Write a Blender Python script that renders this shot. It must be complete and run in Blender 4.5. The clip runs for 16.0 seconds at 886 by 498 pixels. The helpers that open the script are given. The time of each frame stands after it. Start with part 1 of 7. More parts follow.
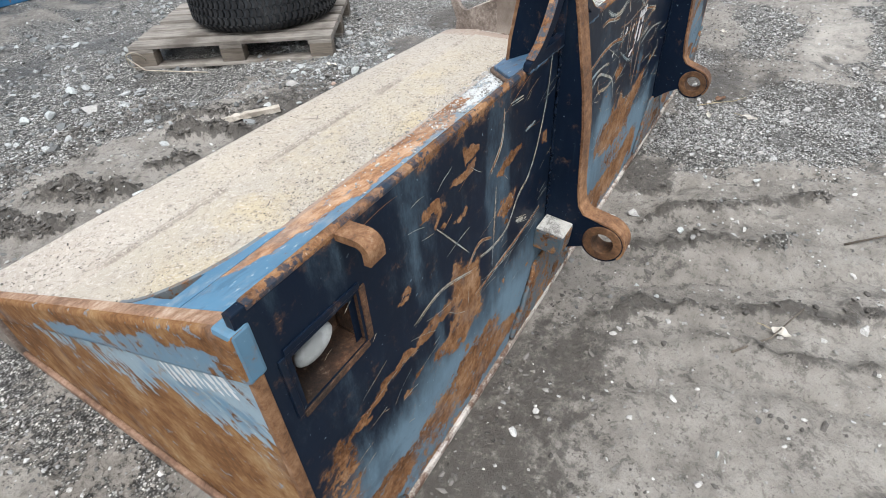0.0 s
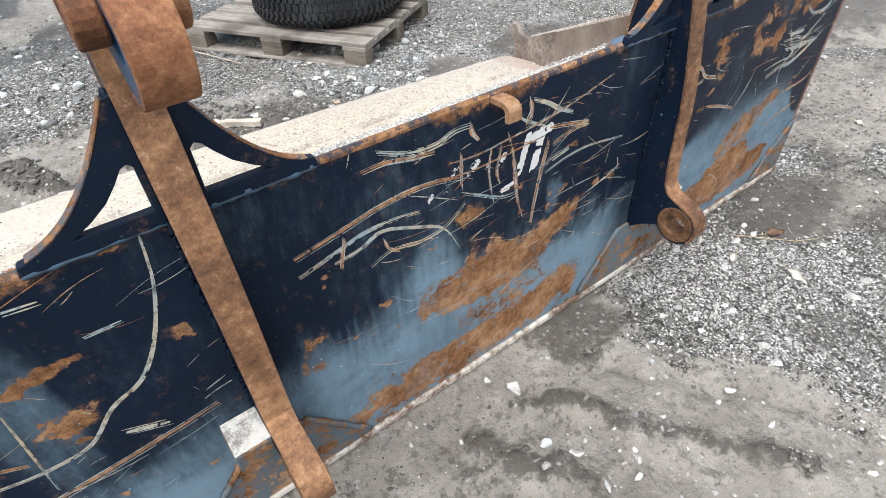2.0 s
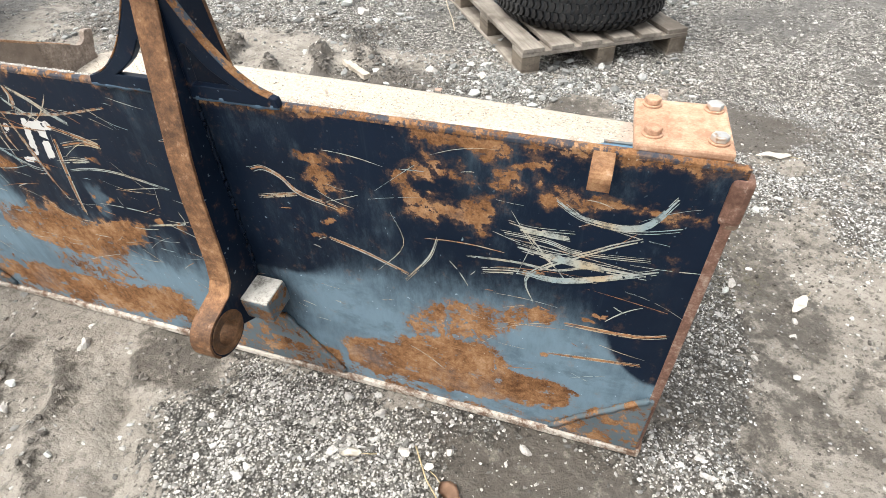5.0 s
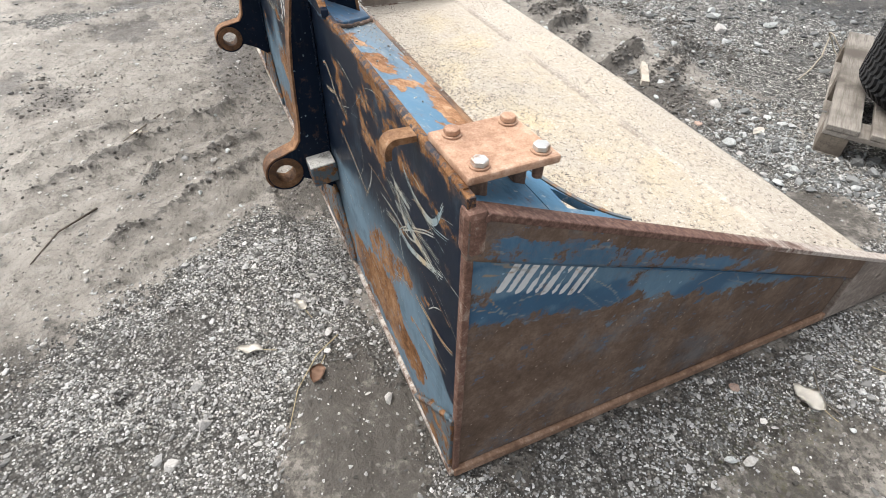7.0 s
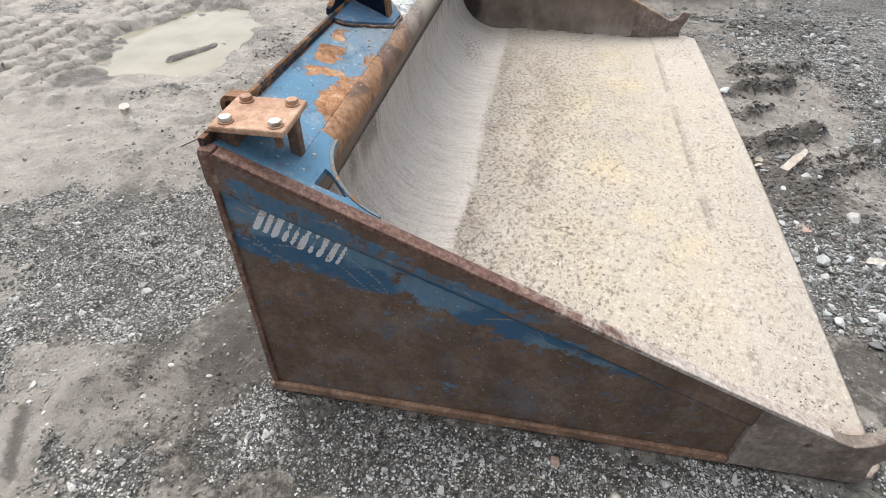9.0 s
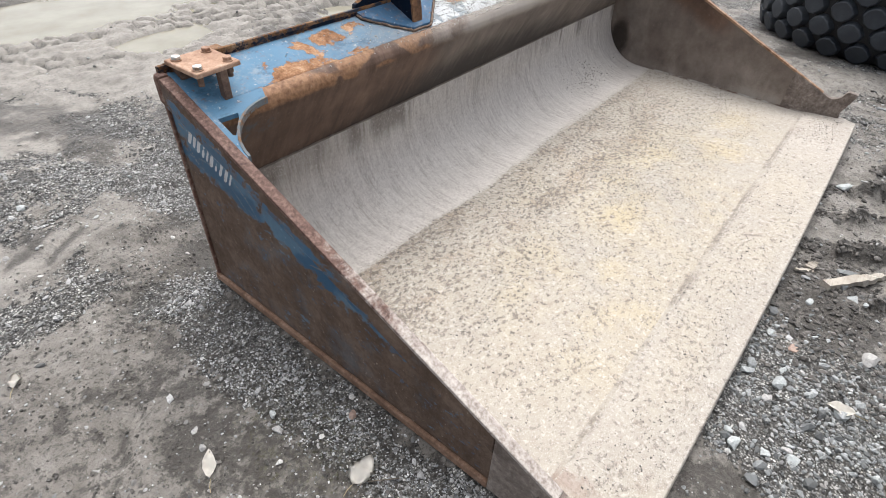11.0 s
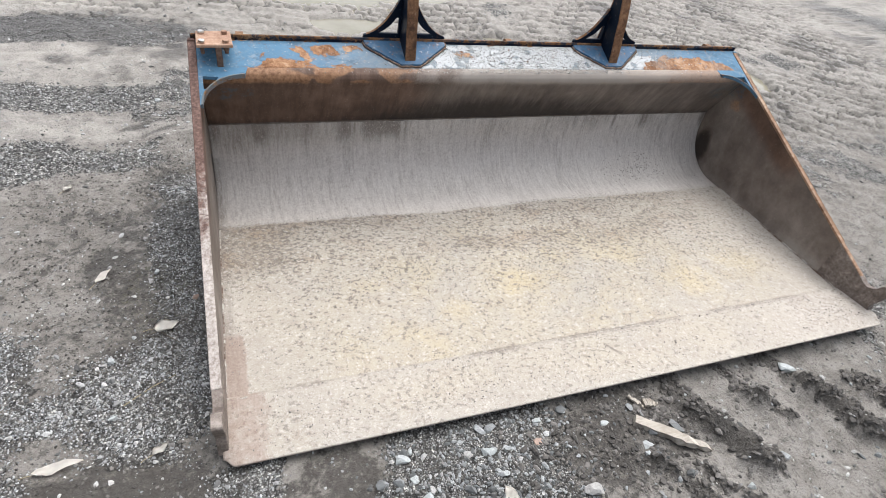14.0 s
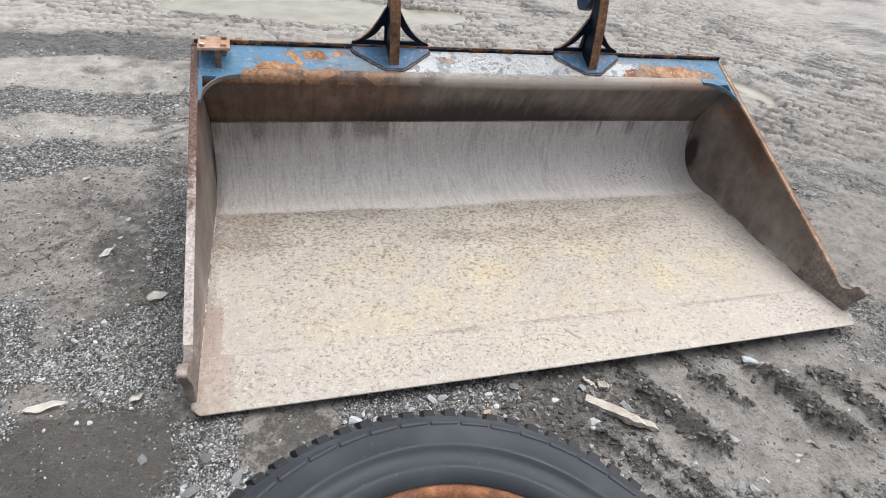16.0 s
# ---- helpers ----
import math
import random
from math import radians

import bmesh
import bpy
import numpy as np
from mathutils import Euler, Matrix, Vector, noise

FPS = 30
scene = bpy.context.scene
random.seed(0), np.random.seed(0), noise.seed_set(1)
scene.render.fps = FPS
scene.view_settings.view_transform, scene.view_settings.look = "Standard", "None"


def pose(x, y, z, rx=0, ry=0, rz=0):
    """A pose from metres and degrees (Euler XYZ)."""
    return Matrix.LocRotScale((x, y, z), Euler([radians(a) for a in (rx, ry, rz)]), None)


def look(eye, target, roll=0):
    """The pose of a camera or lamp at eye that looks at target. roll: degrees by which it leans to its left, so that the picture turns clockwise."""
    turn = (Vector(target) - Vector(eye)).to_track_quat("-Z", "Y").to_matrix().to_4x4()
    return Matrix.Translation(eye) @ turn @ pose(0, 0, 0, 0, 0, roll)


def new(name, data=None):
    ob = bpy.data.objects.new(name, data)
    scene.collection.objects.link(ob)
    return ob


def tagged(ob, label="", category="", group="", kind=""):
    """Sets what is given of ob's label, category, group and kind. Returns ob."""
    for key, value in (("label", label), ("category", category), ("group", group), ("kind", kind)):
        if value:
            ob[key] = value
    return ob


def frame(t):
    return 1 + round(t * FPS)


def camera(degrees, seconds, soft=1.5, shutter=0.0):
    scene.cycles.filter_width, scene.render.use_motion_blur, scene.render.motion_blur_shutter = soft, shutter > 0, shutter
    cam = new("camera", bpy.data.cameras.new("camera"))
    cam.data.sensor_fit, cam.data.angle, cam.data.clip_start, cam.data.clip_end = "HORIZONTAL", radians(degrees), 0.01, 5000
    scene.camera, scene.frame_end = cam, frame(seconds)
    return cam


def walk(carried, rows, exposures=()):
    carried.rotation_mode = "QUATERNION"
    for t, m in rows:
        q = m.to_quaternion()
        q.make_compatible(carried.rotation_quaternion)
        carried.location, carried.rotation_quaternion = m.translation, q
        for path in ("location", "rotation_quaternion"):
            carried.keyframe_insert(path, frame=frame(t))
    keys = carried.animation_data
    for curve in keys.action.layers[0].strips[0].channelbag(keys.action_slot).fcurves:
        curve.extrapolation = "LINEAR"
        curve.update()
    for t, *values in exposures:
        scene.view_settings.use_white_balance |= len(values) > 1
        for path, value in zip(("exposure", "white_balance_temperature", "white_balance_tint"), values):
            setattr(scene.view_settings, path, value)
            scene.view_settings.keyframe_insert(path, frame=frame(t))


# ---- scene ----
cam = camera(79.1, 16.0, soft=0.45)

PATH = [
    (0, (3.125, 0.398, 1.147), (1.841, -0.461, -0.123), -3.66),
    (0.5, (2.892, 0.517, 1.195), (1.742, -0.487, -0.096), -3.51),
    (1, (2.627, 0.564, 1.188), (1.55, -0.534, -0.089), -3.14),
    (1.5, (2.35, 0.633, 1.176), (1.362, -0.534, -0.113), -2.88),
    (2, (2.082, 0.678, 1.18), (1.206, -0.555, -0.128), -2.52),
    (2.5, (1.747, 0.686, 1.153), (0.995, -0.62, -0.162), -2.2),
    (3, (1.453, 0.703, 1.132), (0.86, -0.678, -0.188), -2.08),
    (3.5, (1.114, 0.724, 1.149), (0.724, -0.73, -0.168), -2.1),
    (4, (0.781, 0.676, 1.137), (0.652, -0.82, -0.185), -2.3),
    (4.5, (0.496, 0.665, 1.163), (0.669, -0.825, -0.159), -2.3),
    (5, (0.208, 0.698, 1.163), (0.702, -0.716, -0.162), -2.0),
    (5.2, (0.137, 0.681, 1.162), (0.756, -0.681, -0.165), -1.8),
    (7.3, (-0.537, 0.13, 1.177), (0.867, -0.34, -0.168), 1.4),
    (7.5, (-0.566, 0.036, 1.19), (0.864, -0.339, -0.157), 1.4),
    (8, (-0.695, -0.177, 1.207), (0.783, -0.321, -0.133), 1.0),
    (8.2, (-0.735, -0.254, 1.213), (0.753, -0.318, -0.122), 0.9),
    (10.3, (-0.773, -1.175, 1.285), (0.58, -0.446, 0.005), 1.8),
    (10.5, (-0.727, -1.26, 1.288), (0.589, -0.472, 0.004), 2.0),
    (11, (-0.599, -1.444, 1.333), (0.617, -0.522, 0.041), 3.0),
    (11.5, (-0.478, -1.683, 1.358), (0.628, -0.636, 0.062), 4.4),
    (12, (-0.323, -1.883, 1.427), (0.671, -0.744, 0.117), 6.5),
    (12.5, (-0.143, -2.04, 1.502), (0.739, -0.819, 0.186), 8.3),
    (13, (0.014, -2.165, 1.589), (0.798, -0.877, 0.275), 9.7),
    (13.5, (0.12, -2.297, 1.637), (0.827, -0.957, 0.332), 10.3),
    (14, (0.175, -2.405, 1.662), (0.83, -1.028, 0.367), 10.8),
    (14.5, (0.219, -2.434, 1.67), (0.83, -1.027, 0.386), 10.7),
    (15, (0.282, -2.504, 1.67), (0.855, -1.067, 0.402), 10.1),
    (15.5, (0.347, -2.636, 1.672), (0.899, -1.179, 0.417), 9.5),
    (16, (0.383, -2.696, 1.665), (0.92, -1.221, 0.426), 8.7),
]
walk(cam, [(t, look(eye, target, roll)) for t, eye, target, roll in PATH], [(0.0, 0.79, 6340, 10), (1.0, 0.92, 6340, 10), (2.0, 1.12, 6400, 10), (2.5, 1.26, 6500, 10), (3.5, 1.31, 6800, 10), (5.0, 1.4, 7000, 10), (7.3, 0.92, 6700, 11), (8.2, 0.81, 6650, 11), (10.5, 0.75, 6550, 12), (13.0, 0.67, 6400, 12), (16.0, 0.61, 6400, 12)])

# ---- light ----
world = bpy.data.worlds.new("overcast_sky")
scene.world = world
world.use_nodes = True
wt = world.node_tree
sky = wt.nodes.new("ShaderNodeTexSky")
sky.sky_type, sky.sun_disc = "NISHITA", False
sky.sun_elevation, sky.sun_rotation = radians(62), radians(50)
sky.air_density, sky.dust_density, sky.ozone_density = 1.0, 4.0, 1.0
grey = wt.nodes.new("ShaderNodeHueSaturation")
grey.inputs["Saturation"].default_value = 0.3
wt.links.new(sky.outputs["Color"], grey.inputs["Color"])
wt.links.new(grey.outputs["Color"], wt.nodes["Background"].inputs["Color"])
wt.nodes["Background"].inputs["Strength"].default_value = 0.15

sun = new("sun", bpy.data.lights.new("sun", "SUN"))
sun.data.energy, sun.data.angle, sun.data.color = 1.4, radians(60), (0.97, 1.0, 1.0)
sun.matrix_basis = look((1.6, 1.0, 6.5), (0, 0, 0))


# ---- node helper ----
class Mat:
    """A small writer of node materials."""

    def __init__(self, name):
        self.mat = bpy.data.materials.new(name)
        self.mat.use_nodes = True
        self.tree = self.mat.node_tree
        self.tree.nodes.clear()
        self.out = self.tree.nodes.new("ShaderNodeOutputMaterial")
        self.pos = self.tree.nodes.new("ShaderNodeTexCoord").outputs["Object"]

    def put(self, socket, value):
        if isinstance(value, bpy.types.NodeSocket):
            self.tree.links.new(value, socket)
        elif isinstance(value, tuple) and len(value) == 3 and socket.type == "RGBA":
            socket.default_value = (*value, 1.0)
        else:
            socket.default_value = value

    def noise(self, scale, detail=4.0, rough=0.55, vec=None, distort=0.0):
        n = self.tree.nodes.new("ShaderNodeTexNoise")
        self.put(n.inputs["Vector"], vec or self.pos)
        n.inputs["Scale"].default_value, n.inputs["Detail"].default_value = scale, detail
        n.inputs["Roughness"].default_value, n.inputs["Distortion"].default_value = rough, distort
        return n.outputs["Fac"]

    def voronoi(self, scale, feature="F1", vec=None):
        n = self.tree.nodes.new("ShaderNodeTexVoronoi")
        n.feature = feature
        self.put(n.inputs["Vector"], vec or self.pos)
        n.inputs["Scale"].default_value = scale
        return n

    def squash(self, sx, sy, sz, rz=0.0):
        n = self.tree.nodes.new("ShaderNodeMapping")
        self.put(n.inputs["Vector"], self.pos)
        n.inputs["Scale"].default_value = (sx, sy, sz)
        n.inputs["Rotation"].default_value = (0, 0, radians(rz))
        return n.outputs["Vector"]

    def attr(self, name):
        n = self.tree.nodes.new("ShaderNodeAttribute")
        n.attribute_name = name
        return n.outputs["Fac"]

    def island(self):
        return self.tree.nodes.new("ShaderNodeNewGeometry").outputs["Random Per Island"]

    def each(self):
        return self.tree.nodes.new("ShaderNodeObjectInfo").outputs["Random"]

    def m(self, op, a, b=0.0, c=0.0):
        n = self.tree.nodes.new("ShaderNodeMath")
        n.operation = op
        self.put(n.inputs[0], a), self.put(n.inputs[1], b), self.put(n.inputs[2], c)
        return n.outputs[0]

    def step(self, value, lo, hi, a=0.0, b=1.0):
        n = self.tree.nodes.new("ShaderNodeMapRange")
        n.interpolation_type = "SMOOTHSTEP"
        for k, x in zip(range(5), (value, lo, hi, a, b)):
            self.put(n.inputs[k], x)
        return n.outputs[0]

    def ramp(self, fac, *stops):
        n = self.tree.nodes.new("ShaderNodeValToRGB")
        while len(n.color_ramp.elements) < len(stops):
            n.color_ramp.elements.new(0.5)
        for e, (at, colour) in zip(n.color_ramp.elements, stops):
            e.position, e.color = at, (*colour, 1.0)
        self.put(n.inputs[0], fac)
        return n.outputs[0]

    def mix(self, fac, a, b, blend="MIX"):
        n = self.tree.nodes.new("ShaderNodeMix")
        n.data_type, n.blend_type = "RGBA", blend
        self.put(n.inputs[0], fac), self.put(n.inputs[6], a), self.put(n.inputs[7], b)
        return n.outputs[2]

    def bump(self, height, strength=0.5, distance=0.002, normal=None):
        n = self.tree.nodes.new("ShaderNodeBump")
        n.inputs["Strength"].default_value, n.inputs["Distance"].default_value = strength, distance
        self.put(n.inputs["Height"], height)
        if normal:
            self.put(n.inputs["Normal"], normal)
        return n.outputs[0]

    def done(self, colour, rough=0.6, metal=0.0, normal=None, spec=0.5, coat=0.0):
        p = self.tree.nodes.new("ShaderNodeBsdfPrincipled")
        self.put(p.inputs["Base Color"], colour), self.put(p.inputs["Roughness"], rough)
        self.put(p.inputs["Metallic"], metal), self.put(p.inputs["Specular IOR Level"], spec)
        self.put(p.inputs["Coat Weight"], coat)
        if normal:
            self.put(p.inputs["Normal"], normal)
        self.tree.links.new(p.outputs[0], self.out.inputs["Surface"])
        return self.mat


RUST = ((0.1, (0.068, 0.032, 0.016)), (0.4, (0.185, 0.093, 0.044)), (0.62, (0.265, 0.148, 0.077)), (0.9, (0.37, 0.235, 0.145)))
BROWN = ((0.1, (0.07, 0.043, 0.032)), (0.5, (0.16, 0.102, 0.074)), (0.9, (0.30, 0.21, 0.16)))


def painted_steel(name, paint, faded, base_wear, rust=RUST, gloss=0.38, span=(0.32, 0.70), ragged=1.0, scuff=0.0):
    """Paint over steel: attribute wear bares rust with crisp flaked edges, dust fades, mark scratches, white leaves lettering paint."""
    k = Mat(name)
    big, mid, fine = k.noise(3.5, 5, 0.6), k.noise(22, 6, 0.62), k.noise(140, 4, 0.6)
    flake = k.noise(46, 7, 0.7)
    off = lambda n, amount: k.m("MULTIPLY", k.m("SUBTRACT", n, 0.5), amount)
    wob = k.m("ADD", k.m("ADD", off(mid, 1.5 * ragged), off(flake, 1.7 * ragged)), off(fine, 0.5))
    base = k.m("ADD", k.attr("wear"), base_wear)
    wear = k.m("ADD", base, wob)
    bare = k.step(wear, 0.455, 0.52)
    # flecks of paint that still hold inside the rust
    hold = k.step(k.m("SUBTRACT", k.noise(31, 8, 0.72, k.squash(0.8, 0.8, 1.2)), k.m("MULTIPLY", base, 0.09)), 0.50, 0.53, 1.0, 0.12)
    bare = k.m("MULTIPLY", bare, k.m("MAXIMUM", hold, k.step(base, 1.0, 1.3)))
    rim = k.m("MAXIMUM", k.m("SUBTRACT", k.step(wear, 0.40, 0.455), k.step(wear, 0.455, 0.5)), 0.0)
    dust = k.step(k.m("ADD", k.attr("dust"), off(k.noise(26, 9, 0.8, k.squash(1.6, 1.6, 0.6)), 0.9)), 0.05, 1.0)
    tone = k.mix(k.step(big, 0.35, 0.7), paint, tuple(c * 1.35 for c in paint))
    coat = k.mix(dust, tone, faded)
    smear = k.m("MULTIPLY", dust, k.step(k.noise(10, 9, 0.74, k.squash(0.7, 0.7, 1.1)), 0.5, 0.64))
    coat = k.mix(k.m("MULTIPLY", smear, 0.5), coat, tuple(0.7 * c + 0.3 * f for c, f in zip(paint, faded)))
    coat = k.mix(k.m("MULTIPLY", k.step(k.noise(5, 7, 0.7, k.squash(1.6, 1.6, 0.5)), 0.5, 0.72), 0.22), coat, tuple(0.5 * c + 0.16 * f for c, f in zip(paint, faded)))
    drip = k.m("MULTIPLY", k.step(k.noise(40, 4, 0.6, k.squash(1.0, 1.0, 0.06)), 0.60, 0.72), k.step(k.noise(4, 4), 0.45, 0.65))
    coat = k.mix(k.m("MULTIPLY", drip, 0.28), coat, tuple(0.4 * c + 0.3 * f for c, f in zip(paint, faded)))
    speck = k.m("MULTIPLY", k.step(k.noise(95, 3, 0.5), 0.69, 0.72), k.m("ADD", k.m("MULTIPLY", dust, 0.9), k.step(k.noise(5, 4), 0.48, 0.7, 0.1, 0.7)))
    coat = k.mix(k.m("MULTIPLY", speck, 0.75), coat, tuple(min(1, c * 1.6 + 0.14) for c in faded))
    if scuff:
        coat = k.mix(k.m("MULTIPLY", k.step(k.noise(15, 8, 0.75), 0.5, 0.66), scuff), coat, faded)
        coat = k.mix(k.m("MULTIPLY", k.step(k.noise(19, 8, 0.75, k.squash(0.6, 1.2, 1.2, 30)), 0.52, 0.64), scuff), coat, tuple(0.55 * c for c in paint))
        coat = k.mix(k.m("MULTIPLY", k.step(k.noise(48, 7, 0.72), 0.62, 0.66), scuff * 1.6), coat, (0.5, 0.52, 0.52))
    white = k.step(k.m("ADD", k.attr("white"), k.m("MULTIPLY", wob, 0.35)), 0.46, 0.54)
    coat = k.mix(k.m("MULTIPLY", white, 0.8), coat, (0.66, 0.67, 0.66))
    worn = k.m("ADD", k.attr("mark"), off(k.noise(60, 7, 0.75), 1.0))
    mark = k.m("MULTIPLY", k.m("MULTIPLY", k.step(worn, 0.25, 0.6), k.step(k.attr("mark"), 0.03, 0.15)), k.step(k.noise(9, 6, 0.7), 0.3, 0.62, 0.3, 1.0))
    coat = k.mix(k.m("MULTIPLY", mark, 0.85), coat, k.ramp(k.noise(6, 4, 0.6), (0.38, (0.19, 0.225, 0.24)), (0.5, (0.24, 0.245, 0.225)), (0.58, (0.29, 0.215, 0.14))))
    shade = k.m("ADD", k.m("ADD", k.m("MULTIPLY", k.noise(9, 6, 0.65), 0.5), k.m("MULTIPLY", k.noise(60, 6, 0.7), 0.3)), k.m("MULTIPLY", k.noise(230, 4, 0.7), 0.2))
    rusty = k.ramp(k.step(shade, *span), *rust)
    rusty = k.mix(k.m("MULTIPLY", k.step(k.noise(5, 6, 0.7), 0.52, 0.7), 0.3), rusty, tuple(c * 0.75 for c in faded))
    rusty = k.mix(k.m("MULTIPLY", k.step(k.noise(110, 3, 0.5), 0.70, 0.73), 0.6), rusty, (0.5, 0.42, 0.34))
    coat = k.mix(k.m("MULTIPLY", rim, 0.4), coat, (0.10, 0.048, 0.026))
    veil = k.m("MULTIPLY", k.step(wear, 0.12, 0.5), k.step(k.noise(45, 7, 0.75), 0.35, 0.7, 0.08, 0.42))
    coat = k.mix(veil, coat, (0.20, 0.115, 0.065))
    colour = k.mix(bare, coat, rusty)
    rough = k.step(k.m("MAXIMUM", bare, k.m("MULTIPLY", dust, 0.6)), 0, 1, gloss, 0.82)
    height = k.m("ADD", k.m("MULTIPLY", bare, k.m("SUBTRACT", k.m("MULTIPLY", fine, 0.6), 0.9)), k.m("MULTIPLY", mid, 0.2))
    return k.done(colour, rough, 0.0, k.bump(height, 0.6, 0.0018), 0.09)


def rusty_steel(name, stops, rough=0.75, flecks=(0.3, 0.27, 0.22), amount=0.3):
    k = Mat(name)
    a, b, c = k.noise(9, 6, 0.65), k.noise(55, 8, 0.75), k.noise(260, 4, 0.7)
    f = k.m("ADD", k.m("MULTIPLY", a, 0.45), k.m("ADD", k.m("MULTIPLY", b, 0.4), k.m("MULTIPLY", c, 0.15)))
    colour = k.ramp(k.step(f, 0.3, 0.72), *stops)
    colour = k.mix(k.m("MULTIPLY", k.step(b, 0.58, 0.7), amount), colour, flecks)
    height = k.m("ADD", k.m("MULTIPLY", b, 0.7), k.m("MULTIPLY", c, 0.3))
    return k.done(colour, k.step(a, 0.3, 0.7, rough - 0.15, rough + 0.1), 0.15, k.bump(height, 0.85, 0.003), 0.4)


NAVY, BLUE, FADE = (0.0042, 0.0088, 0.019), (0.08, 0.175, 0.265), (0.135, 0.205, 0.26)
navy_paint = painted_steel("navy_paint", NAVY, FADE, 0.0)
blue_paint = painted_steel("blue_paint", BLUE, (0.34, 0.36, 0.36), 0.02, ((0.12, (0.17, 0.085, 0.045)), (0.4, (0.33, 0.175, 0.095)), (0.6, (0.46, 0.28, 0.165)), (0.88, (0.58, 0.39, 0.26))), scuff=0.5)
side_paint = painted_steel("side_paint", (0.036, 0.088, 0.15), (0.14, 0.23, 0.30), 0.0, rust=((0.1, (0.05, 0.034, 0.025)), (0.45, (0.128, 0.09, 0.068)), (0.9, (0.26, 0.195, 0.152))), span=(0.12, 0.92))
bright_side = painted_steel("bright_side", (0.085, 0.165, 0.235), (0.27, 0.35, 0.40), 0.0, rust=((0.1, (0.085, 0.04, 0.018)), (0.4, (0.185, 0.092, 0.04)), (0.65, (0.27, 0.155, 0.072)), (0.9, (0.36, 0.255, 0.14))), span=(0.28, 0.74))
rust_edge = rusty_steel("rust_edge", RUST)
brown_rust = rusty_steel("brown_rust", BROWN, amount=0.15)
orange_rust = rusty_steel("orange_rust", ((0.2, (0.29, 0.165, 0.105)), (0.5, (0.43, 0.272, 0.185)), (0.8, (0.55, 0.40, 0.30))), 0.8, (0.60, 0.47, 0.37), 0.3)


def bolt_steel():
    k = Mat("zinc_bolt")
    n = k.noise(60, 5)
    return k.done(k.mix(k.step(n, 0.5, 0.7), (0.55, 0.56, 0.55), (0.35, 0.22, 0.13)), 0.4, 0.8, k.bump(n, 0.3, 0.001))


def worn_floor():
    """Bare steel rubbed by gravel, under a film of beige dust."""
    k = Mat("worn_floor_steel")
    cloud, patch = k.noise(1.7, 5, 0.6), k.noise(4.5, 6, 0.65)
    brush = k.m("ADD", k.m("MULTIPLY", k.noise(70, 8, 0.8, k.squash(1.0, 0.12, 0.12, 0)), 0.4), k.m("MULTIPLY", k.noise(110, 8, 0.8), 0.6))
    grain, fleck_noise = k.noise(260, 3, 0.6), k.noise(38, 6, 0.7)
    scour = k.noise(62, 4, 0.62, k.squash(0.8, 1.0, 1.0, 24))
    base = k.mix(k.step(cloud, 0.3, 0.7), (0.4, 0.36, 0.298), (0.385, 0.35, 0.3))
    base = k.mix(k.m("MULTIPLY", k.step(k.noise(13, 7, 0.7), 0.5, 0.68), 0.45), base, (0.30, 0.25, 0.20))
    base = k.mix(k.m("MULTIPLY", k.attr("ochre"), k.step(patch, 0.3, 0.65)), base, (0.465, 0.388, 0.25))
    base = k.mix(k.attr("steel"), base, k.ramp(brush, (0.38, (0.37, 0.337, 0.303)), (0.5, (0.535, 0.497, 0.453)), (0.6, (0.655, 0.618, 0.573))))
    base = k.mix(k.m("MULTIPLY", k.attr("edge"), 0.8), base, k.mix(k.step(patch, 0.4, 0.6), (0.405, 0.362, 0.312), (0.47, 0.43, 0.374)))
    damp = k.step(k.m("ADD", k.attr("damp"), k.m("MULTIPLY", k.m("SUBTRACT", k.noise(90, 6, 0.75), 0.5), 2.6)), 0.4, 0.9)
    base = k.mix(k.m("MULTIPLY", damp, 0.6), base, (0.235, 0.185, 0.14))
    tan = k.m("MULTIPLY", k.step(k.noise(6, 6, 0.7), 0.5, 0.66), k.attr("damp"))
    base = k.mix(k.m("MULTIPLY", tan, 0.5), base, (0.36, 0.26, 0.17))
    streak = k.noise(64, 9, 0.78, k.squash(1.0, 0.10, 0.10, 0))
    base = k.mix(k.m("MULTIPLY", k.m("MULTIPLY", k.step(streak, 0.45, 0.66), k.attr("steel")), k.step(patch, 0.35, 0.65, 0.1, 0.5)), base, (0.2, 0.165, 0.14))
    darkened = k.m("ADD", k.attr("darken"), k.m("ADD", k.m("MULTIPLY", k.m("SUBTRACT", brush, 0.5), 0.6), k.m("MULTIPLY", k.m("SUBTRACT", streak, 0.5), 0.9)))
    base = k.mix(k.m("MULTIPLY", k.step(darkened, 0.2, 0.95), 0.7), base, (0.115, 0.09, 0.074))
    calm = k.m("SUBTRACT", 1.0, k.m("MULTIPLY", k.attr("steel"), 0.82))
    calm = k.m("MULTIPLY", calm, k.m("SUBTRACT", 1.0, k.attr("clean")))
    dots = k.m("MULTIPLY", k.step(k.m("ADD", k.m("ADD", scour, k.m("MULTIPLY", k.m("SUBTRACT", patch, 0.5), 0.16)), k.m("MULTIPLY", k.attr("damp"), 0.10)), 0.585, 0.612), calm)
    base = k.mix(k.m("MULTIPLY", dots, 0.78), base, k.ramp(k.noise(40, 3), (0.4, (0.085, 0.073, 0.062)), (0.6, (0.18, 0.152, 0.127))))
    pits = k.m("MULTIPLY", k.step(k.noise(135, 4, 0.65, k.squash(0.7, 1.0, 1.0, 24)), 0.585, 0.64), calm)
    base = k.mix(k.m("MULTIPLY", pits, 0.6), base, (0.12, 0.105, 0.095))
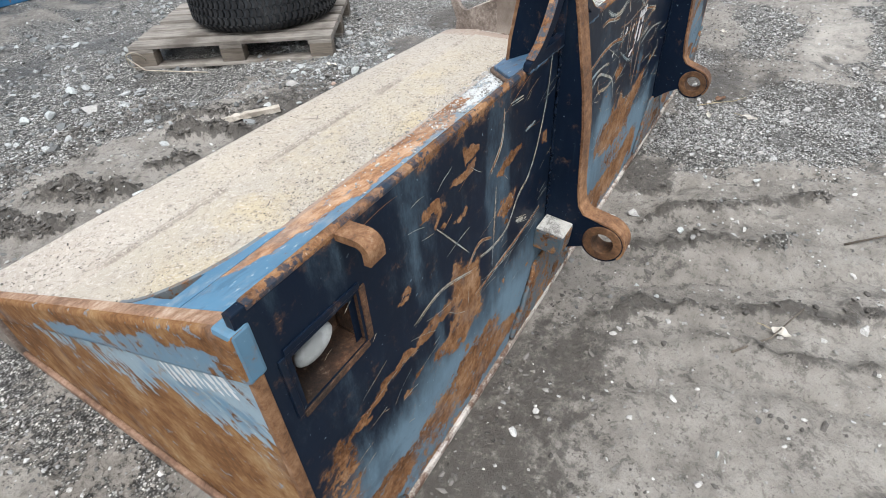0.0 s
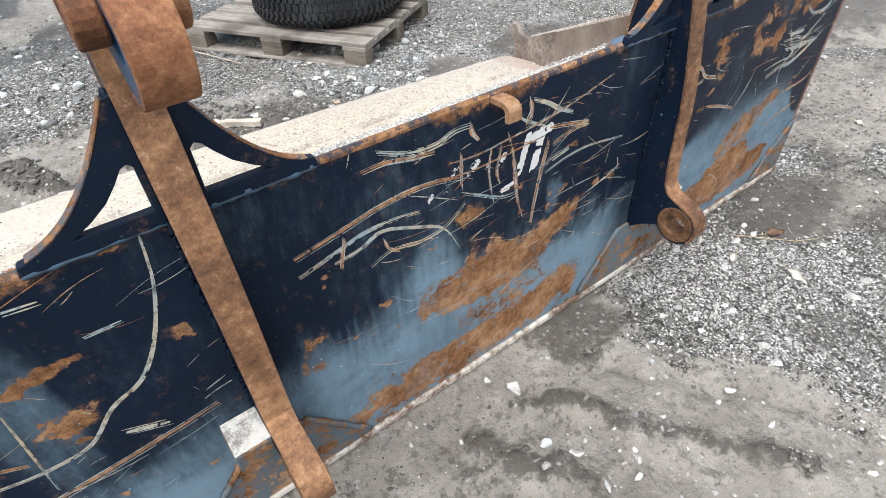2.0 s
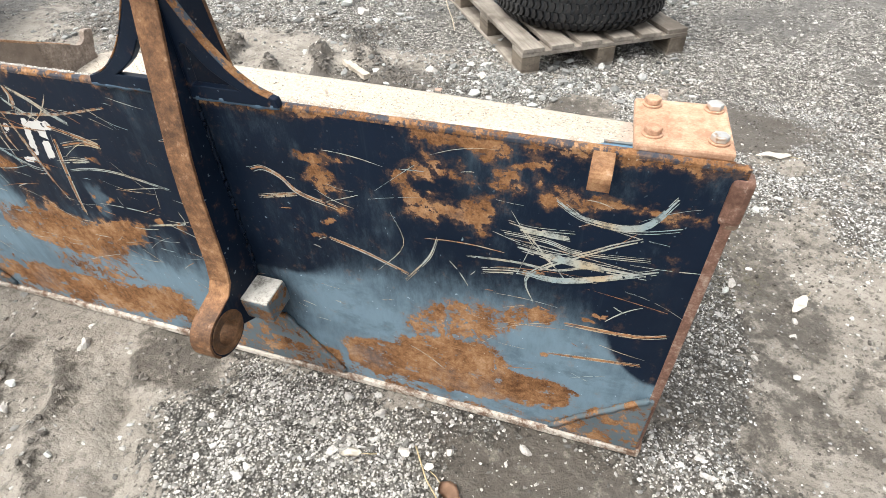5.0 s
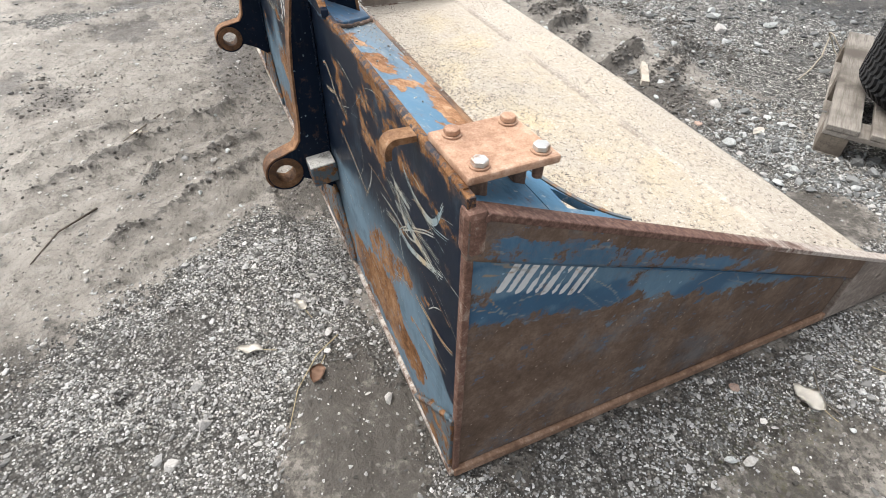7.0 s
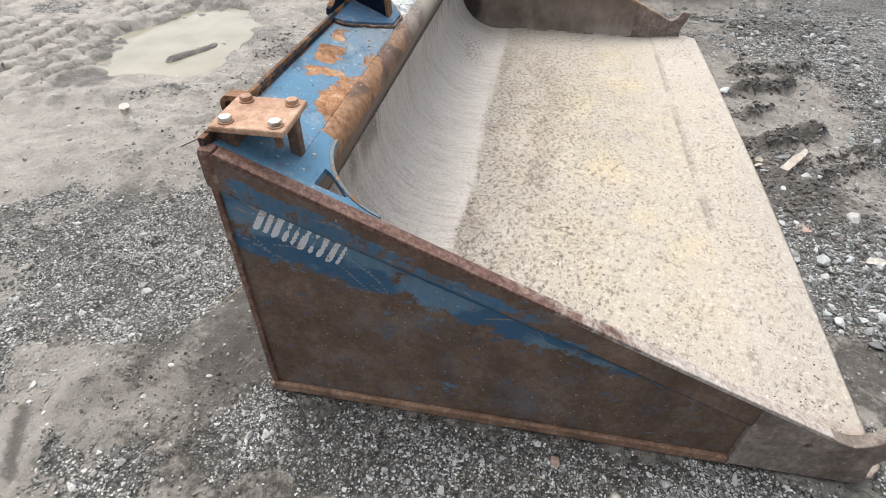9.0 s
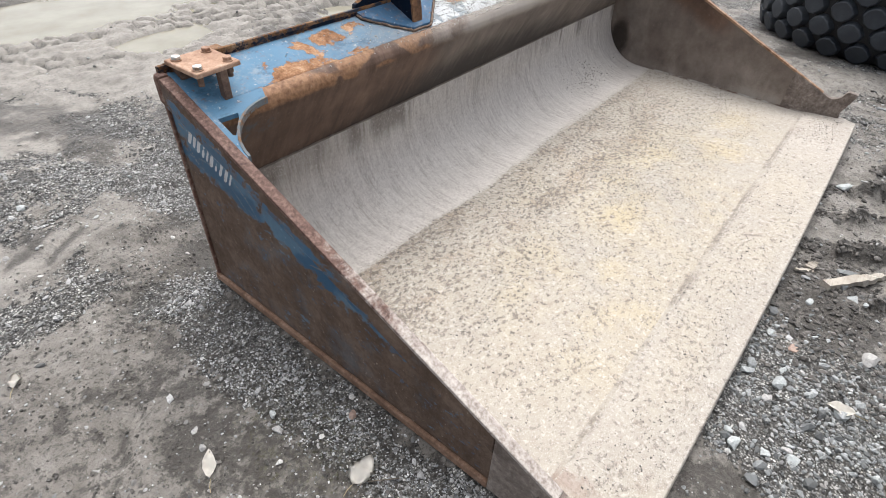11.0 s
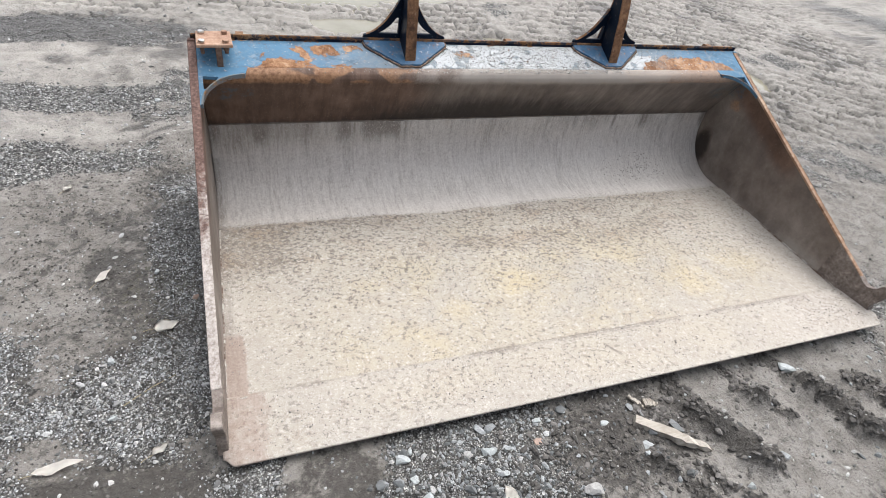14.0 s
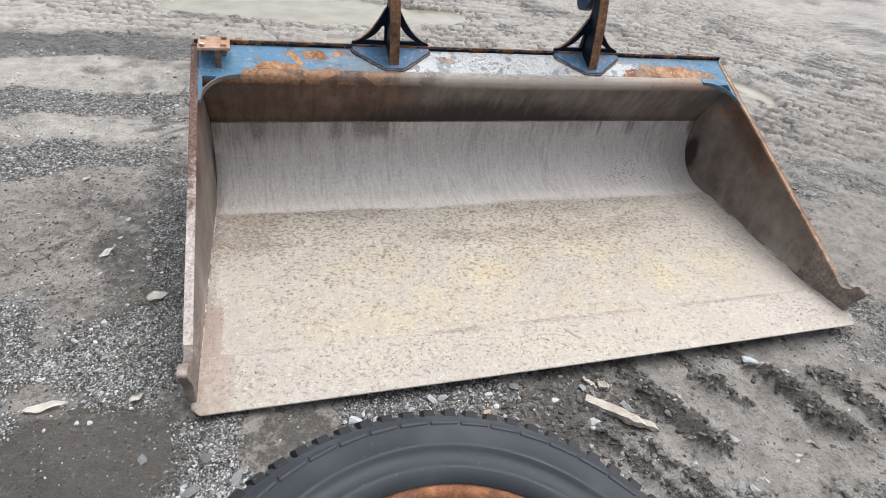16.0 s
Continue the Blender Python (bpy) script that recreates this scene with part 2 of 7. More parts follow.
    base = k.mix(k.m("MULTIPLY", k.step(k.noise(62, 4, 0.7), 0.57, 0.64), 0.5), base, (0.61, 0.572, 0.515))
    base = k.mix(k.m("MULTIPLY", k.m("MULTIPLY", k.step(k.noise(44, 6, 0.75), 0.53, 0.62), calm), 0.42), base, (0.21, 0.165, 0.125))
    base = k.mix(k.m("MULTIPLY", k.step(grain, 0.55, 0.68), 0.42), base, (0.70, 0.665, 0.60))
    base = k.mix(k.m("MULTIPLY", k.step(k.noise(120, 4, 0.6), 0.62, 0.7), 0.45), base, (0.68, 0.65, 0.59))
    base = k.mix(k.m("MULTIPLY", k.step(k.m("ADD", k.attr("rubbed"), k.m("MULTIPLY", k.m("SUBTRACT", k.noise(22, 7, 0.7), 0.5), 0.9)), 0.35, 0.7), 0.7), base, k.mix(k.step(brush, 0.4, 0.6), (0.225, 0.15, 0.115), (0.36, 0.285, 0.24)))
    base = k.mix(k.m("MULTIPLY", k.step(k.m("ADD", k.attr("chalk"), k.m("MULTIPLY", k.m("SUBTRACT", fleck_noise, 0.5), 1.2)), 0.5, 0.8), 0.75), base, (0.66, 0.62, 0.56))
    height = k.m("ADD", k.m("MULTIPLY", scour, 0.5), k.m("MULTIPLY", grain, 0.5))
    return k.done(base, k.step(brush, 0.3, 0.7, 0.5, 0.75), 0.1, k.bump(height, 0.6, 0.002), 0.35)


floor_steel, zinc = worn_floor(), bolt_steel()


def inner_side():
    k = Mat("inner_side_steel")
    a, b, c = k.noise(6, 8, 0.7), k.noise(26, 8, 0.7, k.squash(1.0, 0.22, 0.16)), k.noise(170, 3)
    smear = k.noise(34, 7, 0.72, k.squash(1.0, 0.2, 0.2, 20))
    colour = k.ramp(k.m("ADD", k.m("MULTIPLY", a, 0.5), k.m("MULTIPLY", b, 0.5)), (0.36, (0.098, 0.077, 0.063)), (0.5, (0.165, 0.133, 0.111)), (0.64, (0.245, 0.208, 0.178)))
    rusty = k.ramp(k.m("ADD", k.m("MULTIPLY", a, 0.5), k.m("MULTIPLY", b, 0.5)), (0.35, (0.062, 0.036, 0.025)), (0.5, (0.125, 0.076, 0.053)), (0.66, (0.215, 0.138, 0.1)))
    colour = k.mix(k.step(k.m("ADD", k.attr("wear"), k.m("MULTIPLY", k.m("SUBTRACT", a, 0.5), 0.7)), 0.2, 0.75), colour, rusty)
    colour = k.mix(k.m("MULTIPLY", k.step(k.m("ADD", k.attr("orange"), k.m("MULTIPLY", k.m("SUBTRACT", a, 0.5), 1.1)), 0.35, 0.65), 0.85), colour, k.ramp(k.noise(60, 6, 0.7), (0.35, (0.17, 0.078, 0.036)), (0.6, (0.36, 0.2, 0.105))))
    colour = k.mix(k.m("MULTIPLY", k.step(k.m("ADD", k.attr("paint"), k.m("MULTIPLY", k.m("SUBTRACT", k.noise(24, 7, 0.75), 0.5), 1.5)), 0.5, 0.8), 0.6), colour, (0.06, 0.105, 0.13))
    colour = k.mix(k.m("MULTIPLY", k.step(k.m("ADD", k.attr("dust"), k.m("ADD", k.m("MULTIPLY", k.m("SUBTRACT", c, 0.5), 0.5), k.m("MULTIPLY", k.m("SUBTRACT", smear, 0.5), 0.3))), 0.0, 1.0), 0.8), colour, (0.43, 0.385, 0.335))
    # darkest layer: black smears, and shade put into the colour
    colour = k.mix(k.m("MULTIPLY", k.step(k.m("ADD", k.attr("shade_smear"), k.m("MULTIPLY", k.m("SUBTRACT", smear, 0.5), 1.3)), 0.1, 1.0), 0.92), colour, (0.026, 0.019, 0.015))
    colour = k.mix(k.m("MULTIPLY", k.step(k.noise(150, 5, 0.7), 0.63, 0.68), 0.5), colour, (0.42, 0.37, 0.31))
    return k.done(colour, 0.6, 0.1, k.bump(k.m("ADD", b, c), 0.3, 0.001), 0.35)


inner_steel = inner_side()


def wood(name, pale, dark):
    k = Mat(name)
    grain = k.noise(26, 6, 0.65, k.squash(0.12, 1.6, 1.6))
    fine = k.noise(140, 4, 0.6, k.squash(0.08, 1.5, 1.5))
    f = k.m("ADD", k.m("MULTIPLY", grain, 0.65), k.m("MULTIPLY", fine, 0.35))
    colour = k.ramp(f, (0.3, dark), (0.52, pale), (0.72, tuple(min(1, c * 1.25) for c in pale)))
    tone = k.m("ADD", k.m("MULTIPLY", k.each(), 0.35), 0.8)
    colour = k.mix(k.step(k.noise(3.5, 5), 0.45, 0.7), colour, tuple(c * 1.2 for c in dark))
    hs = k.tree.nodes.new("ShaderNodeHueSaturation")
    k.put(hs.inputs["Color"], colour), k.put(hs.inputs["Value"], tone)
    return k.done(hs.outputs[0], 0.85, 0.0, k.bump(f, 0.7, 0.003), 0.25)


grey_wood = wood("weathered_wood", (0.275, 0.252, 0.222), (0.09, 0.078, 0.066))
block_wood = wood("block_wood", (0.17, 0.145, 0.118), (0.06, 0.05, 0.04))
pale_wood = wood("pale_wood", (0.46, 0.42, 0.36), (0.20, 0.17, 0.135))


def rubber(name, base, dusty):
    k = Mat(name)
    a, b = k.noise(7, 6, 0.6), k.noise(120, 4, 0.6)
    colour = k.mix(k.m("MULTIPLY", k.step(a, 0.42, 0.7), 0.7), base, dusty)
    colour = k.mix(k.m("MULTIPLY", k.step(b, 0.66, 0.72), 0.5), colour, (0.22, 0.21, 0.2))
    return k.done(colour, k.step(a, 0.3, 0.7, 0.5, 0.8), 0.0, k.bump(b, 0.35, 0.0015), 0.4)


black_rubber = rubber("black_rubber", (0.0105, 0.011, 0.0125), (0.03, 0.031, 0.032))
grey_rubber = rubber("grey_rubber", (0.027, 0.032, 0.038), (0.062, 0.068, 0.074))
loader_rubber = rubber("loader_rubber", (0.026, 0.031, 0.038), (0.066, 0.074, 0.083))


def plain(name, colour, rough=0.6, vary=0.25, scale=30):
    k = Mat(name)
    n = k.noise(scale, 5)
    dark = tuple(c * (1 - vary) for c in colour)
    return k.done(k.mix(k.step(n, 0.35, 0.65), dark, colour), rough, 0.0, k.bump(n, 0.3, 0.001), 0.4)


def ground_mud():
    """Compacted grey-brown mud and crushed rock; attribute gravel, damp with painted groove shade, and pale from the
    ground's own shape.
    """
    k = Mat("mud_and_gravel")
    big, mid, fine = k.noise(1.3, 6, 0.6), k.noise(9, 7, 0.65), k.noise(70, 6, 0.65)
    tiny = k.noise(330, 3, 0.6)
    mud = k.ramp(k.m("ADD", k.m("MULTIPLY", big, 0.5), k.m("MULTIPLY", mid, 0.5)), (0.36, (0.148, 0.134, 0.116)), (0.48, (0.232, 0.214, 0.188)), (0.62, (0.328, 0.306, 0.274)))
    mud = k.mix(k.m("MULTIPLY", k.step(tiny, 0.55, 0.7), 0.4), mud, (0.09, 0.08, 0.07))
    mud = k.mix(k.m("MULTIPLY", k.step(k.noise(64, 6, 0.75), 0.57, 0.64), 0.75), mud, (0.05, 0.044, 0.038))
    mud = k.mix(k.m("MULTIPLY", k.step(k.noise(60, 4, 0.7), 0.63, 0.66), 0.8), mud, (0.50, 0.49, 0.465))
    mud = k.mix(k.m("MULTIPLY", k.step(k.noise(30, 8, 0.78), 0.51, 0.6), 0.6), mud, (0.08, 0.072, 0.063))
    wet_dark = k.step(k.m("ADD", k.m("ADD", k.attr("damp"), k.m("MULTIPLY", k.m("SUBTRACT", k.noise(3.2, 6, 0.7), 0.5), 1.4)), k.m("MULTIPLY", k.m("SUBTRACT", k.noise(30, 8, 0.8), 0.5), 2.4)), 0.3, 0.75)
    mud = k.mix(k.m("MULTIPLY", wet_dark, 0.84), mud, (0.06, 0.053, 0.045))
    va, vb = k.voronoi(66), k.voronoi(150)
    ga = k.ramp(va.outputs["Color"], (0.1, (0.15, 0.147, 0.138)), (0.4, (0.29, 0.286, 0.268)), (0.7, (0.43, 0.426, 0.40)), (0.92, (0.60, 0.595, 0.57)))
    gb = k.ramp(vb.outputs["Color"], (0.1, (0.11, 0.107, 0.10)), (0.5, (0.26, 0.256, 0.24)), (0.9, (0.50, 0.495, 0.47)))
    stones = k.mix(k.step(va.outputs["Distance"], 0.42, 0.5), ga, gb)
    # shade between the stones, put into the colour of the gaps
    stones = k.mix(k.m("MULTIPLY", k.step(vb.outputs["Distance"], 0.36, 0.55), 0.85), stones, (0.032, 0.029, 0.025))
    stones = k.mix(1.0, stones, k.ramp(k.noise(48, 4, 0.65), (0.38, (0.28, 0.28, 0.28)), (0.5, (0.9, 0.9, 0.9)), (0.6, (1.65, 1.65, 1.62))), "MULTIPLY")
    cover = k.step(k.m("ADD", k.attr("gravel"), k.m("ADD", k.m("MULTIPLY", k.m("SUBTRACT", k.noise(26, 6, 0.7), 0.5), 1.2), k.m("MULTIPLY", k.m("SUBTRACT", fine, 0.5), 1.3))), 0.42, 0.54)
    mud = k.mix(k.m("MULTIPLY", k.attr("pale"), k.step(mid, 0.35, 0.6, 0.6, 0.85)), mud, (0.45, 0.422, 0.378))
    colour = k.mix(cover, mud, stones)
    colour = k.mix(k.m("MULTIPLY", k.m("MULTIPLY", wet_dark, cover), 0.6), colour, (0.06, 0.055, 0.048))
    moss = k.step(k.m("ADD", k.attr("moss"), k.m("MULTIPLY", k.m("SUBTRACT", fine, 0.5), 1.2)), 0.5, 0.75)
    colour = k.mix(k.m("MULTIPLY", moss, 0.55), colour, (0.10, 0.095, 0.035))
    rough = k.step(wet_dark, 0, 1, 0.72, 0.38)
    h = k.m("ADD", k.m("MULTIPLY", k.m("SUBTRACT", 1.0, va.outputs["Distance"]), k.m("MULTIPLY", cover, 0.9)), k.m("ADD", k.m("MULTIPLY", fine, 1.0), k.m("ADD", k.m("MULTIPLY", tiny, 0.25), k.m("MULTIPLY", mid, 1.6))))
    return k.done(colour, rough, 0.0, k.bump(h, 1.0, 0.011), 0.4)


def stone_mat(name, *stops):
    k = Mat(name)
    n = k.noise(90, 4)
    colour = k.mix(k.m("MULTIPLY", k.step(k.noise(170, 6, 0.75), 0.4, 0.7), 0.6), k.ramp(k.island(), *stops), (0.15, 0.143, 0.133))
    return k.done(colour, 0.75, 0.0, k.bump(n, 0.4, 0.002), 0.4)


ground_mat = ground_mud()
gravel_mat = stone_mat("gravel_stone", (0.08, (0.08, 0.08, 0.077)), (0.35, (0.2, 0.2, 0.194)), (0.62, (0.35, 0.35, 0.34)), (0.92, (0.53, 0.53, 0.515)))
rubble_mat = stone_mat("rubble_stone", (0.1, (0.085, 0.09, 0.09)), (0.5, (0.2, 0.212, 0.212)), (0.9, (0.42, 0.44, 0.435)))
mud_crumb = stone_mat("mud_crumb", (0.1, (0.12, 0.11, 0.096)), (0.5, (0.22, 0.205, 0.182)), (0.9, (0.34, 0.32, 0.288)))
fine_mat = stone_mat("fine_stone", (0.08, (0.13, 0.138, 0.14)), (0.4, (0.28, 0.292, 0.296)), (0.7, (0.45, 0.462, 0.462)), (0.95, (0.68, 0.69, 0.68)))
pale_grit = stone_mat("pale_grit", (0.1, (0.24, 0.232, 0.215)), (0.5, (0.44, 0.43, 0.405)), (0.9, (0.64, 0.63, 0.6)))
floor_grit = stone_mat("floor_grit", (0.2, (0.10, 0.09, 0.08)), (0.6, (0.22, 0.2, 0.178)), (0.85, (0.42, 0.385, 0.34)))
rock_mat = stone_mat("broken_rock", (0.2, (0.24, 0.268, 0.272)), (0.7, (0.36, 0.395, 0.395)), (0.95, (0.48, 0.51, 0.50)))
rock_pale = stone_mat("pale_rock", (0.2, (0.34, 0.33, 0.31)), (0.9, (0.44, 0.43, 0.41)))
rock_red = stone_mat("reddish_rock", (0.2, (0.36, 0.25, 0.19)), (0.9, (0.42, 0.30, 0.24)))
clod_mat = stone_mat("mud_clod", (0.1, (0.042, 0.038, 0.033)), (0.6, (0.1, 0.091, 0.081)), (0.95, (0.2, 0.185, 0.168)))
leaf_pale, leaf_brown = plain("dry_leaf", (0.83, 0.79, 0.72), 0.8, 0.12), plain("brown_leaf", (0.36, 0.22, 0.15), 0.8)
straw_mat, twine_mat = plain("straw", (0.42, 0.35, 0.21), 0.8), plain("twine", (0.40, 0.36, 0.29), 0.9)
oval_white = plain("dull_white", (0.47, 0.49, 0.48), 0.4, 0.5, 22)
label_yellow, label_white = plain("yellow_plate", (0.62, 0.40, 0.04), 0.5, 0.15), plain("white_label", (0.7, 0.7, 0.68), 0.6, 0.1)
black_bar = plain("black_print", (0.03, 0.03, 0.03), 0.6)
chalk_top = rusty_steel("worn_block_top", ((0.25, (0.20, 0.19, 0.175)), (0.45, (0.46, 0.45, 0.42)), (0.75, (0.58, 0.57, 0.54))), 0.85, (0.25, 0.14, 0.07), 0.4)
ledge_mat = rusty_steel("scuffed_ledge", ((0.28, (0.13, 0.08, 0.055)), (0.45, (0.32, 0.275, 0.235)), (0.65, (0.55, 0.515, 0.465))), 0.8)


def puddle_mat():
    k = Mat("muddy_water")
    n = k.noise(3, 4)
    return k.done(k.ramp(n, (0.35, (0.20, 0.184, 0.125)), (0.65, (0.27, 0.252, 0.19))), 0.06, 0.0, k.bump(k.noise(14, 3), 0.05, 0.002), 0.5)


water_mat = puddle_mat()


# ---- mesh helpers ----
def link(name, mesh, material, parent=None, label="", smooth=False):
    mesh.materials.append(material)
    if smooth:
        mesh.polygons.foreach_set("use_smooth", [True] * len(mesh.polygons))
    ob = new(name, mesh)
    ob.parent = parent
    return tagged(ob, label)


def part(name, bm, material, parent=None, label="", smooth=False):
    mesh = bpy.data.meshes.new(name)
    bmesh.ops.recalc_face_normals(bm, faces=bm.faces)
    bm.to_mesh(mesh)
    bm.free()
    return link(name, mesh, material, parent, label, smooth)


def thing(name, label, category, m=None, group="", kind=""):
    ob = tagged(new(name), label, category, group, kind)
    ob.empty_display_size = 0.1
    ob.matrix_basis = m or Matrix()
    return ob


def bevel(bm, width, segments=2):
    if width:
        edges = [e for e in bm.edges if len(e.link_faces) == 2 and e.calc_face_angle(0) > 0.5]
        bmesh.ops.bevel(bm, geom=edges, offset=width, segments=segments, affect="EDGES", profile=0.5, clamp_overlap=True)
    return bm


def box(x0, x1, y0, y1, z0, z1, edge=0.002, m=None):
    bm = bmesh.new()
    bmesh.ops.create_cube(bm, size=1, matrix=Matrix.Translation(((x0 + x1) / 2, (y0 + y1) / 2, (z0 + z1) / 2)) @ Matrix.Diagonal((abs(x1 - x0), abs(y1 - y0), abs(z1 - z0), 1)))
    bevel(bm, edge)
    if m:
        bm.transform(m)
    return bm


AXES = {"x": lambda a, b, h: (h, a, b), "y": lambda a, b, h: (a, h, b), "z": lambda a, b, h: (a, b, h)}


def prism(points, axis, h0, h1, edge=0.0, holes=()):
    """A plate with the outline points, extruded along an axis; holes are cut right through."""
    bm, at = bmesh.new(), AXES[axis]
    outlines = [points, *holes]
    edges = []
    for line in outlines:
        vs = [bm.verts.new(at(a, b, h0)) for a, b in line]
        edges += [bm.edges.new((vs[k], vs[(k + 1) % len(vs)])) for k in range(len(vs))]
    bmesh.ops.triangle_fill(bm, edges=edges, use_beauty=True, use_dissolve=False)
    flat = list(bm.faces)
    made = bmesh.ops.extrude_face_region(bm, geom=flat)
    move = Vector(at(0, 0, h1)) - Vector(at(0, 0, h0))
    bmesh.ops.translate(bm, verts=[g for g in made["geom"] if isinstance(g, bmesh.types.BMVert)], vec=move)
    bmesh.ops.recalc_face_normals(bm, faces=bm.faces)
    bmesh.ops.dissolve_limit(bm, angle_limit=0.01, verts=bm.verts, edges=bm.edges)
    return bevel(bm, edge)


def arc(cx, cy, r, a0, a1, n=10):
    return [(cx + r * math.cos(radians(a0 + (a1 - a0) * k / n)), cy + r * math.sin(radians(a0 + (a1 - a0) * k / n))) for k in range(n + 1)]


def disc(cx, cy, r, n=24):
    return arc(cx, cy, r, 0, 360 - 360 / n, n - 1)


def drum(cx, cy, cz, axis, r, depth, edge=0.003, n=28, hole=0.0):
    a, b = {"x": (cy, cz), "y": (cx, cz), "z": (cx, cy)}[axis]
    h = {"x": cx, "y": cy, "z": cz}[axis]
    return prism(disc(a, b, r, n), axis, h - depth / 2, h + depth / 2, edge, [disc(a, b, hole, n)] if hole else ())


def rod(points, r, n=6, taper=1.0):
    """A bent round rod along points."""
    bm, rings = bmesh.new(), []
    for k, p in enumerate(points):
        a, b = Vector(points[max(k - 1, 0)]), Vector(points[min(k + 1, len(points) - 1)])
        q = (b - a).to_track_quat("Z", "Y")
        rr = r * (1 + (taper - 1) * k / (len(points) - 1))
        rings.append([bm.verts.new(Vector(p) + q @ Vector((rr * math.cos(t), rr * math.sin(t), 0))) for t in (2 * math.pi * i / n for i in range(n))])
    for r0, r1 in zip(rings, rings[1:]):
        for i in range(n):
            bm.faces.new((r0[i], r0[(i + 1) % n], r1[(i + 1) % n], r1[i]))
    bm.faces.new(rings[0]), bm.faces.new(rings[-1][::-1])
    return bm


def weld(a, b, r, seed, step=0.012):
    """A weld bead: a lumpy rod from a to b."""
    rng = random.Random(seed)
    a, b = Vector(a), Vector(b)
    n = max(3, int((b - a).length / step))
    jitter = lambda: Vector((rng.uniform(-1, 1), rng.uniform(-1, 1), rng.uniform(-1, 1))) * r * 0.3
    return rod([a.lerp(b, k / n) + jitter() for k in range(n + 1)], r, 5)


# ---- smooth random fields on arrays ----
def lattice(ix, iy, seed):
    h = (ix.astype(np.int64) * 374761393 + iy.astype(np.int64) * 668265263 + seed * 974711) & 0xFFFFFFFF
    h = ((h ^ (h >> 13)) * 1274126177) & 0xFFFFFFFF
    return ((h ^ (h >> 16)) & 0xFFFF) / 65535.0


def field(x, y, seed=0, octaves=4, gain=0.5):
    """Fractal value noise, 0 to 1."""
    x, y = np.asarray(x, float), np.asarray(y, float)
    total, weight, amp = 0.0, 0.0, 1.0
    for o in range(octaves):
        fx, fy = np.floor(x), np.floor(y)
        u, v = x - fx, y - fy
        u, v = u * u * (3 - 2 * u), v * v * (3 - 2 * v)
        s = seed * 17 + o
        n = (lattice(fx, fy, s) * (1 - u) + lattice(fx + 1, fy, s) * u) * (1 - v) + (lattice(fx, fy + 1, s) * (1 - u) + lattice(fx + 1, fy + 1, s) * u) * v
        total, weight, amp, x, y = total + n * amp, weight + amp, amp * gain, x * 2.03 + 11.3, y * 2.03 + 5.7
    return total / weight


def near(v, lo, hi):
    t = np.clip((v - lo) / (hi - lo), 0, 1)
    return t * t * (3 - 2 * t)


def blob(x, y, cx, cy, rx, ry, soft=0.5):
    d = np.sqrt(((x - cx) / rx) ** 2 + ((y - cy) / ry) ** 2)
    return 1 - near(d, 1 - soft, 1 + soft)


def stroke(x, y, x0, y0, x1, y1, w, bend=0.0):
    """How near a bent line of half width w the points lie, 0 to 1."""
    dx, dy = x1 - x0, y1 - y0
    n = math.hypot(dx, dy)
    t = np.clip(((x - x0) * dx + (y - y0) * dy) / n ** 2, 0, 1)
    off = bend * np.sin(t * math.pi)
    d = np.hypot(x - x0 - t * dx + off * dy / n, y - y0 - t * dy - off * dx / n)
    return 1 - near(d, w * 0.4, w * 1.6)


def sheet(name, nu, nv, place, away, material, parent, label="", looks=None, keep=None, smooth=True):
    """A plate: a fine grid place(u, v) in front, its thickness away behind, with looks(x, y, z) as attributes."""
    u, v = np.meshgrid(np.linspace(0, 1, nu), np.linspace(0, 1, nv), indexing="ij")
    front = np.stack(np.broadcast_arrays(*place(u, v)), -1).astype(float)
    back = front + np.asarray(away, float)
    n = nu * nv
    verts = np.concatenate([front.reshape(-1, 3), back.reshape(-1, 3)])
    idx = np.arange(n).reshape(nu, nv)
    quads = np.stack([idx[:-1, :-1], idx[1:, :-1], idx[1:, 1:], idx[:-1, 1:]], -1)
    ok = np.ones(quads.shape[:2], bool)
    if keep is not None:
        c = front[:-1, :-1] * 0.5 + front[1:, 1:] * 0.5
        ok = keep(c[..., 0], c[..., 1], c[..., 2])
    quads = quads[ok].reshape(-1, 4)
    rim = [idx[:, 0], idx[:, -1][::-1], idx[0, :][::-1], idx[-1, :]]
    walls = [np.stack([e[:-1], e[:-1] + n, e[1:] + n, e[1:]], -1) for e in rim]
    sparse_u, sparse_v = sorted({*range(0, nu, 12), nu - 1}), sorted({*range(0, nv, 12), nv - 1})
    hind = idx[np.ix_(sparse_u, sparse_v)] + n
    hq = np.stack([hind[:-1, :-1], hind[:-1, 1:], hind[1:, 1:], hind[1:, :-1]], -1)
    if keep is not None:
        hc = verts[hq].mean(-2)
        hq = hq[keep(hc[..., 0], hc[..., 1], hc[..., 2])]
    faces = np.concatenate([quads, *walls, hq.reshape(-1, 4)])
    mesh = bpy.data.meshes.new(name)
    mesh.from_pydata(verts.tolist(), [], faces.tolist())
    if looks:
        for key, value in looks(verts[:, 0], verts[:, 1], verts[:, 2]).items():
            mesh.attributes.new(key, "FLOAT", "POINT").data.foreach_set("value", np.broadcast_to(value, len(verts)).astype(np.float32))
    ob = link(name, mesh, material, parent, label)
    if smooth:
        mesh.polygons.foreach_set("use_smooth", [True] * len(quads) + [False] * (len(faces) - len(quads)))
    return ob


# ---- ground ----
LONG, SLOPE, TOP = 2.94, 0.43, 0.746


